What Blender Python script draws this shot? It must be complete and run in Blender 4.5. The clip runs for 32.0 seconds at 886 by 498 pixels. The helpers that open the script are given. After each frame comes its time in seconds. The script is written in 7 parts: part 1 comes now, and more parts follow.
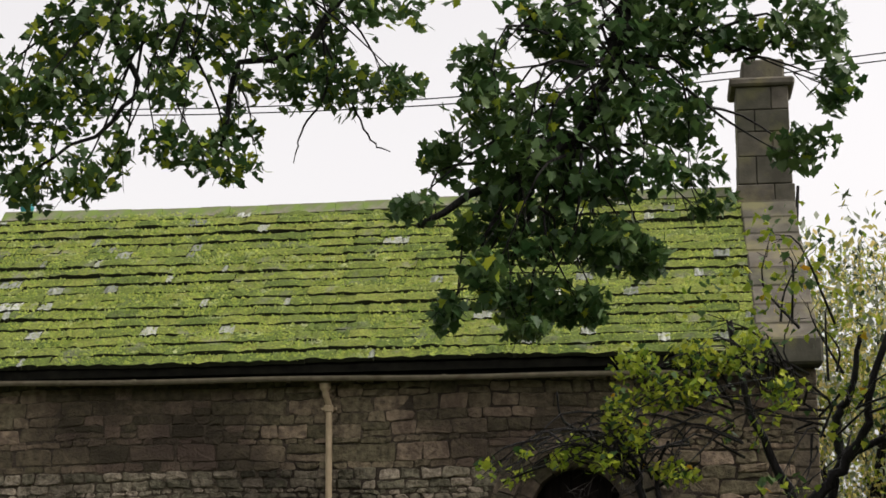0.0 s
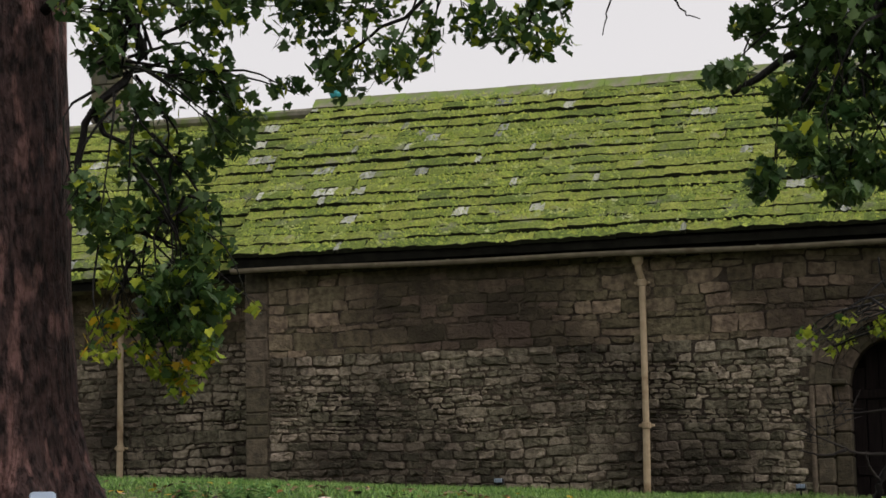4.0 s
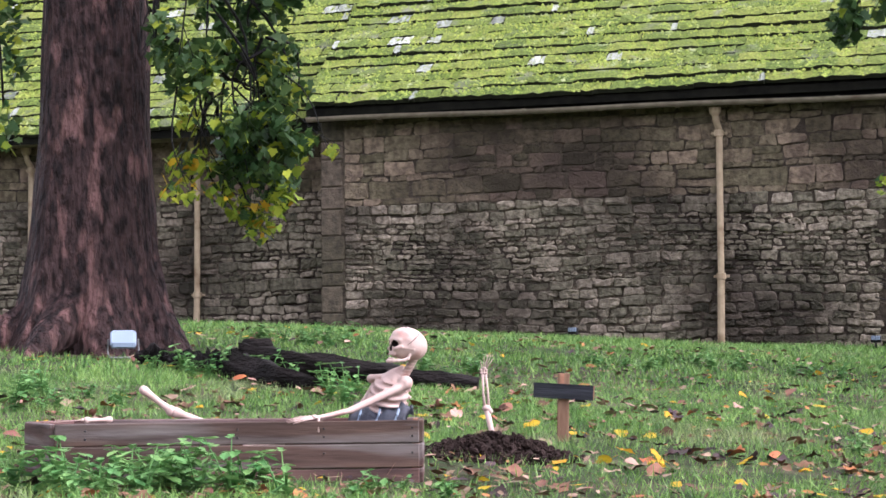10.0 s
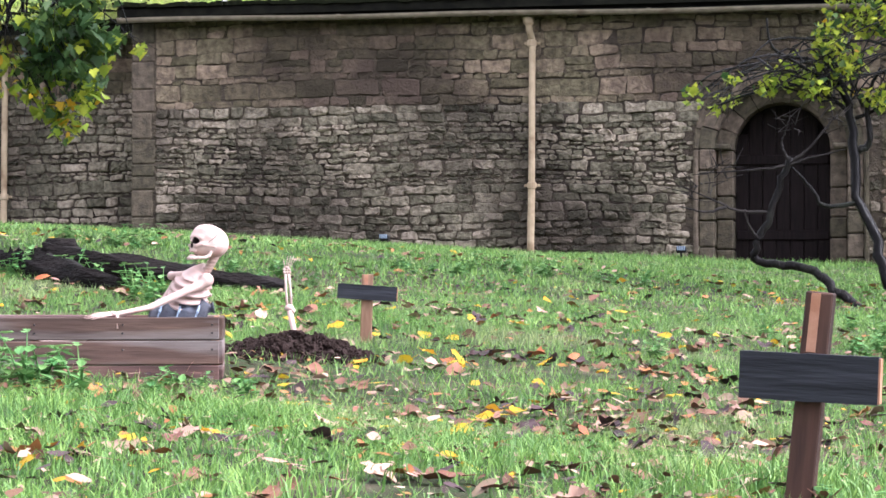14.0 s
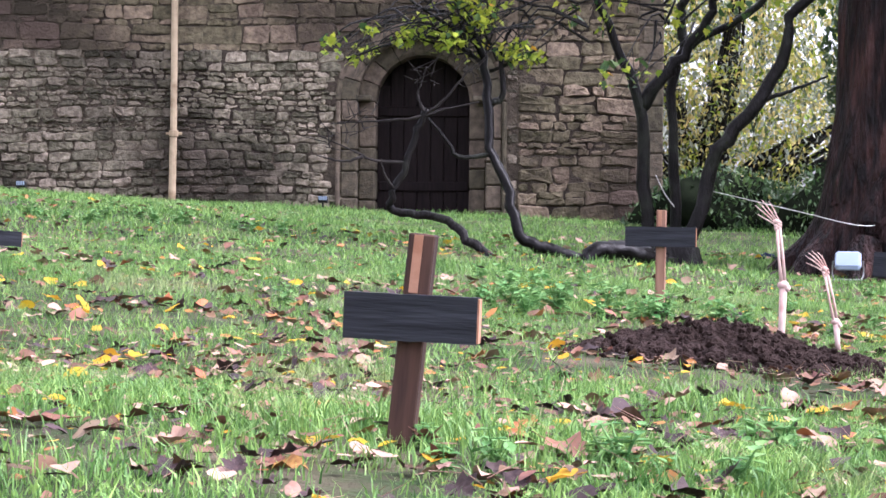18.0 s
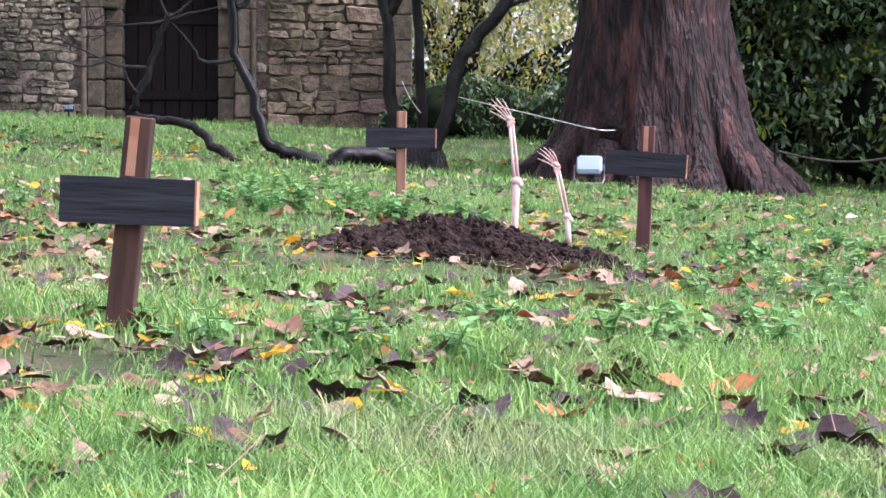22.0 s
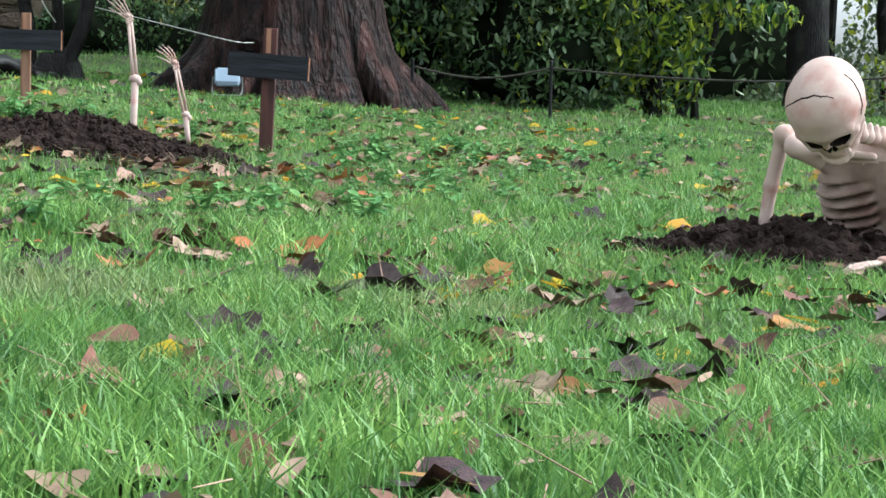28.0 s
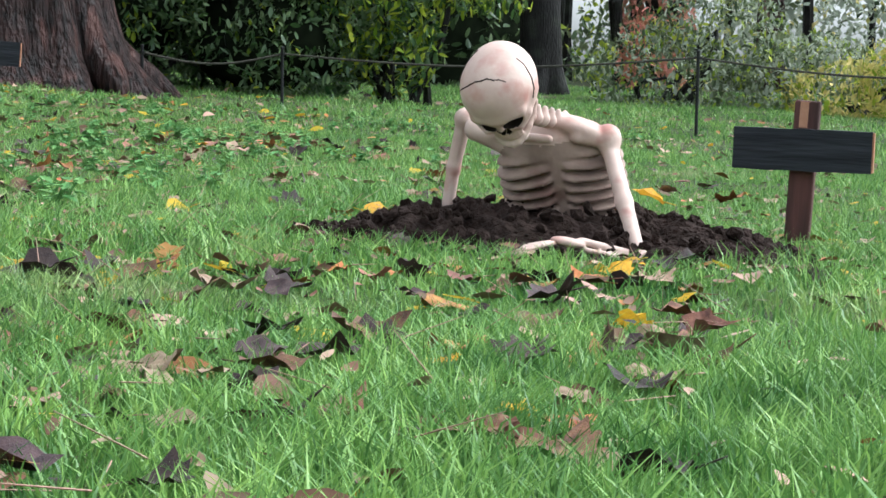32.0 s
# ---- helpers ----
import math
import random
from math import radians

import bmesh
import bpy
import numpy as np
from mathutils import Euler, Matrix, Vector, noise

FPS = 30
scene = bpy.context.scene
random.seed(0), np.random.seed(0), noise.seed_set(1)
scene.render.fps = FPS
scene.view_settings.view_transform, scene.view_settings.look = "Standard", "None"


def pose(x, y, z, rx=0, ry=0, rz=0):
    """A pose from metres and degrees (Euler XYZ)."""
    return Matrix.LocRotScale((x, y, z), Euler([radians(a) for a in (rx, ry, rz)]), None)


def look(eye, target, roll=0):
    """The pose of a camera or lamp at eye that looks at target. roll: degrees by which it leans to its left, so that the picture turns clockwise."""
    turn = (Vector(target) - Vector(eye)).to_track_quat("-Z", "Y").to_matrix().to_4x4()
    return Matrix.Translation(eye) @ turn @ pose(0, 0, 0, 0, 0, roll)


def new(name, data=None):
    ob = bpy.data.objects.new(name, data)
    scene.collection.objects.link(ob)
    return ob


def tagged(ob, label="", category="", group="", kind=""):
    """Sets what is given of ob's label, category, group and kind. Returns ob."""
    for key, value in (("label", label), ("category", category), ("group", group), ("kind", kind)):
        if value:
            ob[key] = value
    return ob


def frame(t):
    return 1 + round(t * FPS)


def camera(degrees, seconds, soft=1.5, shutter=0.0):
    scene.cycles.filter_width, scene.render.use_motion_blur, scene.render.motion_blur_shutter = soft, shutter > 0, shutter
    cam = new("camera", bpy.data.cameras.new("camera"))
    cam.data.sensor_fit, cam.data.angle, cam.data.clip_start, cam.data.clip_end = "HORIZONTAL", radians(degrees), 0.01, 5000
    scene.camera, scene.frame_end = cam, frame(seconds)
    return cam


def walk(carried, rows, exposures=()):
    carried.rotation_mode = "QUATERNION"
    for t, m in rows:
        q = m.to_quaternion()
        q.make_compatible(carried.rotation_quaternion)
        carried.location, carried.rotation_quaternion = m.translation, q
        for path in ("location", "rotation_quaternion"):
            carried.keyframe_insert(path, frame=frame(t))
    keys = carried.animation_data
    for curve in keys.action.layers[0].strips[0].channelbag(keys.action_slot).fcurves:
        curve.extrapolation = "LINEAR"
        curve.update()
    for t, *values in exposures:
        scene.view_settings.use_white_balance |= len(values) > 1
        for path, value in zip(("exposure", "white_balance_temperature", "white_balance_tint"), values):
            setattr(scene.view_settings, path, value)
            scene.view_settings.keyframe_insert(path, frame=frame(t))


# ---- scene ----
# The camera: seconds, place, heading to the right of +y, pitch, lean to the right
PATH = [
    (0.0, 0.097, -0.052, -0.137, 11.17, 10.92, 0.56),
    (0.5, 0.090, -0.050, -0.141, 9.56, 10.53, 0.89),
    (1.0, 0.083, -0.046, -0.142, 8.10, 10.17, 1.20),
    (1.5, 0.076, -0.039, -0.142, 6.79, 9.90, 1.48),
    (2.0, 0.067, -0.032, -0.142, 5.67, 9.48, 1.56),
    (2.5, 0.054, -0.024, -0.144, 4.66, 8.98, 1.53),
    (3.0, 0.042, -0.017, -0.147, 3.79, 8.47, 1.45),
    (3.5, 0.033, -0.011, -0.154, 3.09, 8.00, 1.25),
    (4.0, 0.028, -0.007, -0.164, 2.29, 7.54, 1.12),
    (4.5, 0.026, -0.003, -0.174, 1.59, 7.09, 1.09),
    (6.5, 0.006, 0.004, -0.203, 0.40, 5.53, 0.87),
    (7.0, 0.000, 0.004, -0.212, 0.13, 5.30, 0.93),
    (7.5, -0.004, 0.001, -0.219, -0.01, 5.01, 0.89),
    (8.0, -0.003, -0.000, -0.226, -0.08, 4.63, 0.87),
    (8.5, -0.003, -0.001, -0.235, -0.05, 4.29, 0.81),
    (9.0, 0.000, 0.000, -0.241, -0.02, 4.29, 0.68),
    (9.5, -0.002, 0.002, -0.249, -0.00, 3.97, 0.48),
    (10.0, -0.002, 0.004, -0.254, 0.12, 3.44, 0.50),
    (10.5, 0.001, 0.004, -0.260, 0.42, 3.01, 0.34),
    (11.0, 0.003, 0.005, -0.266, 0.76, 2.64, 0.12),
    (11.5, 0.007, 0.006, -0.272, 1.08, 2.32, 0.08),
    (12.0, 0.014, 0.005, -0.279, 1.61, 1.93, -0.04),
    (12.5, 0.020, 0.003, -0.284, 2.39, 1.60, -0.20),
    (13.0, 0.026, -0.002, -0.286, 3.22, 1.30, -0.16),
    (13.5, 0.036, -0.003, -0.290, 4.33, 1.05, -0.12),
    (15.5, 0.082, 0.006, -0.306, 9.07, 0.26, -0.44),
    (16.0, 0.095, 0.003, -0.310, 10.73, 0.10, -0.60),
    (16.5, 0.107, -0.007, -0.312, 12.11, -0.10, -0.50),
    (17.0, 0.116, -0.013, -0.314, 13.18, -0.19, -0.50),
    (17.5, 0.125, -0.018, -0.315, 14.30, -0.31, -0.46),
    (18.0, 0.136, -0.026, -0.316, 15.48, -0.52, -0.54),
    (18.5, 0.146, -0.029, -0.320, 16.49, -0.83, -0.70),
    (19.0, 0.158, -0.036, -0.326, 17.51, -1.30, -0.63),
    (19.5, 0.166, -0.045, -0.329, 18.47, -1.70, -0.59),
    (20.0, 0.176, -0.053, -0.338, 19.36, -1.94, -0.59),
    (20.5, 0.181, -0.063, -0.347, 20.21, -2.03, -0.54),
    (21.0, 0.187, -0.071, -0.357, 21.08, -2.29, -0.36),
    (21.5, 0.197, -0.079, -0.372, 21.72, -2.70, -0.21),
    (22.0, 0.206, -0.087, -0.384, 22.46, -2.93, -0.31),
    (22.5, 0.216, -0.094, -0.399, 23.47, -3.16, -0.38),
    (23.0, 0.230, -0.104, -0.408, 24.70, -3.20, -0.50),
    (23.5, 0.232, -0.115, -0.417, 25.62, -2.94, -0.90),
    (24.0, 0.236, -0.126, -0.430, 26.47, -2.97, -1.03),
    (24.5, 0.240, -0.141, -0.442, 27.18, -3.24, -1.13),
    (25.0, 0.247, -0.155, -0.455, 27.84, -3.61, -1.31),
    (25.5, 0.255, -0.169, -0.467, 28.55, -3.93, -1.10),
    (27.5, 0.295, -0.226, -0.490, 31.42, -4.79, -1.16),
    (28.0, 0.308, -0.241, -0.495, 32.31, -4.90, -1.07),
    (28.5, 0.322, -0.256, -0.496, 33.32, -4.99, -1.05),
    (29.0, 0.340, -0.268, -0.500, 34.37, -5.01, -1.03),
    (29.5, 0.359, -0.274, -0.504, 35.24, -5.01, -0.96),
    (30.0, 0.373, -0.285, -0.504, 36.00, -5.04, -0.79),
    (30.5, 0.386, -0.296, -0.504, 36.86, -5.10, -0.81),
    (31.0, 0.395, -0.313, -0.503, 37.72, -5.17, -0.93),
    (31.5, 0.402, -0.331, -0.501, 38.66, -5.20, -1.01),
    (32.0, 0.412, -0.348, -0.497, 39.49, -5.16, -1.01),
]
cam = camera(25.080, 32.0, soft=1.6)


def aim(x, y, z, heading, pitch, lean):
    h, p = radians(heading), radians(pitch)
    d = Vector((math.sin(h) * math.cos(p), math.cos(h) * math.cos(p), math.sin(p)))
    e = Vector((x, y, z))
    return look(e, e + d, -lean)


EXPOSURES = [(0.0, 0.55, 6800, 14), (1.0, 0.78, 6800, 14), (2.2, 0.55, 6800, 14), (4.5, 0.3, 6750, 15), (6.5, 1.0, 6400, 22), (8.0, 1.1, 6150, 27), (9.0, 1.3, 6000, 26), (10.0, 1.5, 5900, 24), (11.0, 1.55, 5850, 23), (13.0, 1.9, 5850, 20), (16.0, 2.1, 5750, 28), (22.0, 2.02, 5750, 28), (24.0, 2.1, 5800, 17), (28.0, 1.42, 5720, 1), (30.0, 1.5, 5720, 2), (32.0, 1.42, 5780, 3)]
walk(cam, [(t, aim(*rest)) for t, *rest in PATH], EXPOSURES)

# ---- world and sun: a bright overcast autumn day ----
world = bpy.data.worlds.new("sky")
scene.world = world
world.use_nodes = True
wn, wl = world.node_tree.nodes, world.node_tree.links
wn.clear()
sky = wn.new("ShaderNodeTexSky")
sky.sky_type = "NISHITA"
sky.sun_disc = False
sky.sun_elevation, sky.sun_rotation = radians(50), radians(112)
sky.air_density, sky.dust_density, sky.ozone_density = 1.0, 4.0, 1.0
sat = wn.new("ShaderNodeHueSaturation")
sat.inputs["Saturation"].default_value = 0.12
wbg = wn.new("ShaderNodeBackground")
wbg.inputs["Strength"].default_value = 0.18
wout = wn.new("ShaderNodeOutputWorld")
wl.new(sky.outputs["Color"], sat.inputs["Color"])
wl.new(sat.outputs["Color"], wbg.inputs["Color"])
wl.new(wbg.outputs["Background"], wout.inputs["Surface"])
sun = new("sun", bpy.data.lights.new("sun", "SUN"))
sun.data.energy, sun.data.angle, sun.data.color = 0.65, radians(18), (1.0, 0.95, 0.86)
sun.matrix_world = look((9.2, -3.7, 12.0), (0, 0, 0))

# ---- materials ----
def material(name, colour, rough=0.8, colour2=None, scale=6.0, detail=6.0, bump=0.3, bump_scale=40.0, bump_dist=0.01,
             metal=0.0, vary=0.0, stain=None, stain_scale=1.2, stain_at=0.55, stretch=(1, 1, 1), sharp=0.16, spec=0.14, coord="Object", transl=0.0, stain_mapped=False, stain_soft=0.09):
    """Two colours mixed by noise, stains by a wider noise, a value shift per object, and a fine bump."""
    m = bpy.data.materials.new(name)
    m.use_nodes = True
    n, l = m.node_tree.nodes, m.node_tree.links
    b = n["Principled BSDF"]
    b.inputs["Roughness"].default_value = rough
    b.inputs["Metallic"].default_value = metal
    b.inputs["Specular IOR Level"].default_value = spec
    tc = n.new("ShaderNodeTexCoord")
    mp = n.new("ShaderNodeMapping")
    mp.inputs["Scale"].default_value = stretch
    pos = n.new("ShaderNodeNewGeometry").outputs["Position"] if coord == "World" else tc.outputs[coord]
    l.new(pos, mp.inputs["Vector"])
    if vary:
        oi = n.new("ShaderNodeObjectInfo")
        ad = n.new("ShaderNodeVectorMath")
        ad.operation = "SCALE"
        cb = n.new("ShaderNodeCombineXYZ")
        for k in range(3):
            l.new(oi.outputs["Random"], cb.inputs[k])
        l.new(cb.outputs[0], ad.inputs[0])
        ad.inputs["Scale"].default_value = 37.0
        l.new(ad.outputs[0], mp.inputs["Location"])
    tex = n.new("ShaderNodeTexNoise")
    tex.inputs["Scale"].default_value, tex.inputs["Detail"].default_value = scale, detail
    l.new(mp.outputs[0], tex.inputs["Vector"])
    ramp = n.new("ShaderNodeValToRGB")
    ramp.color_ramp.elements[0].position, ramp.color_ramp.elements[1].position = 0.5 - sharp, 0.5 + sharp
    ramp.color_ramp.elements[0].color = (*colour, 1)
    ramp.color_ramp.elements[1].color = (*(colour2 or [c * 0.7 for c in colour]), 1)
    l.new(tex.outputs["Fac"], ramp.inputs["Fac"])
    out = ramp.outputs["Color"]
    if stain:
        t2 = n.new("ShaderNodeTexNoise")
        t2.inputs["Scale"].default_value, t2.inputs["Detail"].default_value = stain_scale, 5.0
        l.new(mp.outputs[0] if stain_mapped else pos, t2.inputs["Vector"])
        r2 = n.new("ShaderNodeValToRGB")
        r2.color_ramp.elements[0].position, r2.color_ramp.elements[1].position = stain_at - stain_soft, stain_at + stain_soft
        l.new(t2.outputs["Fac"], r2.inputs["Fac"])
        mx = n.new("ShaderNodeMix")
        mx.data_type = "RGBA"
        l.new(r2.outputs["Color"], mx.inputs["Factor"])
        l.new(out, mx.inputs["A"])
        mx.inputs["B"].default_value = (*stain, 1)
        out = mx.outputs["Result"]
    if vary:
        hs = n.new("ShaderNodeHueSaturation")
        mr = n.new("ShaderNodeMapRange")
        mr.inputs["To Min"].default_value, mr.inputs["To Max"].default_value = 1 - vary, 1 + vary
        geo = n.new("ShaderNodeNewGeometry")
        add = n.new("ShaderNodeMath")
        add.operation = "ADD"
        l.new(oi.outputs["Random"], add.inputs[0])
        l.new(geo.outputs["Random Per Island"], add.inputs[1])
        fr = n.new("ShaderNodeMath")
        fr.operation = "FRACT"
        l.new(add.outputs[0], fr.inputs[0])
        l.new(fr.outputs[0], mr.inputs["Value"])
        l.new(mr.outputs[0], hs.inputs["Value"])
        fr2 = n.new("ShaderNodeMath")
        fr2.operation = "MULTIPLY_ADD"
        l.new(fr.outputs[0], fr2.inputs[0])
        fr2.inputs[1].default_value, fr2.inputs[2].default_value = -0.04, 0.52
        l.new(fr2.outputs[0], hs.inputs["Hue"])
        l.new(out, hs.inputs["Color"])
        out = hs.outputs["Color"]
    l.new(out, b.inputs["Base Color"])
    if bump:
        t3 = n.new("ShaderNodeTexNoise")
        t3.inputs["Scale"].default_value, t3.inputs["Detail"].default_value = bump_scale, 6.0
        l.new(mp.outputs[0], t3.inputs["Vector"])
        bp = n.new("ShaderNodeBump")
        bp.inputs["Strength"].default_value, bp.inputs["Distance"].default_value = bump, bump_dist
        l.new(t3.outputs["Fac"], bp.inputs["Height"])
        l.new(bp.outputs["Normal"], b.inputs["Normal"])
    if transl:
        b.inputs["Roughness"].default_value = rough
        tr = n.new("ShaderNodeBsdfTranslucent")
        l.new(out, tr.inputs["Color"])
        ms = n.new("ShaderNodeMixShader")
        ms.inputs["Fac"].default_value = transl
        l.new(b.outputs[0], ms.inputs[1])
        l.new(tr.outputs[0], ms.inputs[2])
        l.new(ms.outputs[0], n["Material Output"].inputs["Surface"])
    return m


M = {
    "soil_lawn": material("lawn_soil", (0.022, 0.045, 0.012), 0.95, (0.04, 0.036, 0.02), 14, stain=(0.1, 0.08, 0.052), stain_scale=1.6, stain_at=0.6, bump=0.6, bump_scale=60, bump_dist=0.03),
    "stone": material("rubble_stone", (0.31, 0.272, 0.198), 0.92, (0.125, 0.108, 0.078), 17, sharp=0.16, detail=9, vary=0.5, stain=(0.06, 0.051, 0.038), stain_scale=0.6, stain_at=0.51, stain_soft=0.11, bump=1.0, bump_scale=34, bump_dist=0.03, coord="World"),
    "mortar": material("dark_mortar", (0.12, 0.097, 0.07), 0.95, (0.06, 0.048, 0.036), 14, stain=(0.045, 0.035, 0.028), stain_scale=0.9, stain_at=0.53, bump=1.0, bump_scale=40, bump_dist=0.03, coord="World"),
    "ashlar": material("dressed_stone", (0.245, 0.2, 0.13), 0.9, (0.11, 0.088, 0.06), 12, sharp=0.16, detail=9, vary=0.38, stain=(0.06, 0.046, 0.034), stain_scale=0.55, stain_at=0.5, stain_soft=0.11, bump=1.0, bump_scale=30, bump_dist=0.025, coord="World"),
    "jamb": material("dark_dressed_stone", (0.14, 0.115, 0.08), 0.9, (0.06, 0.05, 0.037), 12, vary=0.3, sharp=0.2, detail=9, bump=0.9, bump_scale=30, bump_dist=0.02, coord="World"),
    "pale_stone": material("pale_dressed_stone", (0.12, 0.112, 0.088), 0.9, (0.07, 0.065, 0.05), 4, vary=0.2, stain=(0.16, 0.15, 0.08), stain_scale=2, stain_at=0.6, bump=0.5, bump_scale=26, bump_dist=0.01),
    "slate": material("mossy_slate", (0.17, 0.215, 0.045), 0.95, (0.09, 0.115, 0.03), 24, vary=0.28, stain=(0.16, 0.165, 0.12), stain_scale=2.8, stain_at=0.66, bump=1.0, bump_scale=45, bump_dist=0.03, coord="World"),
    "moss": material("bright_moss", (0.155, 0.21, 0.04), 0.95, (0.3, 0.37, 0.08), 3.4, vary=0.24, sharp=0.2, stain=(0.33, 0.37, 0.2), stain_scale=4.5, stain_at=0.65, bump=0.8, bump_scale=70, bump_dist=0.02),
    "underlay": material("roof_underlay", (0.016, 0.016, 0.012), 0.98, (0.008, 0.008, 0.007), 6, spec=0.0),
    "slate_bare": material("bare_grey_slate", (0.3, 0.315, 0.31), 0.6, (0.15, 0.17, 0.09), 14, vary=0.4, bump=0.5, bump_scale=30),
    "gutter": material("painted_gutter", (0.24, 0.205, 0.15), 0.5, (0.17, 0.145, 0.105), 9, stain=(0.13, 0.1, 0.07), stain_scale=3, stain_at=0.62, bump=0.15),
    "pipe": material("painted_pipe", (0.46, 0.36, 0.24), 0.5, (0.36, 0.28, 0.18), 9, stain=(0.22, 0.15, 0.09), stain_scale=4, stain_at=0.6, bump=0.15),
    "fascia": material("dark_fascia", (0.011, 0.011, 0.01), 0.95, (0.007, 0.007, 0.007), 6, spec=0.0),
    "bark_red": material("red_brown_bark", (0.068, 0.041, 0.038), 0.65, (0.016, 0.0115, 0.011), 7, stretch=(2.6, 2.6, 0.9), sharp=0.12, detail=14, spec=0.1, stain=(0.17, 0.093, 0.083), stain_scale=2.7, stain_at=0.585, stain_mapped=True, stain_soft=0.05, bump=1.0, bump_scale=9, bump_dist=0.12),
    "bark_wet": material("wet_red_bark", (0.03, 0.0155, 0.014), 0.45, (0.0075, 0.0052, 0.005), 6, stretch=(3.0, 3.0, 0.55), sharp=0.12, detail=14, spec=0.12, stain=(0.07, 0.033, 0.028), stain_scale=2.4, stain_at=0.6, stain_mapped=True, stain_soft=0.06, bump=1.0, bump_scale=8, bump_dist=0.1),
    "bark_dark": material("dark_wet_bark", (0.011, 0.0095, 0.009), 0.5, (0.005, 0.0045, 0.004), 9, spec=0.12, stain=(0.02, 0.022, 0.016), stain_scale=4, stain_at=0.6, stretch=(2, 2, 0.6), bump=0.8, bump_scale=24, bump_dist=0.02),
    "wet_black": material("black_wet_wood", (0.005, 0.0045, 0.004), 0.36, (0.0025, 0.002, 0.002), 9, spec=0.12, bump=0.6, bump_scale=24, bump_dist=0.015),
    "rotten": material("rotten_wood", (0.011, 0.008, 0.007), 0.75, (0.005, 0.004, 0.003), 7, stretch=(1, 1, 3), bump=1.0, bump_scale=18, bump_dist=0.03),
    "earth": material("dug_earth", (0.033, 0.022, 0.019), 1.0, (0.013, 0.008, 0.006), 22, spec=0.08, bump=1.0, bump_scale=60, bump_dist=0.02),
    "plank": material("weathered_plank", (0.125, 0.073, 0.06), 0.75, (0.05, 0.03, 0.026), 4, stretch=(0.7, 7, 7), vary=0.3, stain=(0.2, 0.17, 0.16), stain_scale=1.6, stain_at=0.57, stain_mapped=True, bump=0.4, bump_scale=14, bump_dist=0.006),
    "post_wood": material("stained_post_wood", (0.10, 0.045, 0.038), 0.7, (0.04, 0.022, 0.02), 5, stretch=(6, 6, 0.7), vary=0.25, bump=0.4, bump_scale=14, bump_dist=0.005),
    "pale_post": material("pale_post_wood", (0.30, 0.165, 0.115), 0.7, (0.17, 0.085, 0.06), 5, stretch=(6, 6, 0.7), vary=0.2, bump=0.4, bump_scale=14, bump_dist=0.005),
    "board_black": material("blackened_board", (0.012, 0.013, 0.016), 0.62, (0.028, 0.03, 0.036), 5, stretch=(0.8, 9, 9), bump=0.6, bump_scale=12, bump_dist=0.006, spec=0.15),
    "raw_wood": material("raw_cut_wood", (0.42, 0.24, 0.16), 0.7, (0.28, 0.13, 0.075), 8, bump=0.3),
    "bone": material("bone_plastic", (0.56, 0.42, 0.37), 0.5, (0.43, 0.3, 0.26), 9, stain=(0.4, 0.2, 0.17), stain_scale=14, stain_at=0.64, bump=0.4, bump_scale=30, bump_dist=0.004),
    "door": material("dark_oak_door", (0.017, 0.011, 0.0105), 0.75, (0.008, 0.0055, 0.0055), 5, stretch=(9, 9, 0.7), bump=0.4, bump_scale=12),
    "grass": material("grass_blade", (0.042, 0.13, 0.024), 0.45, (0.225, 0.385, 0.095), 5, sharp=0.22, stain=(0.25, 0.27, 0.13), stain_scale=1.1, stain_at=0.66, bump=0, transl=0.25, vary=0.42, spec=0.3),
    "weed": material("weed_leaf", (0.08, 0.2, 0.055), 0.5, (0.16, 0.31, 0.1), 8, bump=0.2, transl=0.25, vary=0.15),
    "leaf_green": material("maple_leaf_green", (0.036, 0.082, 0.026), 0.42, (0.07, 0.125, 0.036), 3, spec=0.25, vary=0.35, bump=0, transl=0.38),
    "leaf_mid": material("leaf_yellow_green", (0.19, 0.28, 0.025), 0.5, (0.32, 0.37, 0.04), 3, vary=0.25, bump=0, transl=0.4),
    "leaf_yellow": material("leaf_yellow", (0.55, 0.36, 0.02), 0.55, (0.42, 0.25, 0.02), 14, vary=0.2, bump=0.2, transl=0.3),
    "leaf_dark": material("laurel_leaf", (0.055, 0.095, 0.042), 0.36, (0.115, 0.165, 0.072), 3, spec=0.35, vary=0.45, bump=0, transl=0.15),
    "fall_brown": material("fallen_brown", (0.19, 0.098, 0.058), 0.6, (0.07, 0.035, 0.025), 5, vary=0.4, bump=0.3),
    "fall_tan": material("fallen_tan", (0.36, 0.245, 0.175), 0.6, (0.19, 0.115, 0.08), 5, vary=0.3, bump=0.3),
    "fall_dark": material("fallen_dark", (0.06, 0.038, 0.036), 0.6, (0.028, 0.018, 0.019), 5, vary=0.3, bump=0.3),
    "fall_orange": material("fallen_orange", (0.36, 0.16, 0.05), 0.6, (0.18, 0.065, 0.025), 5, vary=0.25, bump=0.3),
    "twig": material("grey_twig", (0.03, 0.026, 0.023), 0.7, (0.014, 0.012, 0.011), 9),
    "white_plastic": material("pale_plastic", (0.28, 0.35, 0.44), 0.35, (0.24, 0.30, 0.38), 3, bump=0),
    "black_plastic": material("black_plastic", (0.012, 0.012, 0.013), 0.4, (0.02, 0.02, 0.02), 4, bump=0),
    "steel": material("dull_steel", (0.35, 0.35, 0.35), 0.4, (0.28, 0.28, 0.28), 5, metal=0.9),
    "rope": material("fence_rope", (0.06, 0.057, 0.045), 0.9, (0.035, 0.032, 0.027), 30, bump=0.5),
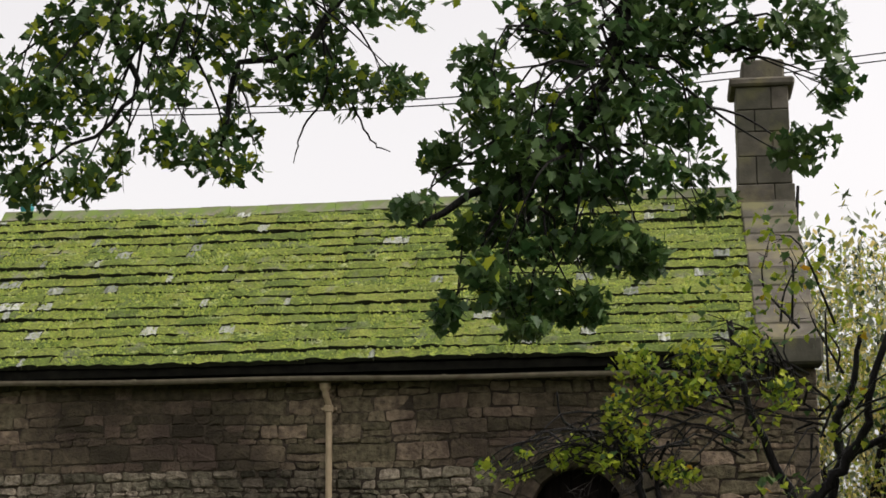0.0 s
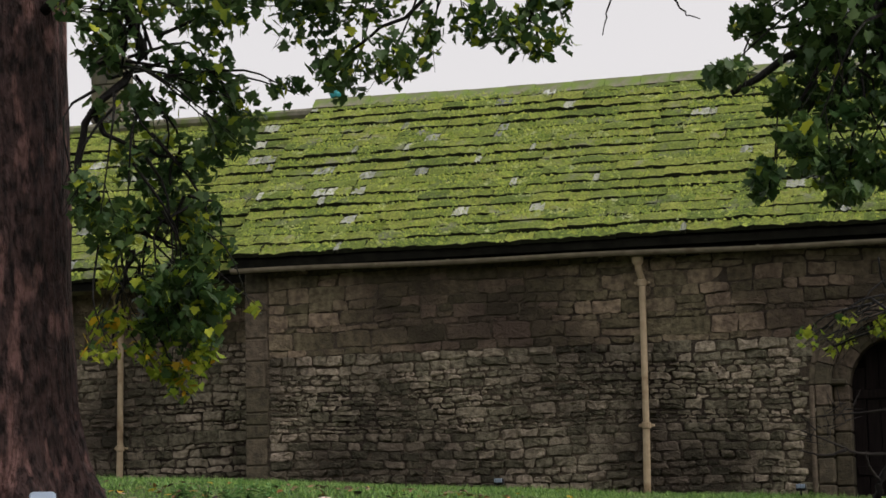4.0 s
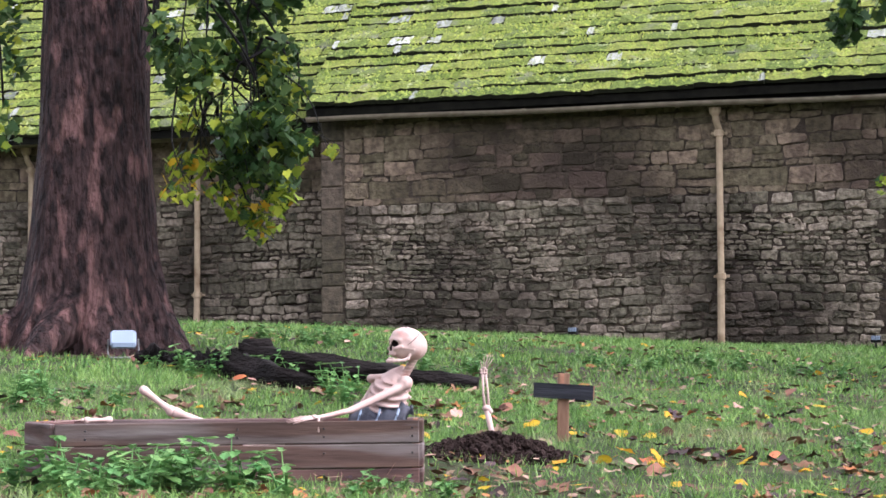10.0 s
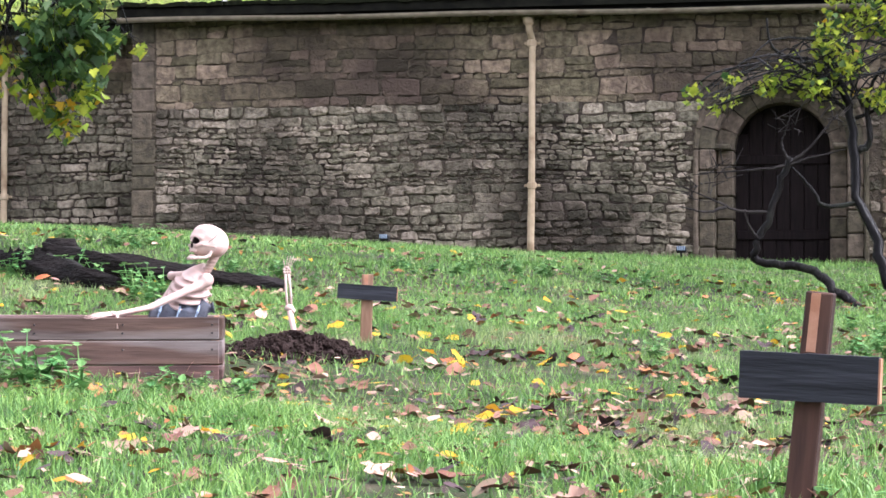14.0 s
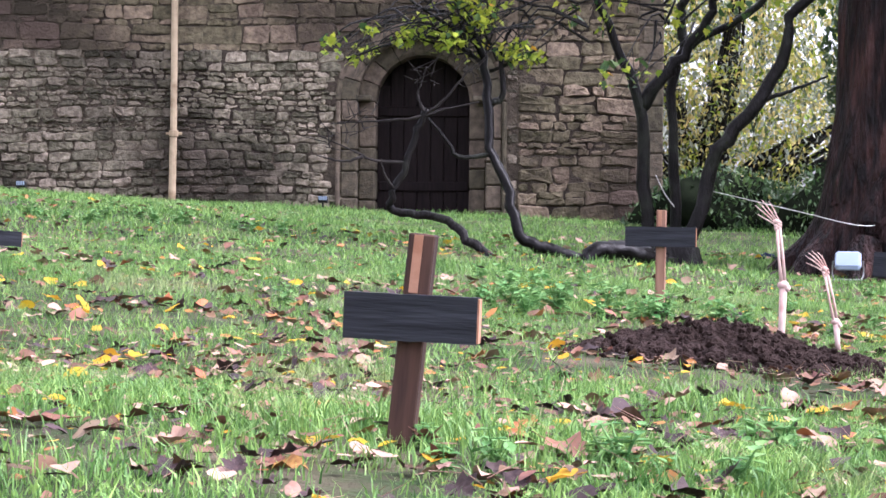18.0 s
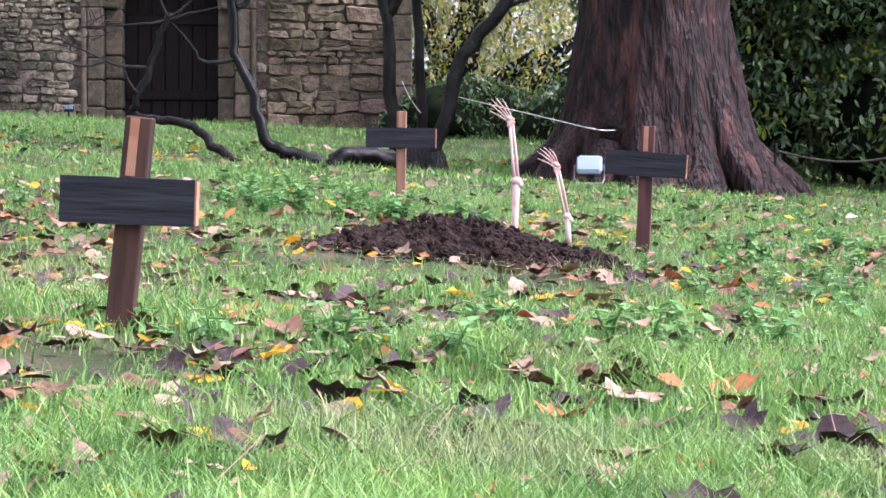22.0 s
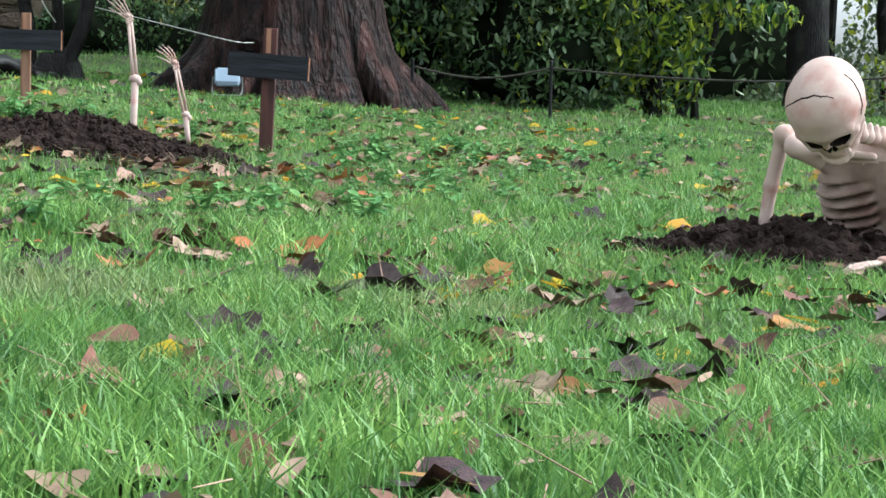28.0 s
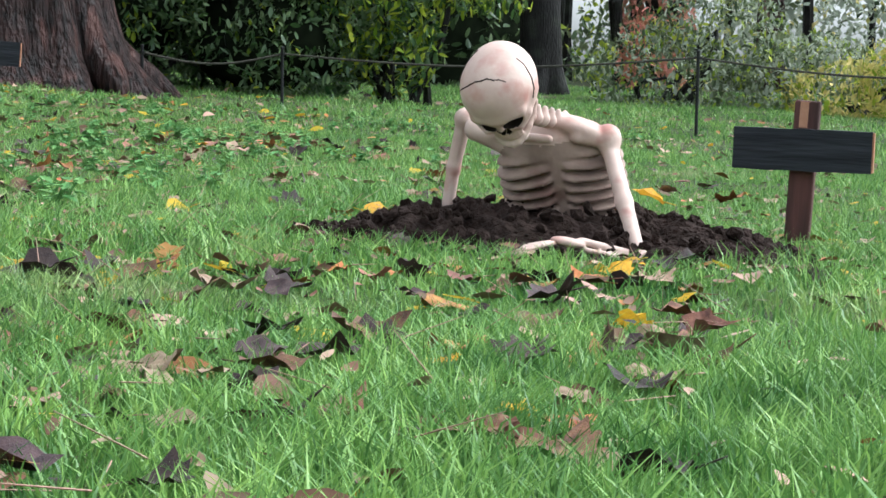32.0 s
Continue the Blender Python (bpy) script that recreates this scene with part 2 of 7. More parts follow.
    "cord": material("white_cord", (0.6, 0.58, 0.54), 0.6, (0.5, 0.48, 0.45), 9, bump=0),
    "lead": material("lead_ridge", (0.20, 0.19, 0.15), 0.8, (0.12, 0.12, 0.08), 6, stain=(0.14, 0.2, 0.05), stain_scale=3, stain_at=0.55, bump=0.5),
    "glass": material("lamp_glass", (0.33, 0.41, 0.51), 0.15, (0.30, 0.37, 0.46), 3, bump=0, spec=0.6),
    "far_green": material("far_foliage", (0.065, 0.10, 0.05), 0.7, (0.14, 0.165, 0.085), 1.5, vary=0.45, bump=0, transl=0.25),
    "far_gold": material("far_gold_foliage", (0.42, 0.38, 0.10), 0.7, (0.55, 0.48, 0.19), 1.5, vary=0.35, bump=0, transl=0.4),
    # leaf colour paled and greyed, with the haze of distance mixed in
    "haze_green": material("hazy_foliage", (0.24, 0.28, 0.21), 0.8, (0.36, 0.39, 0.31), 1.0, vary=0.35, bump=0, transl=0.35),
    "far_red": material("far_red_foliage", (0.42, 0.16, 0.11), 0.7, (0.5, 0.25, 0.18), 1.5, vary=0.3, bump=0, transl=0.3),
    # near-black, in place of the shade deep inside a bush
    "deep_shade": material("inner_shade", (0.012, 0.016, 0.009), 1.0, (0.006, 0.008, 0.005), 6, spec=0.0),
    # moss-free slate edges, near-black to colour in the shadow line under each course
    "slate_edge": material("shaded_slate_edge", (0.032, 0.034, 0.022), 0.95, (0.016, 0.018, 0.012), 20, spec=0.0),
    "cloth": material("striped_cloth", (0.10, 0.11, 0.14), 0.9, (0.16, 0.16, 0.18), 9, bump=0.4),
    "turquoise": material("turquoise_glaze", (0.05, 0.32, 0.34), 0.4, (0.04, 0.26, 0.28), 5, bump=0),
    "wire": material("black_wire", (0.02, 0.02, 0.02), 0.6, (0.03, 0.03, 0.03), 5, bump=0),
}


# ---- builders ----
rng = random.Random(11)
nrng = np.random.default_rng(5)


def empty(name, m, label="", category="", group="", kind=""):
    ob = new(name)
    ob.empty_display_size = 0.1
    ob.matrix_world = m
    return tagged(ob, label, category, group, kind)


def mesh_of(name, bm, mat, smooth=False):
    me = bpy.data.meshes.new(name)
    bm.normal_update()
    bm.to_mesh(me)
    bm.free()
    for mm in (mat if isinstance(mat, (list, tuple)) else [mat]):
        me.materials.append(mm)
    if smooth:
        me.polygons.foreach_set("use_smooth", [True] * len(me.polygons))
    return me


def part(name, bm, mat, parent=None, label="", m=None, smooth=False, kind=""):
    ob = new(name, mesh_of(name, bm, mat, smooth) if isinstance(bm, bmesh.types.BMesh) else bm)
    if parent:
        ob.parent = parent
    if m is not None:
        ob.matrix_basis = m
    return tagged(ob, label, kind=kind)


def thing(name, bm, mat, m, label, category, group="", kind="", smooth=False):
    ob = part(name, bm, mat, None, label, m, smooth)
    return tagged(ob, label, category, group, kind)


def box(size, at=(0, 0, 0), bevel=0.0, bm=None, m=None):
    bm = bm or bmesh.new()
    mm = Matrix.Translation(at) @ (m or Matrix.Identity(4)) @ Matrix.Diagonal((*size, 1))
    r = bmesh.ops.create_cube(bm, size=1, matrix=mm)
    if bevel:
        ed = list({e for v in r["verts"] for e in v.link_edges})
        bmesh.ops.bevel(bm, geom=ed, offset=bevel, segments=1, affect="EDGES")
    return bm


def arrays_mesh(name, verts, faces, mat, smooth=False, mat_index=None):
    """A mesh from arrays; faces all of one size."""
    me = bpy.data.meshes.new(name)
    nv, (nf, k) = len(verts), faces.shape
    me.vertices.add(nv)
    me.vertices.foreach_set("co", np.asarray(verts, np.float32).ravel())
    me.loops.add(nf * k)
    me.loops.foreach_set("vertex_index", faces.astype(np.int32).ravel())
    me.polygons.add(nf)
    me.polygons.foreach_set("loop_start", np.arange(0, nf * k, k, dtype=np.int32))
    if mat_index is not None:
        me.polygons.foreach_set("material_index", np.asarray(mat_index, np.int32))
    for mm in (mat if isinstance(mat, (list, tuple)) else [mat]):
        me.materials.append(mm)
    me.update(calc_edges=True)
    if smooth:
        me.polygons.foreach_set("use_smooth", [True] * nf)
    return me


def tube(path, radii, sides=8, bm=None, wobble=0.0, cap=True):
    """A tapered tube along the points of a path."""
    bm = bm or bmesh.new()
    pts = [Vector(p) for p in path]
    rings, ref = [], Vector((0.31, 0.17, 0.93)).normalized()
    for i, p in enumerate(pts):
        d = (pts[min(i + 1, len(pts) - 1)] - pts[max(i - 1, 0)]).normalized()
        a = d.cross(ref)
        if a.length < 0.15:
            a = d.cross(Vector((1, 0, 0)))
        a.normalize()
        b = d.cross(a)
        r = radii[i] if isinstance(radii, (list, tuple)) else radii
        ring = []
        for k in range(sides):
            w = 2 * math.pi * k / sides
            rr = r * (1 + wobble * noise.noise(p * 3 + a * math.cos(w) * 2 + b * math.sin(w) * 2)) if wobble else r
            ring.append(bm.verts.new(p + (a * math.cos(w) + b * math.sin(w)) * rr))
        rings.append(ring)
    for r1, r2 in zip(rings, rings[1:]):
        for k in range(sides):
            bm.faces.new((r1[k], r1[(k + 1) % sides], r2[(k + 1) % sides], r2[k]))
    if cap:
        bm.faces.new(rings[0][::-1])
        bm.faces.new(rings[-1])
    return bm


def curve_pts(pts, n):
    """A smooth run of n points through a few."""
    p = [Vector(q) for q in pts]
    p = [p[0] * 2 - p[1]] + p + [p[-1] * 2 - p[-2]]
    out = []
    for i in range(n):
        u = i / (n - 1) * (len(p) - 3)
        k = min(int(u), len(p) - 4)
        t = u - k
        a, b, c, d = p[k:k + 4]
        out.append(0.5 * ((2 * b) + (c - a) * t + (2 * a - 5 * b + 4 * c - d) * t * t + (3 * b - a - 3 * c + d) * t ** 3))
    return out


def ball(r, at, scale=(1, 1, 1), bm=None, seg=10, rings=7, m=None):
    bm = bm or bmesh.new()
    mm = Matrix.Translation(at) @ (m or Matrix.Identity(4)) @ Matrix.Diagonal((*scale, 1))
    bmesh.ops.create_uvsphere(bm, u_segments=seg, v_segments=rings, radius=r, matrix=mm)
    return bm


# ---- the lie of the land ----
THETA = radians(17.4)
U = Vector((math.cos(THETA), -math.sin(THETA), 0))    # along the church wall, to its east end
NV = Vector((math.sin(THETA), math.cos(THETA), 0))    # into the church
W0 = Vector((3.436, 24.766, 0))                       # foot of the downpipe
WALL = Matrix.Translation(W0) @ Matrix.Rotation(-THETA, 4, "Z")   # x along the wall, y inwards


def wall_foot(s):
    return np.clip(0.02 - 0.042 * s, -0.24, 0.32)


def land(x, y):
    """Height of the lawn: it falls gently from the church to the camera, and to the right."""
    x, y = np.asarray(x, float), np.asarray(y, float)
    a = 1 / (1 + np.exp(-np.clip((y - 13) / 3.2, -30, 30)))
    b = np.tanh((x - 4) / 7)
    z = -0.972 + 0.865 * a - 0.305 * b - 0.256 * a * b
    s = (x - W0.x) * U.x + (y - W0.y) * U.y
    d = -((x - W0.x) * NV.x + (y - W0.y) * NV.y)
    k = np.clip((4.5 - d) / 4.0, 0, 1) * np.clip((12 - s) / 5, 0, 1)
    k = k * k * (3 - 2 * k)
    z = z * (1 - k) + wall_foot(s) * k
    z = z + 0.02 * np.sin(x * 1.7 + y * 0.6) * np.sin(y * 1.3 - x * 0.4) * np.clip(np.hypot(x, y) / 6, 0, 1)
    return z


def on_land(x, y, sink=0.0):
    return Vector((x, y, float(land(x, y)) - sink))


# ---- ground ----
def ground_sheet():
    ang = np.radians(np.linspace(-180, 180, 181))
    rad = np.concatenate([[0.0, 0.004], 0.4 * 1.075 ** np.arange(0, 122)])
    A, Rr = np.meshgrid(ang[:-1], rad[1:])
    x, y = Rr * np.sin(A) + 0.2, Rr * np.cos(A)
    z = land(x, y)
    v = np.stack([x.ravel(), y.ravel(), z.ravel()], 1)
    n, k = len(rad) - 1, len(ang) - 1
    i = np.arange((n - 1) * k)
    r, c = i // k, i % k
    f = np.stack([r * k + c, r * k + (c + 1) % k, (r + 1) * k + (c + 1) % k, (r + 1) * k + c], 1)
    v = np.vstack([v, [[0.2, 0, float(land(0.2, 0))]]])
    me = arrays_mesh("ground", v, f[:, ::-1], M["soil_lawn"], True)
    return tagged(new("ground", me), "grassy churchyard lawn strewn with autumn leaves", "lawn", kind="structure")


ground_sheet()


# ---- the church ----
sr = random.Random(3)
DOOR_S, SPRING = 3.155, 1.30


def joined(name, pieces, mat, parent, label="", smooth=False):
    """Many small pieces (mesh, matrix) as one part."""
    vs, fs, base = [], {}, 0
    cache = {}
    for me, m in pieces:
        if me not in cache:
            co = np.empty(len(me.vertices) * 3)
            me.vertices.foreach_get("co", co)
            cache[me] = (co.reshape(-1, 3), [(tuple(p.vertices), p.material_index) for p in me.polygons])
        co, polys = cache[me]
        mm = np.array(m)
        vs.append(co @ mm[:3, :3].T + mm[:3, 3])
        for p, mi in polys:
            fs.setdefault(mi, []).append([i + base for i in p])
        base += len(co)
    me = bpy.data.meshes.new(name)
    me.from_pydata(np.vstack(vs).tolist(), [], [f for k in fs.values() for f in k])
    for mm in (mat if isinstance(mat, list) else [mat]):
        me.materials.append(mm)
    me.polygons.foreach_set("material_index", [mi for mi, k in fs.items() for _ in k])
    if smooth:
        me.polygons.foreach_set("use_smooth", [True] * len(me.polygons))
    return part(name, me, None, parent, label, kind="stuff")


def in_door(s, z, grow=0.0):
    r = 1.0 + grow
    return abs(s - DOOR_S) < r and (z < SPRING or math.hypot(s - DOOR_S, z - SPRING) < r)


def lay_squared(s0, s1, z0, z1, r, fine=1.0, door=True, ragged=0.014, wave=0.02):
    """Uneven courses of roughly squared stones; gives outlines."""
    out, z = [], z0
    while z < z1 - 0.02:
        h = fine * r.choice((r.uniform(0.07, 0.12), r.uniform(0.12, 0.19), r.uniform(0.16, 0.25)))
        if z + h > z1 - 0.08:
            h = z1 - z
        s = s0
        while s < s1 - 0.02:
            w = min(h * r.uniform(0.9, 2.6) + 0.05, 0.62)
            if s + w > s1 - 0.12:
                w = s1 - s
            n = 2 if h > 0.13 and r.random() < 0.22 else 1
            for k in range(n):
                a, b = z + h * k / n, z + h * (k + 1) / n
                pts = []
                for x, y in ((s, a), (s + w / 2, a), (s + w, a), (s + w, b), (s + w / 2, b), (s, b)):
                    dz = (wave * math.sin(x * 1.3 + y * 2.0) + (wave - 0.02) * math.sin(x * 4.1 + y * 9.0)) * (0 if y in (z0, z1) else 1)
                    pts.append(Vector((x + (r.uniform(-ragged, ragged) if s0 < x < s1 else 0), y + dz + r.uniform(-ragged, ragged * 0.7))))
                mid = sum(pts, Vector((0, 0))) / len(pts)
                if mid.y > wall_foot(mid.x) - 0.16 and not (door and in_door(mid.x, mid.y, w * 0.35)):
                    out.append((mid, pts))
            s += w
        z += h
    return out


def stone_arrays(mid, pts, r, flat):
    """A rough-faced stone from its outline: worn corners, uneven bulging face."""
    small = []
    for p in pts:
        d = p - mid
        n = d.length
        small.append(mid + d * max(1 - r.uniform(0.003, 0.015) * (0.6 if flat else 1) / max(n, 0.02), 0.5))
    rim = []
    k = len(small)
    for i in range(k):
        o, a, b = small[i], small[i - 1], small[(i + 1) % k]
        if (a - o).length < 0.005:
            continue
        u, v = min(0.4, r.uniform(0.008, 0.034) / max((a - o).length, 1e-3)), min(0.4, r.uniform(0.008, 0.034) / max((b - o).length, 1e-3))
        rim += [o.lerp(a, u), o.lerp(b, v)]
    if len(rim) < 6:
        rim = [o.lerp(small[(i + j) % k], 0.2) for i, o in enumerate(small) for j in (-1, 1)]
    size = sum((p - mid).length for p in rim) / len(rim)
    dep = r.uniform(0.006, 0.034) if flat else r.uniform(0.01, 0.055) * min(1, size / 0.07)
    n = len(rim)
    vs, tilt = [], (r.uniform(-0.12, 0.12), r.uniform(-0.2, 0.12)) if not flat else (r.uniform(-0.05, 0.05), r.uniform(-0.07, 0.05))
    for sc, y, j in ((1.0, 0.02, 0.0), (0.985, -0.45 * dep, 0.2), (0.93 if flat else 0.84, -dep, 0.28)):
        for p in rim:
            d = (p - mid) * (sc + (r.uniform(-0.06, 0.05) if sc < 0.95 else 0))
            vs.append((d.x, y + r.uniform(-j, j) * dep + (tilt[0] * d.x + tilt[1] * d.y if j else 0), d.y))
    vs.append((r.uniform(-0.2, 0.2) * size, -dep * r.uniform(0.85, 1.3), r.uniform(-0.2, 0.2) * size))
    fs = [(b + i, b + (i + 1) % n, b + n + (i + 1) % n, b + n + i) for b in (0, n) for i in range(n)] + [(2 * n + i, 2 * n + (i + 1) % n, 3 * n) for i in range(n)]
    return vs, fs


def set_rubble(cells, parent, r, y, s_lo, s_hi, limit, mat, flat=False):
    """The stones of one stretch as parts, the rest joined."""
    made, vs, fs = 0, [], []
    for mid, pts in cells:
        v, f = stone_arrays(mid, pts, r, flat)
        if s_lo < mid.x < s_hi and made < limit:
            me = bpy.data.meshes.new("stone")
            me.from_pydata(v, [], f)
            me.materials.append(mat)
            part("stone", me, None, parent, m=Matrix.Translation((mid.x, y, mid.y)))
            made += 1
        else:
            b = len(vs)
            vs += [(x + mid.x, yy + y, z + mid.y) for x, yy, z in v]
            fs += [[i + b for i in g] for g in f]
    me = bpy.data.meshes.new("stonework")
    me.from_pydata(vs, [], fs)
    me.materials.append(mat)
    part("stonework", me, None, parent, kind="stuff")


def wall_backing(name, outline, depth, label, y=0.0, parent=None):
    bm = bmesh.new()
    v = [bm.verts.new((s, y, z)) for s, z in outline]
    f = bm.faces.new(v)
    ex = bmesh.ops.extrude_face_region(bm, geom=[f])
    bmesh.ops.translate(bm, verts=[g for g in ex["geom"] if isinstance(g, bmesh.types.BMVert)], vec=(0, depth, 0))
    bmesh.ops.triangulate(bm, faces=[g for g in bm.faces if len(g.verts) > 4])
    bmesh.ops.recalc_face_normals(bm, faces=bm.faces[:])
    return thing(name, bm, M["mortar"], WALL, label, "wall", kind="structure")


arch = [(DOOR_S - math.cos(a) * 1.0, SPRING + math.sin(a) * 1.0) for a in np.linspace(0, math.pi, 17)]
south = wall_backing("wall_south", [(-5.22, -0.8), (DOOR_S - 1.0, -0.8)] + arch + [(DOOR_S + 1.0, -0.8), (6.13, -0.8), (6.13, 3.3), (-5.22, 3.3)], 0.6,
                     "south church wall of brown rubble stone, darker in the upper courses")
annex = wall_backing("wall_annex", [(-13.5, -0.8), (-5.22, -0.8), (-5.22, 3.2), (-13.5, 3.2)], 0.6, "set-back church wall of brown rubble stone beside a big tree", 0.9)
wall_return = thing("wall_return", box((0.5, 0.9, 4.0), (-4.97, 0.75, 1.2)), M["ashlar"], WALL, "short return wall of brown stone", "wall", kind="structure")
wall_north = wall_backing("wall_north", [(-13.5, -0.8), (6.13, -0.8), (6.13, 3.2), (-13.5, 3.2)], 0.5, "plain rear church wall of stone", 6.3)


# roof planes: y, z of eave and ridge in the wall's own axes
EAVE, RIDGE = Vector((0, -0.32, 3.2)), Vector((0, 3.35, 5.93))
SLOPE = math.atan2(RIDGE.z - EAVE.z, RIDGE.y - EAVE.y)


def slate_template(r, face=0):
    """A thick, chipped roof slate in the unit square; x across, y up the slope, lower edge ragged."""
    bm = bmesh.new()
    n = 5
    lo = [(-0.5 + k / n, r.uniform(-0.06, 0.05)) for k in range(n + 1)]
    lo[0], lo[-1] = (-0.49, r.uniform(-0.02, 0.06)), (0.49, r.uniform(-0.02, 0.06))
    top = [bm.verts.new((x, y, 1.0 + r.uniform(-0.25, 0.25))) for x, y in lo]
    back = [bm.verts.new((x, 1.0, 0.9)) for x, _ in lo]
    mid = [bm.verts.new((x, 0.4 + r.uniform(-0.1, 0.1), 1.15 + r.uniform(-0.3, 0.45))) for x, _ in lo]
    bot = [bm.verts.new((x, y + 0.02, 0.0)) for x, y in lo]
    for k in range(n):
        bm.faces.new((top[k], top[k + 1], mid[k + 1], mid[k])).material_index = face
        bm.faces.new((mid[k], mid[k + 1], back[k + 1], back[k])).material_index = face
        # edges take the shadow-line colour
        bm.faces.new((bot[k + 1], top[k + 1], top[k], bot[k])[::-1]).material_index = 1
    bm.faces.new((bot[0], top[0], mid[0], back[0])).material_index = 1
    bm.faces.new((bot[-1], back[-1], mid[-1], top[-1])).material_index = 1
    return bm


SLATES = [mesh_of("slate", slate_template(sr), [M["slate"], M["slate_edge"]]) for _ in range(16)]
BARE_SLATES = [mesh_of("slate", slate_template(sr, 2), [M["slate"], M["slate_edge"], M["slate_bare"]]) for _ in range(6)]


def roof_plane(name, s0, s1, setback, drop, rear=False):
    bm = bmesh.new()
    y0, z0, y1, z1 = EAVE.y + setback, EAVE.z - drop, RIDGE.y, RIDGE.z - drop
    if rear:
        y0 = 2 * RIDGE.y - EAVE.y
    for s, y, z in ((s0, y0, z0), (s1, y0, z0), (s1, y1, z1), (s0, y1, z1)):
        bm.verts.new((s, y, z))
    bm.verts.ensure_lookup_table()
    f = bm.faces.new(bm.verts[:])
    ex = bmesh.ops.extrude_face_region(bm, geom=[f])
    bmesh.ops.translate(bm, verts=[g for g in ex["geom"] if isinstance(g, bmesh.types.BMVert)], vec=(0, 0, -0.1))
    bmesh.ops.recalc_face_normals(bm, faces=bm.faces[:])
    return bm


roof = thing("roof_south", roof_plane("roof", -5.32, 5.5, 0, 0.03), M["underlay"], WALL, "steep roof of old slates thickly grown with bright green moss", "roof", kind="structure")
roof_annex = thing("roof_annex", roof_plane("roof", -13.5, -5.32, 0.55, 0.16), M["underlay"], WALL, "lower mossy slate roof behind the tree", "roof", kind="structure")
roof_north = thing("roof_north", roof_plane("roof", -13.5, 5.5, 0, 0.16, True), M["slate"], WALL, "rear slope of the mossy slate roof", "roof", kind="structure")

# gables and chimney
bm = bmesh.new()
g = [bm.verts.new((5.5, y, z)) for y, z in ((-0.02, -0.8), (6.7, -0.8), (6.7, 3.25), (3.35, 6.1), (-0.02, 3.35))]
f = bm.faces.new(g)
ex = bmesh.ops.extrude_face_region(bm, geom=[f])
bmesh.ops.translate(bm, verts=[q for q in ex["geom"] if isinstance(q, bmesh.types.BMVert)], vec=(0.6, 0, 0))
bmesh.ops.recalc_face_normals(bm, faces=bm.faces[:])
gable_wall = thing("wall_east", bm, M["ashlar"], WALL @ Matrix.Translation((0, 0.61, 0)) @ Matrix.Diagonal((1, 0.905, 1, 1)), "east gable wall of weathered stone", "wall", kind="structure")
coping = empty("gable_coping", WALL, "stepped stone coping along the gable of the roof", "coping", kind="structure")
up = Vector((0, math.cos(SLOPE), math.sin(SLOPE)))
for k in range(9):
    c = Vector((5.8, EAVE.y, EAVE.z)) + up * (0.28 + k * 0.52)
    part("coping_stone", box((0.74 + 0.02 * (k % 2), 0.5, 0.2), c, 0.02, m=Matrix.Rotation(SLOPE, 4, "X")), M["pale_stone"], coping)
part("kneeler", box((0.82, 0.5, 0.34), (5.8, -0.14, 3.2), 0.03), M["pale_stone"], coping)
chimney = empty("chimney", WALL, "tall square stone chimney with a corniced cap", "chimney", kind="structure")
zc = 5.35
for k, (h, w) in enumerate(((0.34, 0.84), (0.34, 0.82), (0.4, 0.76), (0.36, 0.74), (0.32, 0.74), (0.34, 0.74))):
    for i in (0, 1):
        off = (i - 0.5) * w / 2 + (0.06 if k % 2 else -0.06) * (1 if i else 1)
        wd = w / 2 + (0.12 if (i == 0) == bool(k % 2) else -0.12)
        cx = 5.79 + (-w / 2 + wd / 2 if i == 0 else w / 2 - wd / 2)
        part("chimney_stone", box((wd - 0.008, 0.8, h - 0.008), (cx, 3.4, zc + h / 2), 0.012), M["pale_stone"], chimney)
    zc += h
part("chimney_cap", box((0.92, 0.96, 0.12), (5.79, 3.4, zc + 0.06), 0.03), M["pale_stone"], chimney, "projecting stone cap")
part("chimney_top", box((0.6, 0.66, 0.3), (5.82, 3.4, zc + 0.27), 0.03), M["pale_stone"], chimney)

# ridge stones
ridge = empty("roof_ridge", WALL, "grey stone ridge capping with patches of moss", "ridge", kind="structure")
s = -5.35
while s < 5.3:
    w = sr.uniform(0.42, 0.6)
    bm = bmesh.new()
    for x in (0.004, w - 0.004):
        for y, z in ((-0.2, -0.1), (-0.02, 0.07), (0.02, 0.07), (0.2, -0.1), (0.15, -0.13), (0, 0.0), (-0.15, -0.13)):
            bm.verts.new((x, y, z))
    v = bm.verts[:]
    for k in range(7):
        bm.faces.new((v[k], v[(k + 1) % 7], v[7 + (k + 1) % 7], v[7 + k]))
    bm.faces.new(v[:7][::-1]), bm.faces.new(v[7:])
    part("ridge_stone", bm, M["lead"], ridge, m=Matrix.Translation((s, RIDGE.y, RIDGE.z + 0.06 + 0.03 * math.sin(s * 0.6) + sr.uniform(-0.008, 0.008))))
    s += w
ridge2 = thing("annex_ridge", box((8.2, 0.36, 0.14), (-9.4, RIDGE.y, RIDGE.z - 0.1), 0.04), M["lead"], WALL, "lower stone ridge of the set-back roof", "ridge", kind="structure")

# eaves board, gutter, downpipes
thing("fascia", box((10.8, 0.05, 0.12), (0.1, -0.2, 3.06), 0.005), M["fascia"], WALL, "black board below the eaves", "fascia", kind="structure")


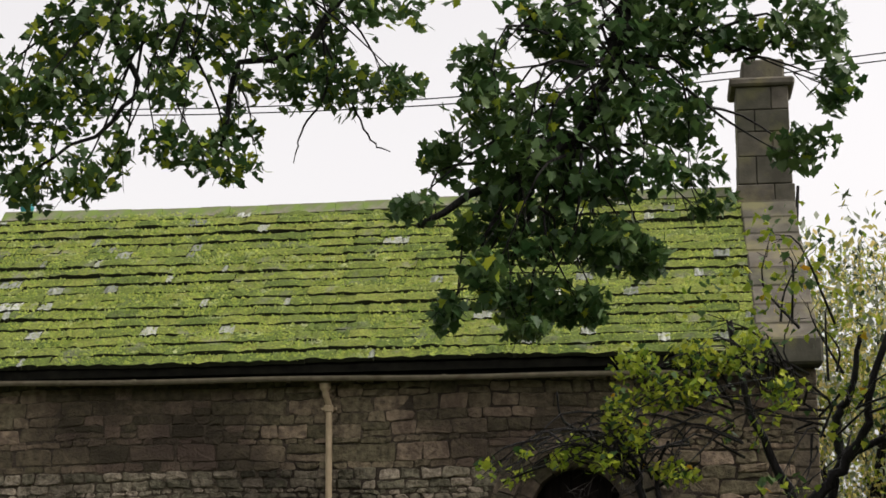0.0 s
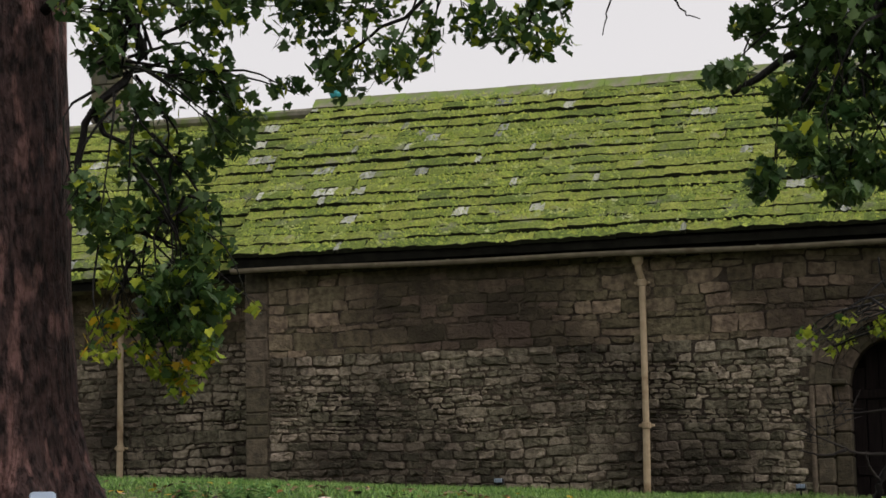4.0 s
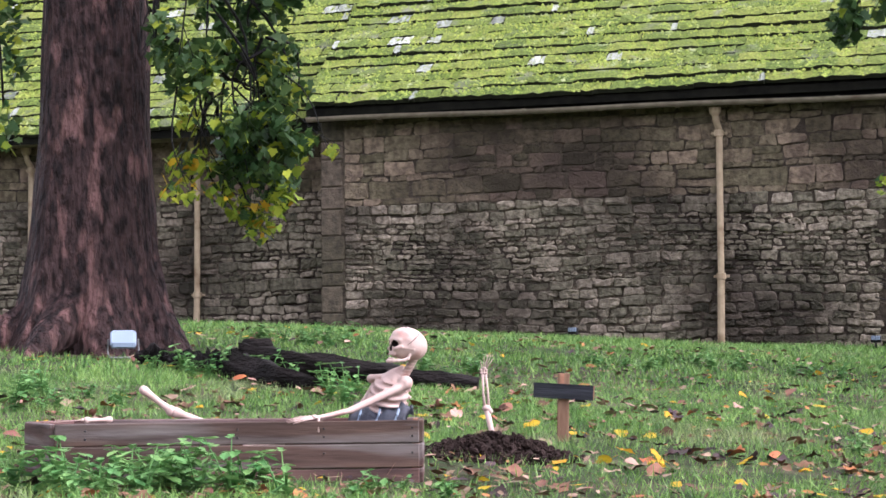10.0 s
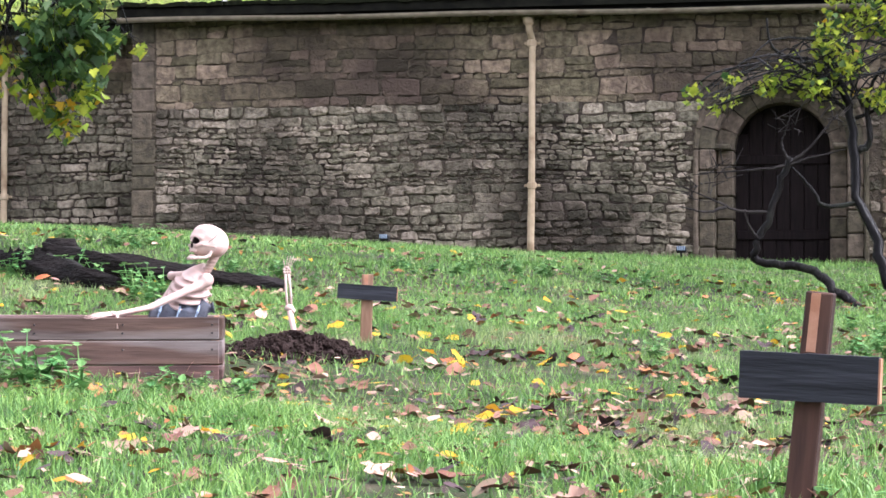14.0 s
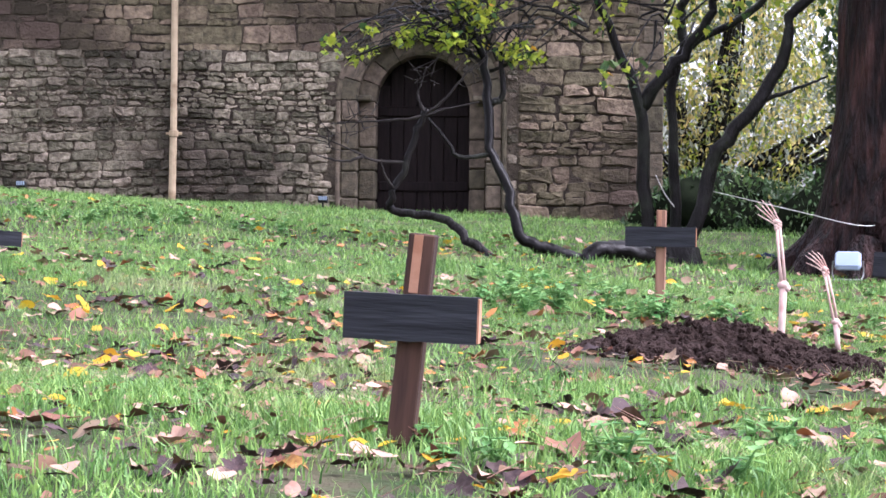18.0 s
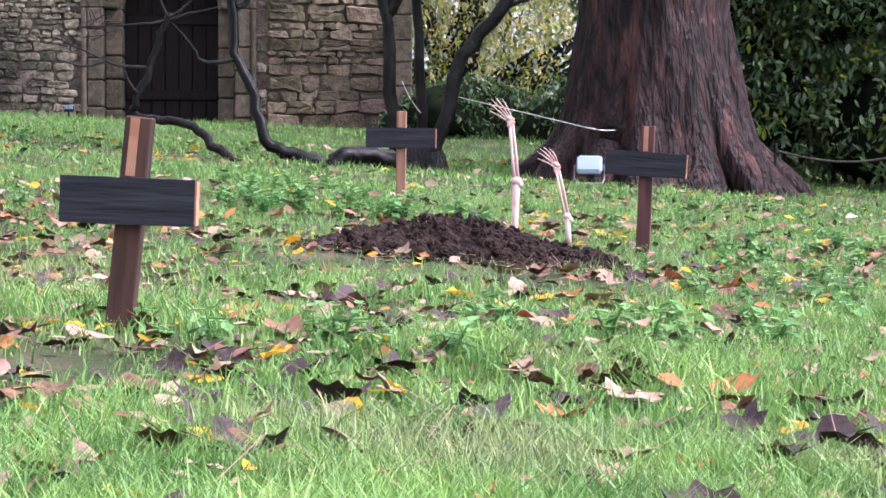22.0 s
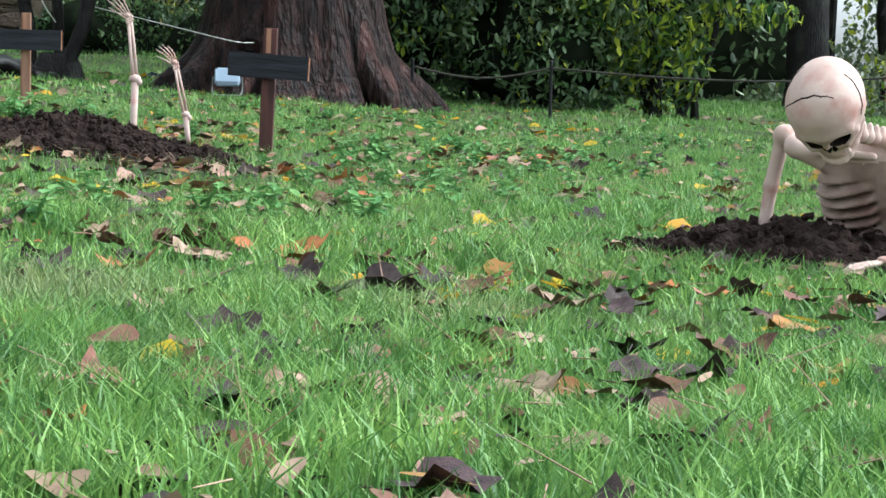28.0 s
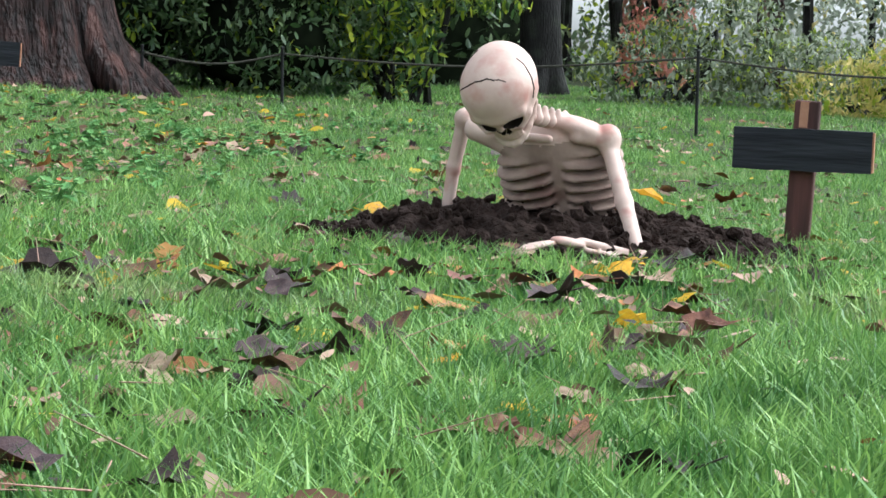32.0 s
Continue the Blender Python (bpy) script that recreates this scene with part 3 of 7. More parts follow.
def gutter(s0, s1, y, z0, z1, name="gutter"):
    g = empty(name, WALL, "cream-painted metal rain gutter with joint collars", "gutter")
    n = 26
    bm = bmesh.new()
    sec = [(0.062 * math.cos(a), 0.062 * math.sin(a)) for a in np.linspace(math.pi, 2 * math.pi, 9)] + [(0.05 * math.cos(a), 0.05 * math.sin(a)) for a in np.linspace(2 * math.pi, math.pi, 9)]
    rings = []
    for i in range(n):
        u = i / (n - 1)
        s, z = s0 + (s1 - s0) * u, z0 + (z1 - z0) * u + 0.008 * math.sin(u * 17)
        rings.append([bm.verts.new((s, y + a, z + b)) for a, b in sec])
    for r1, r2 in zip(rings, rings[1:]):
        for k in range(len(sec)):
            bm.faces.new((r1[k], r1[(k + 1) % len(sec)], r2[(k + 1) % len(sec)], r2[k]))
    bm.faces.new(rings[0]), bm.faces.new(rings[-1][::-1])
    bmesh.ops.recalc_face_normals(bm, faces=bm.faces[:])
    part("channel", bm, M["gutter"], g)
    s = s0 + 1.0
    while s < s1:
        u = (s - s0) / (s1 - s0)
        z = z0 + (z1 - z0) * u
        bm = bmesh.new()
        ends = [[bm.verts.new((s + dx, y + a * 1.08, z + b * 1.08)) for a, b in sec] for dx in (-0.024, 0.024)]
        for k in range(len(sec)):
            j = (k + 1) % len(sec)
            bm.faces.new((ends[0][k], ends[0][j], ends[1][j], ends[1][k]))
        bm.faces.new(ends[0]), bm.faces.new(ends[1][::-1])
        part("joint_collar", bm, M["gutter"], g)
        part("bracket_bolt", box((0.012, 0.012, 0.014), (s + 0.02, y - 0.064, z - 0.02), 0.003), M["gutter"], g)
        s += 0.98
    return g


gutter(-5.3, 5.35, -0.33, 3.05, 2.98)
gutter(-13.2, -5.45, 0.56, 3.02, 2.98)


def downpipe(s, y, z_top, z_mid, label):
    foot = float(wall_foot(s))
    d = empty("downpipe", WALL, label, "downpipe")
    part("hopper", tube([(s - 0.01, y - 0.1, z_top), (s - 0.01, y - 0.1, z_top - 0.06), (s - 0.01, y - 0.09, z_top - 0.09)], [0.075, 0.07, 0.05], 12), M["pipe"], d)
    part("swan_neck", tube(curve_pts([(s - 0.01, y - 0.1, z_top - 0.08), (s, y - 0.08, z_top - 0.17), (s + 0.02, y, z_top - 0.27), (s + 0.02, y, z_top - 0.36)], 9), 0.042, 12), M["pipe"], d)
    part("pipe", tube([(s + 0.02, y, z_top - 0.33), (s + 0.015, y, z_mid)], 0.042, 12), M["pipe"], d)
    part("pipe", tube([(s + 0.015, y, z_mid), (s, y, foot - 0.1)], 0.046, 12), M["pipe"], d)
    for z in (z_top - 0.31, z_mid):
        part("collar", tube([(s + 0.017, y, z - 0.04), (s + 0.017, y, z - 0.035), (s + 0.017, y, z + 0.035), (s + 0.017, y, z + 0.04)], [0.05, 0.06, 0.06, 0.05], 12), M["pipe"], d)
        part("fixing_lug", box((0.2, 0.03, 0.035), (s + 0.017, y + 0.03, z), 0.006), M["pipe"], d)
    return d


downpipe(0.075, -0.1, 2.95, 0.86, "cream-painted cast downpipe with collars on the stone wall")
downpipe(-7.4, 0.8, 2.95, 0.8, "cream-painted downpipe on the set-back wall")
downpipe(-10.0, 0.8, 2.95, 0.8, "cream-painted downpipe behind the big tree")

# doorway: two orders of arch stones and jambs, and a boarded door
doorway = empty("doorway_arch", WALL, "round-headed doorway with two orders of moulded stone", "doorway", kind="structure")


def ring_stone(r0, r1, y0, y1, a0, a1, mat):
    bm = bmesh.new()
    n = 4
    rows = []
    for i in range(n):
        a = a0 + (a1 - a0) * i / (n - 1)
        ch = 0.05
        rows.append([bm.verts.new((DOOR_S + r * math.cos(a), y, SPRING + r * math.sin(a))) for r, y in ((r0, y0 + ch), (r0 + ch, y0), (r1, y0), (r1, y1), (r0, y1))])
    for p, q in zip(rows, rows[1:]):
        for k in range(5):
            bm.faces.new((p[k], p[(k + 1) % 5], q[(k + 1) % 5], q[k]))
    bm.faces.new(rows[0]), bm.faces.new(rows[-1][::-1])
    bmesh.ops.recalc_face_normals(bm, faces=bm.faces[:])
    return bm


for r0, r1, y0, y1, n, mat in ((0.99, 1.06, -0.05, 0.05, 13, "ashlar"), (0.8, 0.995, -0.012, 0.4, 11, "ashlar"), (0.59, 0.8, 0.3, 0.85, 9, "ashlar")):
    for k in range(n):
        a0, a1 = math.pi * k / n + 0.008, math.pi * (k + 1) / n - 0.008
        part("arch_stone", ring_stone(r0, r1, y0, y1, a0, a1, mat), M["jamb"], doorway)
for side in (-1, 1):
    for r0, r1, y0, y1 in ((0.8, 1.0, -0.012, 0.5), (0.59, 0.8, 0.3, 0.85)):
        z = -0.45
        while z < SPRING - 0.01:
            h = min(sr.uniform(0.24, 0.42), SPRING - z)
            if SPRING - z - h < 0.12:
                h = SPRING - z
            part("jamb_stone", box((r1 - r0, y1 - y0, h - 0.01), (DOOR_S + side * (r0 + r1) / 2, (y0 + y1) / 2, z + h / 2), 0.018), M["jamb"], doorway)
            z += h
    part("impost", box((0.32, 0.4, 0.07), (DOOR_S + side * 0.78, 0.25, SPRING + 0.03), 0.02), M["jamb"], doorway)
    part("hood_stop", box((0.06, 0.09, 1.45), (DOOR_S + side * 1.03, -0.02, SPRING - 0.74), 0.02), M["jamb"], doorway)
door = empty("door_1", WALL, "closed old oak plank door, nearly black", "door", kind="structure")
for k in range(7):
    x = DOOR_S - 0.6 + 1.2 * (k + 0.5) / 7
    top = SPRING + math.sqrt(max(0.62 ** 2 - (abs(x - DOOR_S) + 0.08) ** 2, 0.01)) + 0.05
    part("plank", box((0.165, 0.05, top + 0.45), (x, 0.8 + (k % 2) * 0.006, (top - 0.45) / 2), 0.008), M["door"], door)
for z in (0.25, 1.2):
    part("ledge", box((1.14, 0.035, 0.12), (DOOR_S, 0.762, z), 0.01), M["door"], door)
part("door_back", box((2.2, 0.05, 3.0), (DOOR_S, 0.885, 0.85)), M["door"], door)
part("threshold", box((1.3, 0.8, 0.2), (DOOR_S, 0.4, -0.22), 0.02), M["ashlar"], door)

# small floodlights at the foot of the wall
for s in (-1.68, 2.0):
    p = WALL @ Vector((s, -0.62, 0))
    p.z = float(land(p.x, p.y))
    lamp = empty("wall_spotlight", Matrix.Translation(p) @ Matrix.Rotation(-THETA, 4, "Z"), "small black garden spotlight with a white lens at the wall foot", "spotlight", "spotlights")
    part("stake", tube([(0, 0, -0.05), (0, 0, 0.07)], 0.012, 8), M["black_plastic"], lamp)
    part("housing", box((0.12, 0.1, 0.08), (0, 0.02, 0.11), 0.012), M["black_plastic"], lamp)
    part("lens", box((0.1, 0.012, 0.05), (0, -0.036, 0.125), 0.004), M["white_plastic"], lamp)
    for k in range(3):
        part("guard_bar", box((0.004, 0.006, 0.06), (-0.03 + 0.03 * k, -0.046, 0.125)), M["black_plastic"], lamp)

# turquoise finial pot at the ridge end and the wires across the sky
pot = empty("finial_pot", Matrix.Translation(WALL @ Vector((-5.1, 3.6, 6.02))), "small turquoise glazed pot on the roof ridge", "finial")
part("bowl", tube([(0, 0, -0.06), (0, 0, 0.05), (0, 0, 0.14), (0, 0, 0.24), (0, 0, 0.28)], [0.05, 0.07, 0.11, 0.1, 0.04], 14), M["turquoise"], pot)
for k, (a, b) in enumerate((((-12.0, 9.0, 9.35), (12.5, 9.0, 9.9)), ((-12.0, 9.2, 9.5), (12.5, 9.2, 10.1)))):
    pts = [Vector(a).lerp(Vector(b), i / 12) - Vector((0, 0, 0.65 * math.sin(math.pi * i / 12))) for i in range(13)]
    thing("overhead_wire", tube([WALL @ q for q in pts], 0.012, 5), M["wire"], Matrix.Identity(4), "thin black overhead wire against the sky", "wire", "overhead wires")


# ---- trees ----
def trunk_mesh(radii, lobes, seed, sides=56, furrow=0.045, lean=(0, 0)):
    """A trunk from (height, radius) pairs, with root flares and vertical bark furrows."""
    bm = bmesh.new()
    r = random.Random(seed)
    ph = [r.uniform(0, 6.3) for _ in range(4)]
    hs = []
    for (h0, r0), (h1, r1) in zip(radii, radii[1:]):
        n = max(2, int((h1 - h0) / 0.16))
        hs += [(h0 + (h1 - h0) * i / n, r0 + (r1 - r0) * i / n) for i in range(n)]
    hs.append(radii[-1])
    foot = radii[0][0]
    rings = []
    for h, rad in hs:
        fl = math.exp(-max(h - foot, 0) / 0.55)
        ring = []
        for k in range(sides):
            a = 2 * math.pi * k / sides
            w = 1 + fl * 0.26 * sum(math.cos(n * a + p) for n, p in zip(lobes, ph)) / len(lobes) * 2
            w += furrow * (abs(noise.noise(Vector((math.cos(a) * 6 + seed, math.sin(a) * 6, h * 0.55)))) - 0.25) * 1.7
            w += furrow * noise.noise(Vector((math.cos(a) * 16, math.sin(a) * 16 + seed, h * 1.6)))
            w += 0.05 * noise.noise(Vector((math.cos(a) * 2, math.sin(a) * 2, h * 0.9 + seed)))
            ring.append(bm.verts.new((math.cos(a) * rad * w + lean[0] * h, math.sin(a) * rad * w + lean[1] * h, h)))
        rings.append(ring)
    for r1, r2 in zip(rings, rings[1:]):
        for k in range(sides):
            bm.faces.new((r1[k], r1[(k + 1) % sides], r2[(k + 1) % sides], r2[k]))
    bm.faces.new(rings[-1])
    return bm


MAPLE = [(0.0, 0.0), (0.12, -0.02), (0.38, -0.06), (0.34, 0.14), (0.54, 0.30), (0.44, 0.44), (0.29, 0.46), (0.28, 0.66), (0.13, 0.74), (0.0, 0.98)]
MAPLE = np.array(MAPLE + [(-x, y) for x, y in MAPLE[-2:0:-1]]) - [0, 0.3]
OVAL = np.array([(0, -0.5), (0.17, -0.25), (0.22, 0.05), (0.14, 0.32), (0, 0.5), (-0.14, 0.32), (-0.22, 0.05), (-0.17, -0.25)])
DIAMOND = np.array([(0, -0.5), (0.3, 0.0), (0, 0.5), (-0.3, 0.0)])


def leaf_cloud(name, centres, sizes, shape, mats, parent, rngs, label="", pick=None, flat=0.0, droop=0.5, kind="stuff"):
    """Many leaves as one part. flat: 1 lays them level, 0 turns them any way."""
    n, k = len(centres), len(shape)
    az = rngs.uniform(0, 2 * np.pi, n)
    tilt = rngs.normal(0, 1.0, n) * (1 - flat) * 0.9 + droop * (1 - flat)
    roll = rngs.normal(0, 0.8, n) * (1 - flat * 0.8)
    ca, sa, ct, st, cr, sr_ = np.cos(az), np.sin(az), np.cos(tilt), np.sin(tilt), np.cos(roll), np.sin(roll)
    ex = np.stack([ca * cr - sa * st * sr_, sa * cr + ca * st * sr_, -ct * sr_], 1)
    ey = np.stack([-sa * ct, ca * ct, -st], 1)
    ez = np.cross(ex, ey)
    sz = np.asarray(sizes)[:, None, None]
    fold = np.abs(shape[:, 0])[None, :, None] * rngs.uniform(-0.1, 0.5, n)[:, None, None]
    ring = centres[:, None, :] + sz * (shape[None, :, :1] * ex[:, None, :] + shape[None, :, 1:] * ey[:, None, :] + fold * ez[:, None, :])
    if k > 5:
        mid = centres[:, None, :] + sz * 0.0 * ez[:, None, :]
        v = np.concatenate([ring, mid], 1).reshape(-1, 3)
        b = np.arange(n)[:, None, None] * (k + 1)
        i = np.arange(k)
        f = (b + np.stack([i, (i + 1) % k, np.full(k, k)], 1)[None]).reshape(-1, 3)
        per = k
    else:
        v = ring.reshape(-1, 3)
        f = (np.arange(n)[:, None] * k + np.arange(k)[None])
        per = 1
    mi = None
    if isinstance(mats, list) and len(mats) > 1:
        p = np.asarray(pick if pick is not None else np.ones(len(mats)) / len(mats))
        mi = np.repeat(rngs.choice(len(mats), n, p=p / p.sum()), per)
    return part(name, arrays_mesh(name, v, f, mats, False, mi), None, parent, label, kind=kind)


def blob_points(blobs, count, rngs, surface=0.35):
    """Points inside uneven ellipsoids (x, y, z, rx, ry, rz), thinned by noise so that gaps show."""
    vol = np.array([b[3] * b[4] * b[5] for b in blobs]) ** 0.75
    out = []
    while len(out) < count:
        b = blobs[rngs.choice(len(blobs), p=vol / vol.sum())]
        d = rngs.normal(0, 1, 3)
        d /= np.linalg.norm(d)
        q = np.array(b[:3]) + d * np.array(b[3:]) * rngs.uniform(surface, 1.0) ** 0.6
        if noise.noise(Vector(q * 2.6)) + 0.5 * noise.noise(Vector(q * 6.1)) > -0.3:
            out.append(q)
    return np.array(out)


def twigs(bm, start, blobs, per, r, thick=0.012):
    """Limb ends that reach from a start into each blob, with side twigs."""
    for b in blobs:
        c = Vector(b[:3])
        for _ in range(per):
            e = c + Vector((r.uniform(-1, 1) * b[3], r.uniform(-1, 1) * b[4], r.uniform(-0.9, 0.4) * b[5])) * 0.62
            s0 = c + (start - c).normalized() * min((start - c).length, 0.75) + Vector((r.uniform(-0.2, 0.2), r.uniform(-0.2, 0.2), r.uniform(0.0, 0.25)))
            m = s0.lerp(e, 0.5) + Vector((r.uniform(-0.2, 0.2), r.uniform(-0.2, 0.2), r.uniform(-0.05, 0.3)))
            tube(curve_pts([s0, m, e], 7), [thick * (1.6 - 0.2 * i) for i in range(7)], 5, bm, cap=False)
            for _ in range(2):
                f = e + Vector((r.uniform(-0.14, 0.14), r.uniform(-0.14, 0.14), r.uniform(-0.16, 0.08)))
                tube([m.lerp(e, 0.6), f], [thick * 0.5, thick * 0.2], 4, bm, cap=False)
    return bm


tr = random.Random(21)
# the big tree before the set-back wall
pl = on_land(-2.54, 14.68)
tree_a = empty("tree", Matrix.Translation(pl), "old broad tree with red-brown flaking bark and spreading roots", "tree", "big trees")
part("trunk", trunk_mesh([(-0.3, 0.74), (0.05, 0.62), (0.35, 0.52), (0.7, 0.47), (1.4, 0.415), (2.8, 0.37), (5.5, 0.32), (8.0, 0.22)], (3, 5, 7), 4), M["bark_red"], tree_a, smooth=True)
for a, ln in ((200, 0.75), (250, 0.35), (110, 0.6)):
    w = radians(a)
    d = Vector((math.cos(w), math.sin(w), 0))
    q = [d * 0.25 + Vector((0, 0, 0.38)), d * 0.52 + Vector((0, 0, 0.15)), d * (0.62 + ln * 0.5) + Vector((0, 0, 0.0)), d * (0.62 + ln) + Vector((0, 0, -0.14))]
    part("root", tube(curve_pts(q, 8), [0.2, 0.19, 0.17, 0.15, 0.12, 0.1, 0.08, 0.05], 10, wobble=0.25), M["bark_red"], tree_a, smooth=True)


def clumps(rows, y, deep=0.35, grow=1.0):
    """Leaf clumps (x, z, half width, half height) round one depth."""
    return [(x, y + 0.12 * math.sin(7 * x + 5 * z), z, w * grow, deep, h * grow) for x, z, w, h in rows]


BL_HANG = clumps([(-1.57, 3.57, 0.4, 0.3), (-1.01, 3.48, 0.32, 0.3), (-0.72, 3.69, 0.2, 0.16), (-2.02, 3.58, 0.18, 0.24), (-1.21, 3.03, 0.36, 0.26), (-0.89, 2.81, 0.24, 0.22), (-0.48, 2.83, 0.18, 0.09), (-1.81, 3.2, 0.24, 0.24), (-1.61, 2.78, 0.36, 0.18), (-0.93, 2.53, 0.22, 0.18), (-1.6, 4.1, 0.6, 0.3)], 14.1)
BL_LOW = clumps([(-1.41, 2.37, 0.44, 0.22), (-1.29, 2.04, 0.32, 0.2), (-1.13, 1.75, 0.24, 0.24), (-1.29, 1.43, 0.32, 0.22), (-1.04, 1.35, 0.18, 0.16), (-1.69, 1.88, 0.28, 0.24), (-1.93, 2.09, 0.16, 0.24), (-1.18, 1.11, 0.24, 0.16), (-1.45, 1.2, 0.2, 0.16)], 14.1)
BL_FRINGE = clumps([(-1.77, 1.52, 0.12, 0.12), (-1.77, 1.2, 0.22, 0.14), (-1.81, 1.0, 0.18, 0.1), (-1.49, 1.0, 0.2, 0.1), (-1.24, 0.79, 0.2, 0.14), (-1.37, 0.88, 0.14, 0.1), (-0.76, 1.3, 0.06, 0.05), (-1.08, 0.95, 0.12, 0.12)], 14.0, 0.2)
BL_LEFT = clumps([(-3.15, 2.89, 0.17, 0.21), (-3.17, 2.38, 0.14, 0.21), (-3.15, 2.04, 0.1, 0.17), (-3.14, 1.53, 0.1, 0.19), (-3.3, 2.6, 0.2, 0.4)], 14.6)
BL_OVER = clumps([(-0.08, 3.4, 0.25, 0.27), (0.26, 3.54, 0.31, 0.27), (-0.11, 2.92, 0.21, 0.19), (0.27, 2.94, 0.19, 0.19), (0.48, 3.14, 0.11, 0.15), (0.09, 3.98, 0.23, 0.21), (0.52, 4.04, 0.27, 0.23), (0.95, 3.94, 0.23, 0.23), (0.84, 3.6, 0.19, 0.17), (1.39, 4.08, 0.27, 0.21), (1.87, 4.07, 0.27, 0.23), (2.32, 4.17, 0.31, 0.17),
                  (1.27, 3.66, 0.19, 0.17), (1.71, 3.72, 0.23, 0.21), (2.11, 3.7, 0.23, 0.19), (2.44, 3.67, 0.19, 0.13), (1.2, 3.09, 0.29, 0.17), (0.81, 3.22, 0.15, 0.13), (1.31, 3.32, 0.17, 0.13), (-0.4, 3.5, 0.25, 0.4), (1.2, 4.5, 1.6, 0.3)], 13.5, 0.35, 1.22)
limbs = bmesh.new()
twigs(limbs, Vector((-1.7, 14.2, 3.0)) - pl, [tuple(np.array(b) - [*pl, 0, 0, 0]) for b in BL_HANG + BL_LOW], 2, tr, 0.009)
twigs(limbs, Vector((-1.6, 14.1, 1.9)) - pl, [tuple(np.array(b) - [*pl, 0, 0, 0]) for b in BL_FRINGE], 2, tr, 0.006)
twigs(limbs, Vector((1.0, 13.6, 4.9)) - pl, [tuple(np.array(b) - [*pl, 0, 0, 0]) for b in BL_OVER], 2, tr, 0.008)
part("twig_work", limbs, M["bark_dark"], tree_a, kind="stuff")
for pts, rad in (([(-2.4, 14.6, 4.3), (-1.4, 14.2, 5.1), (0.3, 13.7, 5.3), (2.03, 13.5, 4.58), (1.91, 13.5, 4.15), (1.71, 13.5, 3.85), (1.35, 13.5, 3.83), (1.27, 13.5, 3.54), (1.2, 13.5, 3.21)], 0.05),
                 ([(-0.2, 13.8, 5.2), (0.43, 13.5, 4.41), (0.44, 13.5, 3.99), (0.64, 13.5, 3.64), (0.38, 13.5, 3.3), (-0.07, 13.5, 3.0)], 0.034),
                 ([(1.9, 13.5, 4.1), (1.95, 13.5, 3.69), (1.79, 13.5, 3.4), (1.74, 13.5, 3.25), (1.71, 13.5, 3.11)], 0.012), ([(1.93, 13.5, 4.0), (2.11, 13.5, 3.58), (2.27, 13.5, 3.29), (2.4, 13.5, 3.22)], 0.012),
                 ([(-2.4, 14.5, 3.5), (-1.9, 14.2, 3.75), (-1.52, 14.1, 3.1), (-1.91, 14.1, 2.76), (-1.97, 14.1, 2.43), (-2.01, 14.1, 2.17), (-1.79, 14.1, 2.08), (-1.63, 14.1, 1.73), (-1.57, 14.1, 1.57)], 0.042),
                 ([(-1.91, 14.1, 2.76), (-1.78, 14.1, 2.55), (-1.42, 14.1, 2.42), (-1.22, 14.1, 2.34)], 0.024), ([(-1.79, 14.1, 2.08), (-1.51, 14.1, 1.85), (-1.22, 14.1, 1.69)], 0.022),
                 ([(-1.61, 14.1, 1.73), (-1.73, 14.1, 1.29), (-1.75, 14.1, 1.01)], 0.018), ([(-1.57, 14.1, 1.57), (-1.51, 14.1, 1.25), (-1.31, 14.1, 0.88)], 0.018), ([(-2.7, 14.6, 4.5), (-3.2, 14.6, 4.2), (-3.3, 14.6, 3.0), (-3.2, 14.6, 1.7)], 0.03)):
    c = [q - pl + Vector((tr.gauss(0, 0.4), tr.gauss(0, 0.4), tr.gauss(0, 0.4))) * rad * (0 < i < 17) for i, q in enumerate(curve_pts(pts, 18))]
    part("limb", tube(c, [rad * (1 - 0.042 * i) for i in range(18)], 8, wobble=0.3), M["bark_dark"], tree_a, smooth=True)


def local_pts(p, origin):
    return p - np.array(origin)


leaf_cloud("foliage", local_pts(blob_points(BL_HANG, 1900, nrng, 0.1), pl), nrng.uniform(0.06, 0.11, 1900), MAPLE, [M["leaf_green"], M["leaf_mid"]], tree_a, nrng, "hanging green maple leaves", (0.9, 0.1))
leaf_cloud("foliage", local_pts(blob_points(BL_LOW, 1800, nrng, 0.1), pl), nrng.uniform(0.06, 0.105, 1800), MAPLE, [M["leaf_green"], M["leaf_mid"]], tree_a, nrng, "hanging dark green maple leaves", (0.86, 0.14))
leaf_cloud("foliage", local_pts(blob_points(BL_FRINGE, 330, nrng, 0.05), pl), nrng.uniform(0.055, 0.095, 330), MAPLE, [M["leaf_mid"], M["leaf_yellow"], M["leaf_green"]], tree_a, nrng, "yellow-green autumn leaves at the branch ends", (0.72, 0.1, 0.18))
leaf_cloud("foliage", local_pts(blob_points(BL_LEFT, 260, nrng, 0.1), pl), nrng.uniform(0.06, 0.1, 260), MAPLE, [M["leaf_green"], M["leaf_mid"]], tree_a, nrng, "", (0.8, 0.2))
leaf_cloud("foliage", local_pts(blob_points(BL_OVER, 4400, nrng, 0.1), pl), nrng.uniform(0.055, 0.1, 4400), MAPLE, [M["leaf_green"], M["leaf_mid"]], tree_a, nrng, "overhanging maple leaves dark against the sky", (0.85, 0.15))

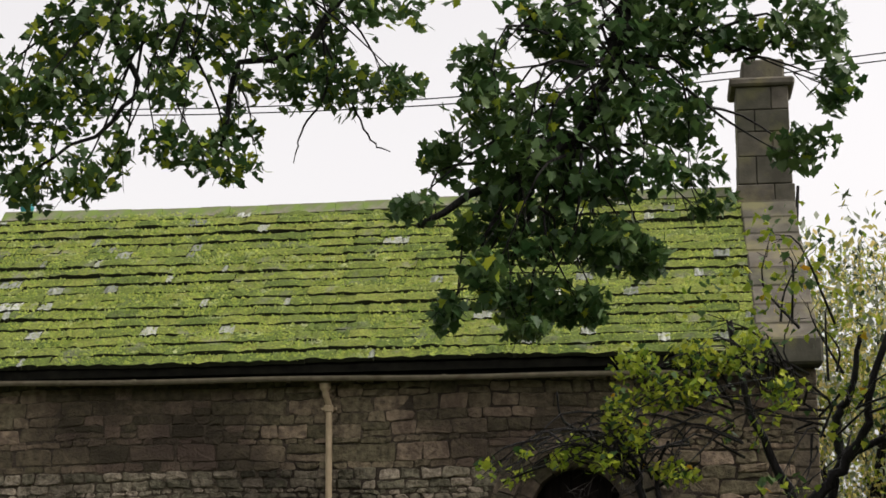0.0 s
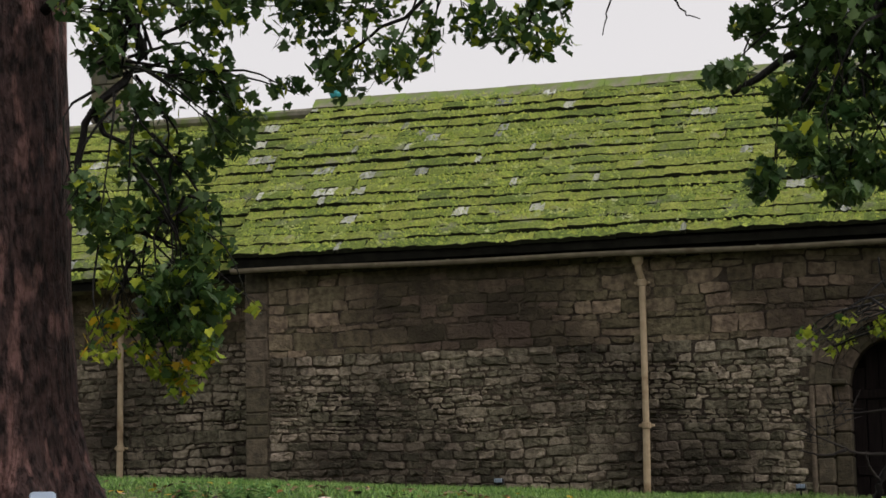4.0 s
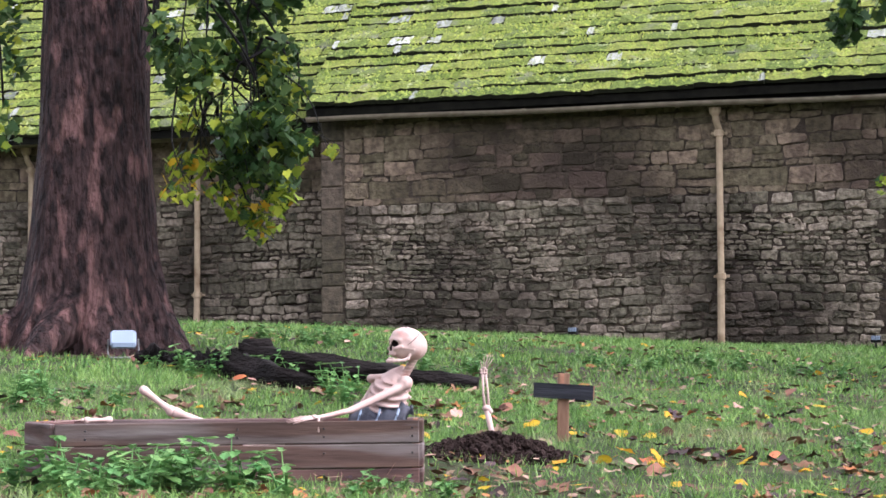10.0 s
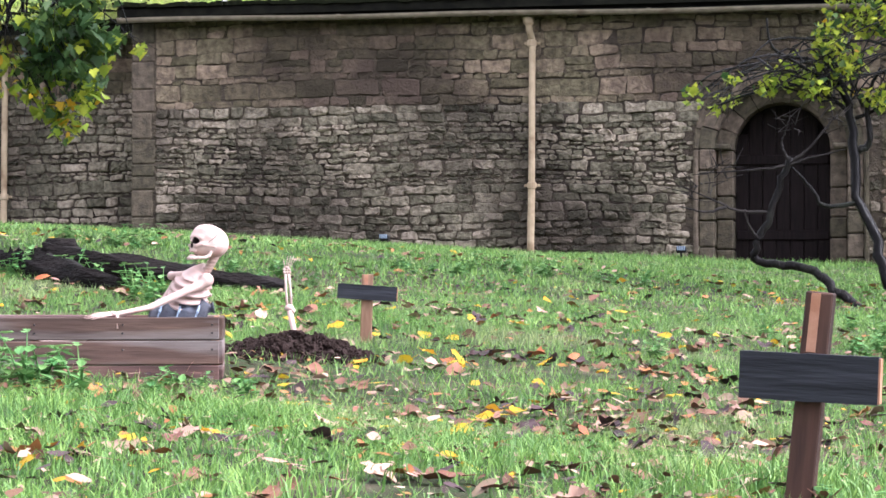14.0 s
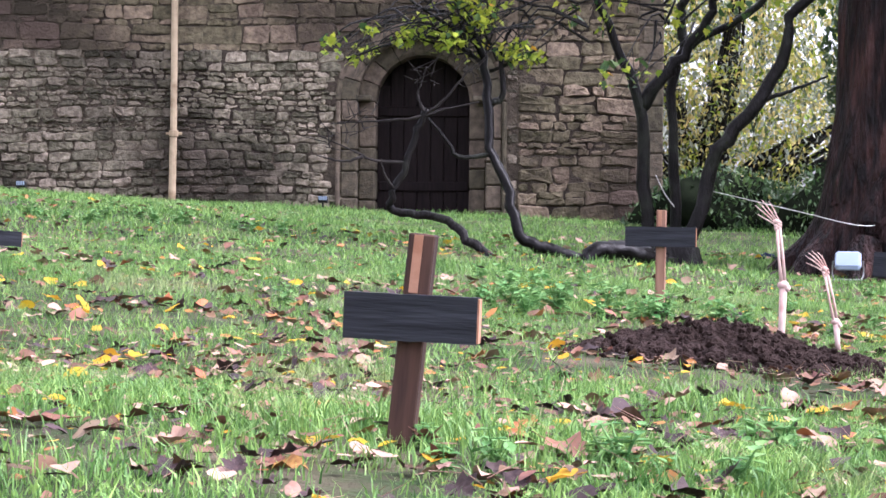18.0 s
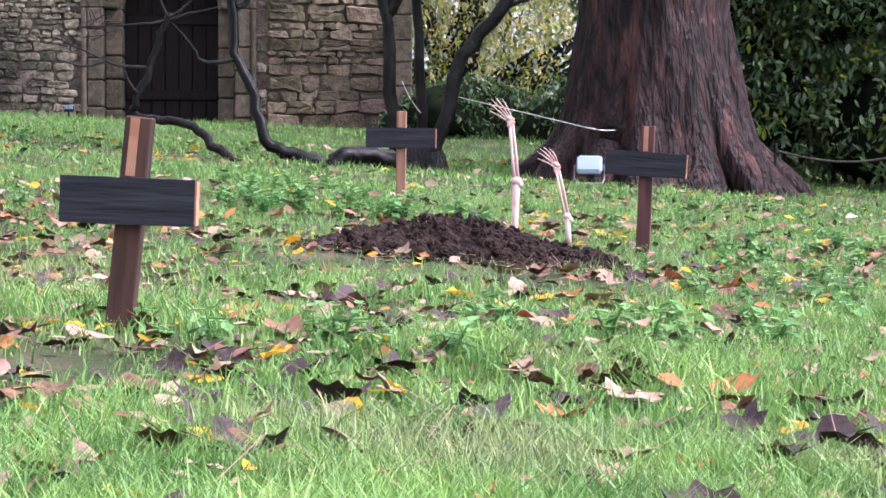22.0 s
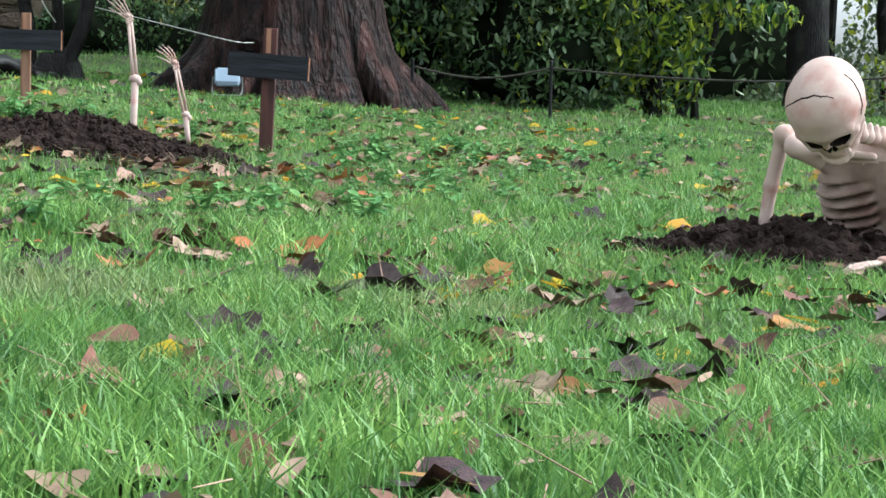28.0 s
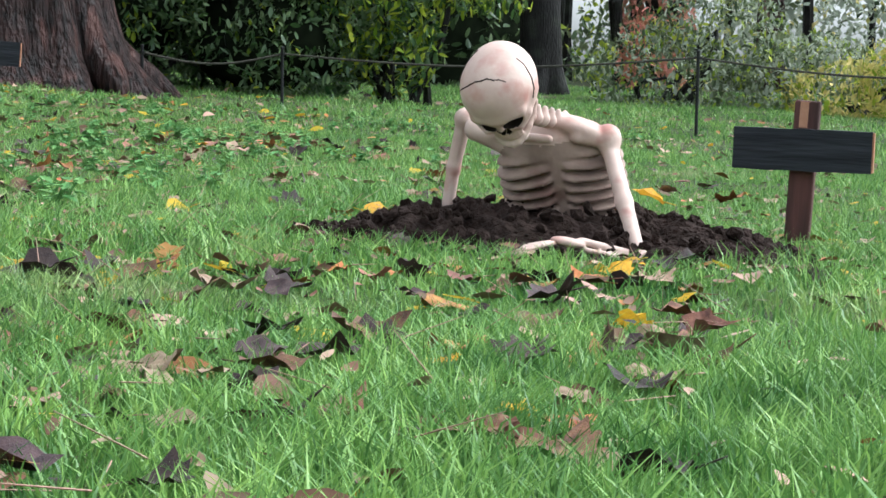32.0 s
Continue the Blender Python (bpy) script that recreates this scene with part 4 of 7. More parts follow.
# the red-barked tree by the graves
pr = on_land(8.11, 14.5)
tree_b = empty("tree", Matrix.Translation(pr), "massive red-brown barked tree trunk with flared wet roots", "tree", "big trees")
part("trunk", trunk_mesh([(-0.4, 1.16), (-0.05, 0.98), (0.25, 0.82), (0.6, 0.73), (1.4, 0.62), (2.6, 0.57), (5.5, 0.48), (8.5, 0.3)], (4, 5, 9), 9, 84, 0.05, (-0.01, 0)), M["bark_wet"], tree_b, smooth=True)
for a, ln in ((335, 0.42), (296, 0.1), (215, 0.2), (185, 0.3), (150, 0.4)):
    w = radians(a)
    d = Vector((math.cos(w), math.sin(w), 0))
    q = [d * 0.42 + Vector((0, 0, 1.5)), d * 0.54 + Vector((0, 0, 0.8)), d * 0.7 + Vector((0, 0, 0.34)), d * (0.86 + ln * 0.4) + Vector((0, 0, 0.06)), d * (0.9 + ln) + Vector((0, 0, -0.14))]
    part("root", tube(curve_pts(q, 12), [0.14, 0.15, 0.16, 0.165, 0.17, 0.17, 0.165, 0.155, 0.14, 0.12, 0.1, 0.06], 12, wobble=0.2), M["bark_wet"], tree_b, smooth=True)
BL_R = clumps([(2.84, 3.61, 0.2, 0.14), (3.12, 3.9, 0.21, 0.16), (3.47, 3.8, 0.32, 0.28), (3.95, 3.82, 0.35, 0.28), (4.39, 3.89, 0.32, 0.25), (4.8, 3.95, 0.28, 0.21), (5.21, 3.93, 0.21, 0.21), (5.32, 3.53, 0.12, 0.21), (5.14, 3.14, 0.21, 0.16), (2.84, 3.26, 0.27, 0.21), (2.62, 2.98, 0.16, 0.16), (3.03, 3.0, 0.32, 0.21),
               (3.42, 3.21, 0.35, 0.28), (3.85, 3.3, 0.32, 0.28), (4.25, 3.32, 0.25, 0.28), (4.28, 2.93, 0.27, 0.16), (3.45, 2.82, 0.43, 0.18), (2.98, 2.75, 0.28, 0.12), (3.92, 2.84, 0.28, 0.18), (4.2, 4.3, 1.3, 0.25)], 12.5, 0.35, 1.12)
BL_RLOW = clumps([(2.39, 2.56, 0.2, 0.12), (2.83, 2.49, 0.21, 0.16), (3.21, 2.43, 0.34, 0.23), (3.67, 2.4, 0.32, 0.21), (3.98, 2.34, 0.16, 0.18), (2.82, 2.12, 0.18, 0.21), (3.2, 2.01, 0.3, 0.2), (3.54, 1.96, 0.14, 0.14), (2.61, 1.91, 0.1, 0.14), (3.12, 1.79, 0.16, 0.07), (4.47, 2.7, 0.14, 0.09)], 12.5)
limbs = bmesh.new()
twigs(limbs, Vector((3.8, 12.5, 3.6)) - pr, [tuple(np.array(b) - [*pr, 0, 0, 0]) for b in BL_R], 2, tr, 0.009)
twigs(limbs, Vector((3.4, 12.5, 3.0)) - pr, [tuple(np.array(b) - [*pr, 0, 0, 0]) for b in BL_RLOW], 2, tr, 0.008)
part("twig_work", limbs, M["bark_dark"], tree_b, kind="stuff")
for pts, rad in (([(8.0, 14.4, 4.5), (6.2, 13.2, 5.3), (4.6, 12.6, 4.9), (4.0, 12.5, 4.27), (3.79, 12.5, 3.86), (3.7, 12.5, 3.49), (3.49, 12.5, 3.13), (3.14, 12.5, 2.85), (2.75, 12.5, 2.68), (2.41, 12.5, 2.48)], 0.085), ([(3.49, 12.5, 3.13), (3.41, 12.5, 2.78), (3.25, 12.5, 2.43), (3.16, 12.5, 2.05)], 0.026),
                 ([(3.79, 12.5, 3.86), (4.15, 12.5, 3.96), (4.63, 12.5, 3.78), (5.05, 12.5, 3.92)], 0.03), ([(3.14, 12.5, 2.85), (2.9, 12.5, 2.5), (2.79, 12.5, 2.19)], 0.02)):
    c = [q - pr + Vector((tr.gauss(0, 0.3), tr.gauss(0, 0.3), tr.gauss(0, 0.3))) * rad * (0 < i < 17) for i, q in enumerate(curve_pts(pts, 18))]
    part("limb", tube(c, [rad * (1 - 0.045 * i) for i in range(18)], 8, wobble=0.3), M["bark_dark"], tree_b, smooth=True)
leaf_cloud("foliage", local_pts(blob_points(BL_R, 4300, nrng, 0.1), pr), nrng.uniform(0.06, 0.11, 4300), MAPLE, [M["leaf_green"], M["leaf_mid"]], tree_b, nrng, "overhanging dark green maple leaves", (0.96, 0.04))
leaf_cloud("foliage", local_pts(blob_points(BL_RLOW, 2100, nrng, 0.1), pr), nrng.uniform(0.06, 0.1, 2100), MAPLE, [M["leaf_green"], M["leaf_mid"]], tree_b, nrng, "drooping dark green maple leaves", (0.96, 0.04))


# the many-stemmed small tree before the doorway and its fallen, rooted boughs
ph_ = on_land(6.3, 15.1)
hazel = empty("small_tree", Matrix.Translation(ph_), "dark wet many-stemmed small tree with sparse yellow-green leaves", "tree")


def stem(parent, origin, pts, r0, r1, n=14, name="stem", mat="bark_dark", knots=0.3):
    kr = random.Random(int(abs(pts[0][0]) * 977 + abs(pts[-1][2]) * 131))
    n = n + 6
    c = curve_pts([Vector(q) - Vector(origin) for q in pts], n)
    for q, i in zip(c[1:-1], range(1, n - 1)):
        w = 0.28 * max(r0 + (r1 - r0) * i / (n - 1), 0.012)
        q += Vector((kr.gauss(0, w), kr.gauss(0, w), kr.gauss(0, w * 0.8)))
    return part(name, tube(c, [r0 + (r1 - r0) * i / (n - 1) for i in range(n)], 9, wobble=knots), M[mat], parent, smooth=True)


stem(hazel, ph_, [(6.22, 15.42, -0.7), (6.18, 15.44, -0.2), (6.1, 15.47, 0.78), (5.92, 15.54, 1.25), (5.76, 15.6, 1.67), (5.63, 15.64, 2.4)], 0.062, 0.026)
stem(hazel, ph_, [(6.1, 15.47, 0.7), (6.27, 15.4, 0.97), (6.46, 15.33, 1.2), (6.62, 15.26, 1.48), (6.68, 15.23, 1.81), (6.91, 15.13, 2.5)], 0.06, 0.025)
stem(hazel, ph_, [(6.48, 15.53, -0.7), (6.47, 15.54, -0.1), (6.43, 15.55, 0.99), (6.58, 15.49, 1.27), (7.0, 15.31, 1.52), (7.3, 15.2, 1.85)], 0.05, 0.026)
stem(hazel, ph_, [(6.53, 15.51, 1.15), (6.49, 15.53, 1.55), (6.62, 15.48, 1.83), (6.7, 15.44, 2.3)], 0.045, 0.02)
stem(hazel, ph_, [(6.32, 14.95, -0.75), (6.5, 14.88, 0.21), (6.7, 14.79, 0.57), (6.98, 14.66, 0.98), (7.04, 14.63, 1.39), (7.27, 14.52, 1.65), (7.54, 14.38, 2.3)], 0.064, 0.034)
stem(hazel, ph_, [(6.84, 14.72, 0.75), (7.08, 14.61, 0.84), (7.35, 14.52, 0.95)], 0.022, 0.008)
part("stump", trunk_mesh([(-0.35, 0.3), (-0.05, 0.24), (0.12, 0.2), (0.22, 0.15)], (3, 4), 5, 24, 0.08), M["bark_dark"], hazel, smooth=True)
bm = bmesh.new()
HZ = [(5.7, 15.5, 1.7, 0.4, 0.3, 0.4), (5.75, 14.9, 0.95, 0.28, 0.3, 0.16), (6.6, 15.2, 1.6, 0.5, 0.4, 0.3), (7.2, 14.6, 1.8, 0.4, 0.4, 0.4), (5.5, 15.2, 2.3, 0.5, 0.4, 0.5), (6.3, 15.2, 2.5, 0.5, 0.4, 0.4), (7.6, 14.4, 2.6, 0.4, 0.4, 0.5), (5.9, 15.0, 2.9, 0.4, 0.4, 0.4)]
HZ2 = clumps([(4.31, 1.49, 0.14, 0.25), (4.46, 1.88, 0.2, 0.16), (4.67, 1.66, 0.25, 0.16), (4.95, 1.93, 0.25, 0.16), (4.9, 1.67, 0.2, 0.12), (5.22, 1.89, 0.25, 0.14), (5.62, 1.68, 0.2, 0.2), (5.46, 2.02, 0.25, 0.12), (3.3, 1.06, 0.1, 0.1), (3.56, 1.18, 0.1, 0.05), (3.91, 1.14, 0.14, 0.07), (4.17, 1.12, 0.16, 0.08), (4.74, 1.06, 0.18, 0.1), (4.44, 1.28, 0.12, 0.12)], 14.5, 0.22)
HZ += HZ2
twigs(bm, Vector((6.4, 15.3, 1.4)) - ph_, [tuple(np.array(b) - [*ph_, 0, 0, 0]) for b in HZ], 4, tr, 0.008)
part("twig_work", bm, M["bark_dark"], hazel, kind="stuff")
leaf_cloud("foliage", local_pts(blob_points(HZ2, 1100, nrng, 0.1), ph_), nrng.uniform(0.035, 0.07, 1100), MAPLE, [M["leaf_mid"], M["leaf_green"]], hazel, nrng, "yellow-green leaves against the wall", (0.82, 0.18))
leaf_cloud("foliage", local_pts(blob_points(HZ, 900, nrng), ph_), nrng.uniform(0.04, 0.085, 900), MAPLE, [M["leaf_mid"], M["leaf_green"], M["leaf_yellow"]], hazel, nrng, "sparse green and yellow leaves", (0.6, 0.38, 0.02))

pb = on_land(5.14, 14.22)
bough = empty("leaning_bough", Matrix.Translation(pb), "long wet bough lying on the grass and rising before the door", "bough")
stem(bough, pb, [(5.99, 14.44, -0.62), (5.81, 14.4, -0.52), (5.5, 14.31, -0.46), (5.3, 14.27, -0.46), (5.14, 14.22, -0.56)], 0.09, 0.065, 10, "log", "wet_black")
stem(bough, pb, [(5.2, 14.24, -0.54), (4.9, 14.3, -0.43), (4.72, 14.36, -0.32), (4.67, 14.49, 0.0), (4.57, 14.62, 0.28), (4.57, 14.73, 0.7), (4.53, 14.74, 1.01), (4.4, 14.78, 1.4)], 0.05, 0.028, 24, "stem", "wet_black")
for pts, r in (([(4.57, 14.62, 0.28), (4.34, 14.69, 0.25), (4.22, 14.72, 0.41), (4.1, 14.76, 0.55)], 0.022), ([(4.57, 14.73, 0.66), (4.68, 14.69, 0.75), (4.66, 14.7, 1.05), (4.76, 14.67, 1.3)], 0.03), ([(4.54, 14.74, 0.96), (4.32, 14.8, 1.14), (4.07, 14.87, 1.18), (3.73, 14.95, 1.09), (3.52, 15.0, 1.0)], 0.02),
               ([(4.47, 14.76, 1.14), (4.19, 14.84, 1.33), (3.98, 14.89, 1.48), (3.94, 14.9, 1.7)], 0.018), ([(4.58, 14.72, 0.92), (4.86, 14.63, 1.05), (4.99, 14.59, 1.14)], 0.015)):
    stem(bough, pb, pts, r, r * 0.35, 9, "branch")
bm = bmesh.new()
BG = [(4.55, 14.9, 1.45, 0.3, 0.25, 0.2), (3.65, 15.1, 1.06, 0.2, 0.15, 0.12), (4.95, 14.8, 1.05, 0.16, 0.15, 0.12), (4.1, 14.9, 1.3, 0.3, 0.2, 0.14), (4.4, 14.9, 1.2, 0.3, 0.25, 0.2)]
twigs(bm, Vector((4.5, 14.75, 1.0)) - pb, [tuple(np.array(b) - [*pb, 0, 0, 0]) for b in BG], 6, tr, 0.006)
part("twig_work", bm, M["bark_dark"], bough, kind="stuff")
leaf_cloud("foliage", local_pts(blob_points(BG, 260, nrng, 0.1), pb), nrng.uniform(0.04, 0.075, 260), MAPLE, [M["leaf_mid"], M["leaf_yellow"]], bough, nrng, "bright yellow-green leaves", (0.98, 0.02))

pf = on_land(4.41, 13.94)
bough2 = empty("fallen_branch", Matrix.Translation(pf), "bare dark branch standing on the lawn before the door", "branch")
stem(bough2, pf, [(4.41, 13.94, -0.54), (4.24, 14.09, -0.38), (4.13, 14.23, -0.25), (3.95, 14.38, -0.2), (3.76, 14.53, -0.16), (3.78, 14.53, -0.01), (3.87, 14.51, 0.2), (3.95, 14.49, 0.46), (4.02, 14.47, 0.6)], 0.034, 0.024, 26)
for pts in ([(3.87, 14.51, 0.2), (3.64, 14.56, 0.21), (3.48, 14.6, 0.28), (3.23, 14.66, 0.39)], [(4.01, 14.47, 0.57), (4.14, 14.44, 0.67), (4.24, 14.41, 0.8), (4.34, 14.38, 0.92)], [(3.99, 14.48, 0.55), (3.85, 14.51, 0.52), (3.6, 14.57, 0.5), (3.35, 14.62, 0.49)],
            [(4.0, 14.47, 0.57), (3.95, 14.49, 0.71), (4.01, 14.47, 0.92)], [(4.0, 14.47, 0.55), (4.15, 14.45, 0.6), (4.4, 14.4, 0.66)], [(3.78, 14.53, 0.0), (3.7, 14.5, 0.1), (3.66, 14.45, 0.22)], [(3.55, 14.58, 0.24), (3.4, 14.6, 0.2), (3.2, 14.62, 0.24)]):
    stem(bough2, pf, pts, 0.014, 0.004, 10, "twig", "twig")
bm = bmesh.new()
for c in ((3.35, 14.64, 0.36), (4.3, 14.4, 0.85), (3.5, 14.6, 0.5), (4.0, 14.47, 0.85)):
    for _ in range(14):
        q = Vector(c) - pf + Vector((tr.uniform(-0.12, 0.12), tr.uniform(-0.03, 0.03), tr.uniform(-0.06, 0.06)))
        tube([q, q + Vector((tr.uniform(-0.18, 0.18), tr.uniform(-0.1, 0.1), tr.uniform(-0.05, 0.18)))], [0.005, 0.002], 4, bm, cap=False)
part("twig_work", bm, M["twig"], bough2, kind="stuff")


# ---- graves, bones and lawn things ----
def facing(x, y, heading):
    """An upright frame at a place: x to the right and y away, as seen along a heading; z keeps its height."""
    return Matrix.Translation((x, y, 0)) @ Matrix.Rotation(-radians(heading), 4, "Z")


def mound(x, y, heading, rx, ry, h, seed, label):
    z0 = float(land(x, y))
    bm = bmesh.new()
    r = random.Random(seed)
    n, k = 46, 120
    rings = []
    for i in range(n + 1):
        q = i / n
        ring = []
        for j in range(k):
            a = 2 * math.pi * j / k
            out = 1 + 0.16 * noise.noise(Vector((math.cos(a) * 1.4 + seed, math.sin(a) * 1.4, 0)))
            px, py = math.cos(a) * rx * q * out, math.sin(a) * ry * q * out
            v = Vector((px, py, seed))
            hh = h * (1 - q ** 1.5) * (0.8 + 0.5 * noise.noise(v * 2.2))
            lump = 0.04 * abs(noise.noise(v * 8)) + 0.026 * noise.noise(v * 18) + 0.016 * noise.noise(v * 39) - 0.015
            w = Vector((x, y, 0)) + Matrix.Rotation(-radians(heading), 3, "Z") @ Vector((px, py, 0))
            zz = float(land(w.x, w.y)) + hh + lump * (1 if q < 0.93 else 0.3) - (0.05 if i == n else 0.0)
            ring.append(bm.verts.new((px, py, zz)) if i else None)
        rings.append(ring)
    c = bm.verts.new((0, 0, z0 + h))
    for j in range(k):
        bm.faces.new((c, rings[1][j], rings[1][(j + 1) % k]))
    for r1, r2 in zip(rings[1:], rings[2:]):
        for j in range(k):
            bm.faces.new((r1[j], r2[j], r2[(j + 1) % k], r1[(j + 1) % k]))
    mo = empty("earth_mound", facing(x, y, heading), label, "earth mound", "grave mounds")
    part("soil", bm, M["earth"], mo)
    clods = bmesh.new()
    for _ in range(900):
        a, q = r.uniform(0, 6.28), math.sqrt(r.uniform(0, 1.2))
        px, py = math.cos(a) * rx * q, math.sin(a) * ry * q
        w = Vector((x, y, 0)) + Matrix.Rotation(-radians(heading), 3, "Z") @ Vector((px, py, 0))
        zz = float(land(w.x, w.y)) + h * max(1 - q ** 1.5, 0) * (0.8 + 0.5 * noise.noise(Vector((px, py, seed)) * 2.2))
        s = 0.003 + 0.02 * r.random() ** 2
        mm = Matrix.Translation((px, py, zz + s * 0.4)) @ Euler((r.uniform(0, 3), r.uniform(0, 3), r.uniform(0, 3))).to_matrix().to_4x4() @ Matrix.Diagonal((s, s * r.uniform(0.6, 1), s * r.uniform(0.5, 0.9), 1))
        res = bmesh.ops.create_icosphere(clods, subdivisions=1, radius=1, matrix=mm)
        for v in res["verts"]:
            v.co += Vector((r.uniform(-1, 1), r.uniform(-1, 1), r.uniform(-1, 1))) * s * 0.22
    part("crumb", clods, M["earth"], mo, kind="stuff")
    return mo


mound(0.23, 8.38, 1.6, 0.33, 0.36, 0.085, 2, "small mound of dark dug earth beside a plank coffin")
mound(3.31, 7.15, 25.0, 0.66, 0.5, 0.19, 5, "wide mound of dark dug earth round two skeleton arms")
mound(3.46, 2.97, 49.8, 0.64, 0.4, 0.13, 8, "mound of dark dug earth under a plastic skeleton")


def grave_cross(x, y, heading, post, board, at, lean, tilt, label, twist=0.0, wood="post_wood"):
    """post: width, thickness, height; board: length, thickness, height; at: height of the board's middle; lean and tilt in degrees."""
    z = float(land(x, y))
    c = empty("grave_cross", Matrix.Translation((x, y, z)) @ Matrix.Rotation(-radians(heading + twist), 4, "Z") @ Matrix.Rotation(radians(lean), 4, "Y"), label, "cross", "grave crosses")
    part("post", box((post[0], post[1], post[2] + 0.08), (0, 0, post[2] / 2 - 0.04), 0.003), M[wood], c, "red-brown stained wooden post" if wood == "post_wood" else "pale orange-brown wooden post")
    bm = bmesh.new()
    n = 12
    r = random.Random(int(x * 100))
    ov = [[bm.verts.new((-board[0] / 2 + board[0] * i / n, sy * board[1] / 2, sz * board[2] / 2 + 0.002 * noise.noise(Vector((i * 0.9, sz * 3, x))))) for i in range(n + 1)] for sy, sz in ((-1, -1), (-1, 1), (1, 1), (1, -1))]
    for a in range(4):
        p, q = ov[a], ov[(a + 1) % 4]
        for i in range(n):
            bm.faces.new((p[i], q[i], q[i + 1], p[i + 1])[::-1])
    bm.faces.new([o[0] for o in ov]), bm.faces.new([o[-1] for o in ov][::-1])
    bmesh.ops.recalc_face_normals(bm, faces=bm.faces[:])
    b = part("board", bm, M["board_black"], c, "charred black board", Matrix.Translation((0.0, -post[1] / 2 - board[1] / 2 - 0.001, at)) @ Matrix.Rotation(radians(tilt), 4, "Y"))
    part("board_end", box((0.004, board[1] * 0.92, board[2] * 0.94), (board[0] / 2 + 0.002, 0, 0)), M["raw_wood"], b, "raw orange-brown cut end")
    part("split", box((post[0] * 0.34, 0.003, max(post[2] - at - board[2] * 0.55, 0.02)), (-0.006, -post[1] / 2 - 0.0012, (post[2] + at + board[2] / 2) / 2)), M["raw_wood"], c, "pale split in the post top")
    return c


grave_cross(0.569, 9.343, 3.0, (0.055, 0.03, 0.32), (0.278, 0.02, 0.07), 0.235, 1.5, 2.0, "small grave cross with a grey-black board beside dug earth", 0.0, "pale_post")
grave_cross(1.197, 4.135, 15.5, (0.058, 0.04, 0.465), (0.292, 0.03, 0.1), 0.285, 6.0, -4.0, "leaning grave cross with a charred board and split post", 12)
grave_cross(4.02, 9.73, 22.0, (0.05, 0.035, 0.55), (0.368, 0.025, 0.105), 0.41, 0.5, 0.0, "upright grave cross with a black board behind the earth mound", 6, "pale_post")
grave_cross(4.455, 7.84, 29.0, (0.062, 0.035, 0.572), (0.362, 0.025, 0.11), 0.40, 2.0, 1.5, "grave cross with a charred board at the end of a mound", 6)
grave_cross(4.295, 2.96, 54.0, (0.062, 0.04, 0.385), (0.345, 0.03, 0.105), 0.262, 3.0, -2.0, "grave cross with a black board beside the skeleton", 4)


# plank coffin with an open top
coffin = empty("plank_coffin", facing(-0.075, 7.3, 0.0), "open coffin of weathered brown planks on the grass", "coffin")


def plank(parent, a, b, z0, z1, thick, name="plank"):
    d = Vector(b) - Vector(a)
    w = math.atan2(d.y, d.x)
    return part(name, box((d.length, thick, z1 - z0), (0, 0, 0), 0.004), M["plank"], parent, m=Matrix.Translation(((a[0] + b[0]) / 2, (a[1] + b[1]) / 2, (z0 + z1) / 2)) @ Matrix.Rotation(w, 4, "Z"))


top = -0.437
for a, b in (((-1.31, -0.13), (-0.005, 0.0)), ((-1.48, 0.22), (-1.32, -0.12)), ((-1.48, 0.24), (-1.36, 0.5)), ((-1.36, 0.5), (-0.005, 0.42)), ((0.0, 0.0), (0.0, 0.42))):
    z = top
    for k, h in enumerate((0.085, 0.09, 0.09)):
        plank(coffin, (*a, 0), (*b, 0), z - h, z - 0.003, 0.022)
        z -= h
for x, y in ((-0.018, 0.022), (-1.31, -0.1), (-0.018, 0.4), (-0.66, -0.04)):
    part("corner_post", box((0.03, 0.03, 0.27), (x, y, top - 0.14), 0.003), M["raw_wood"], coffin)
part("bottom_board", box((1.3, 0.4, 0.02), (-0.68, 0.17, top - 0.26)), M["plank"], coffin)
for x in (-0.03, -1.2, -0.66, -0.35):
    for z in (top - 0.03, top - 0.06, top - 0.12, top - 0.2):
        part("nail", tube([(x, -0.13 + 0.1 * (x + 1.31) - 0.016, z), (x, -0.13 + 0.1 * (x + 1.31) - 0.005, z)], 0.004, 6), M["black_plastic"], coffin)


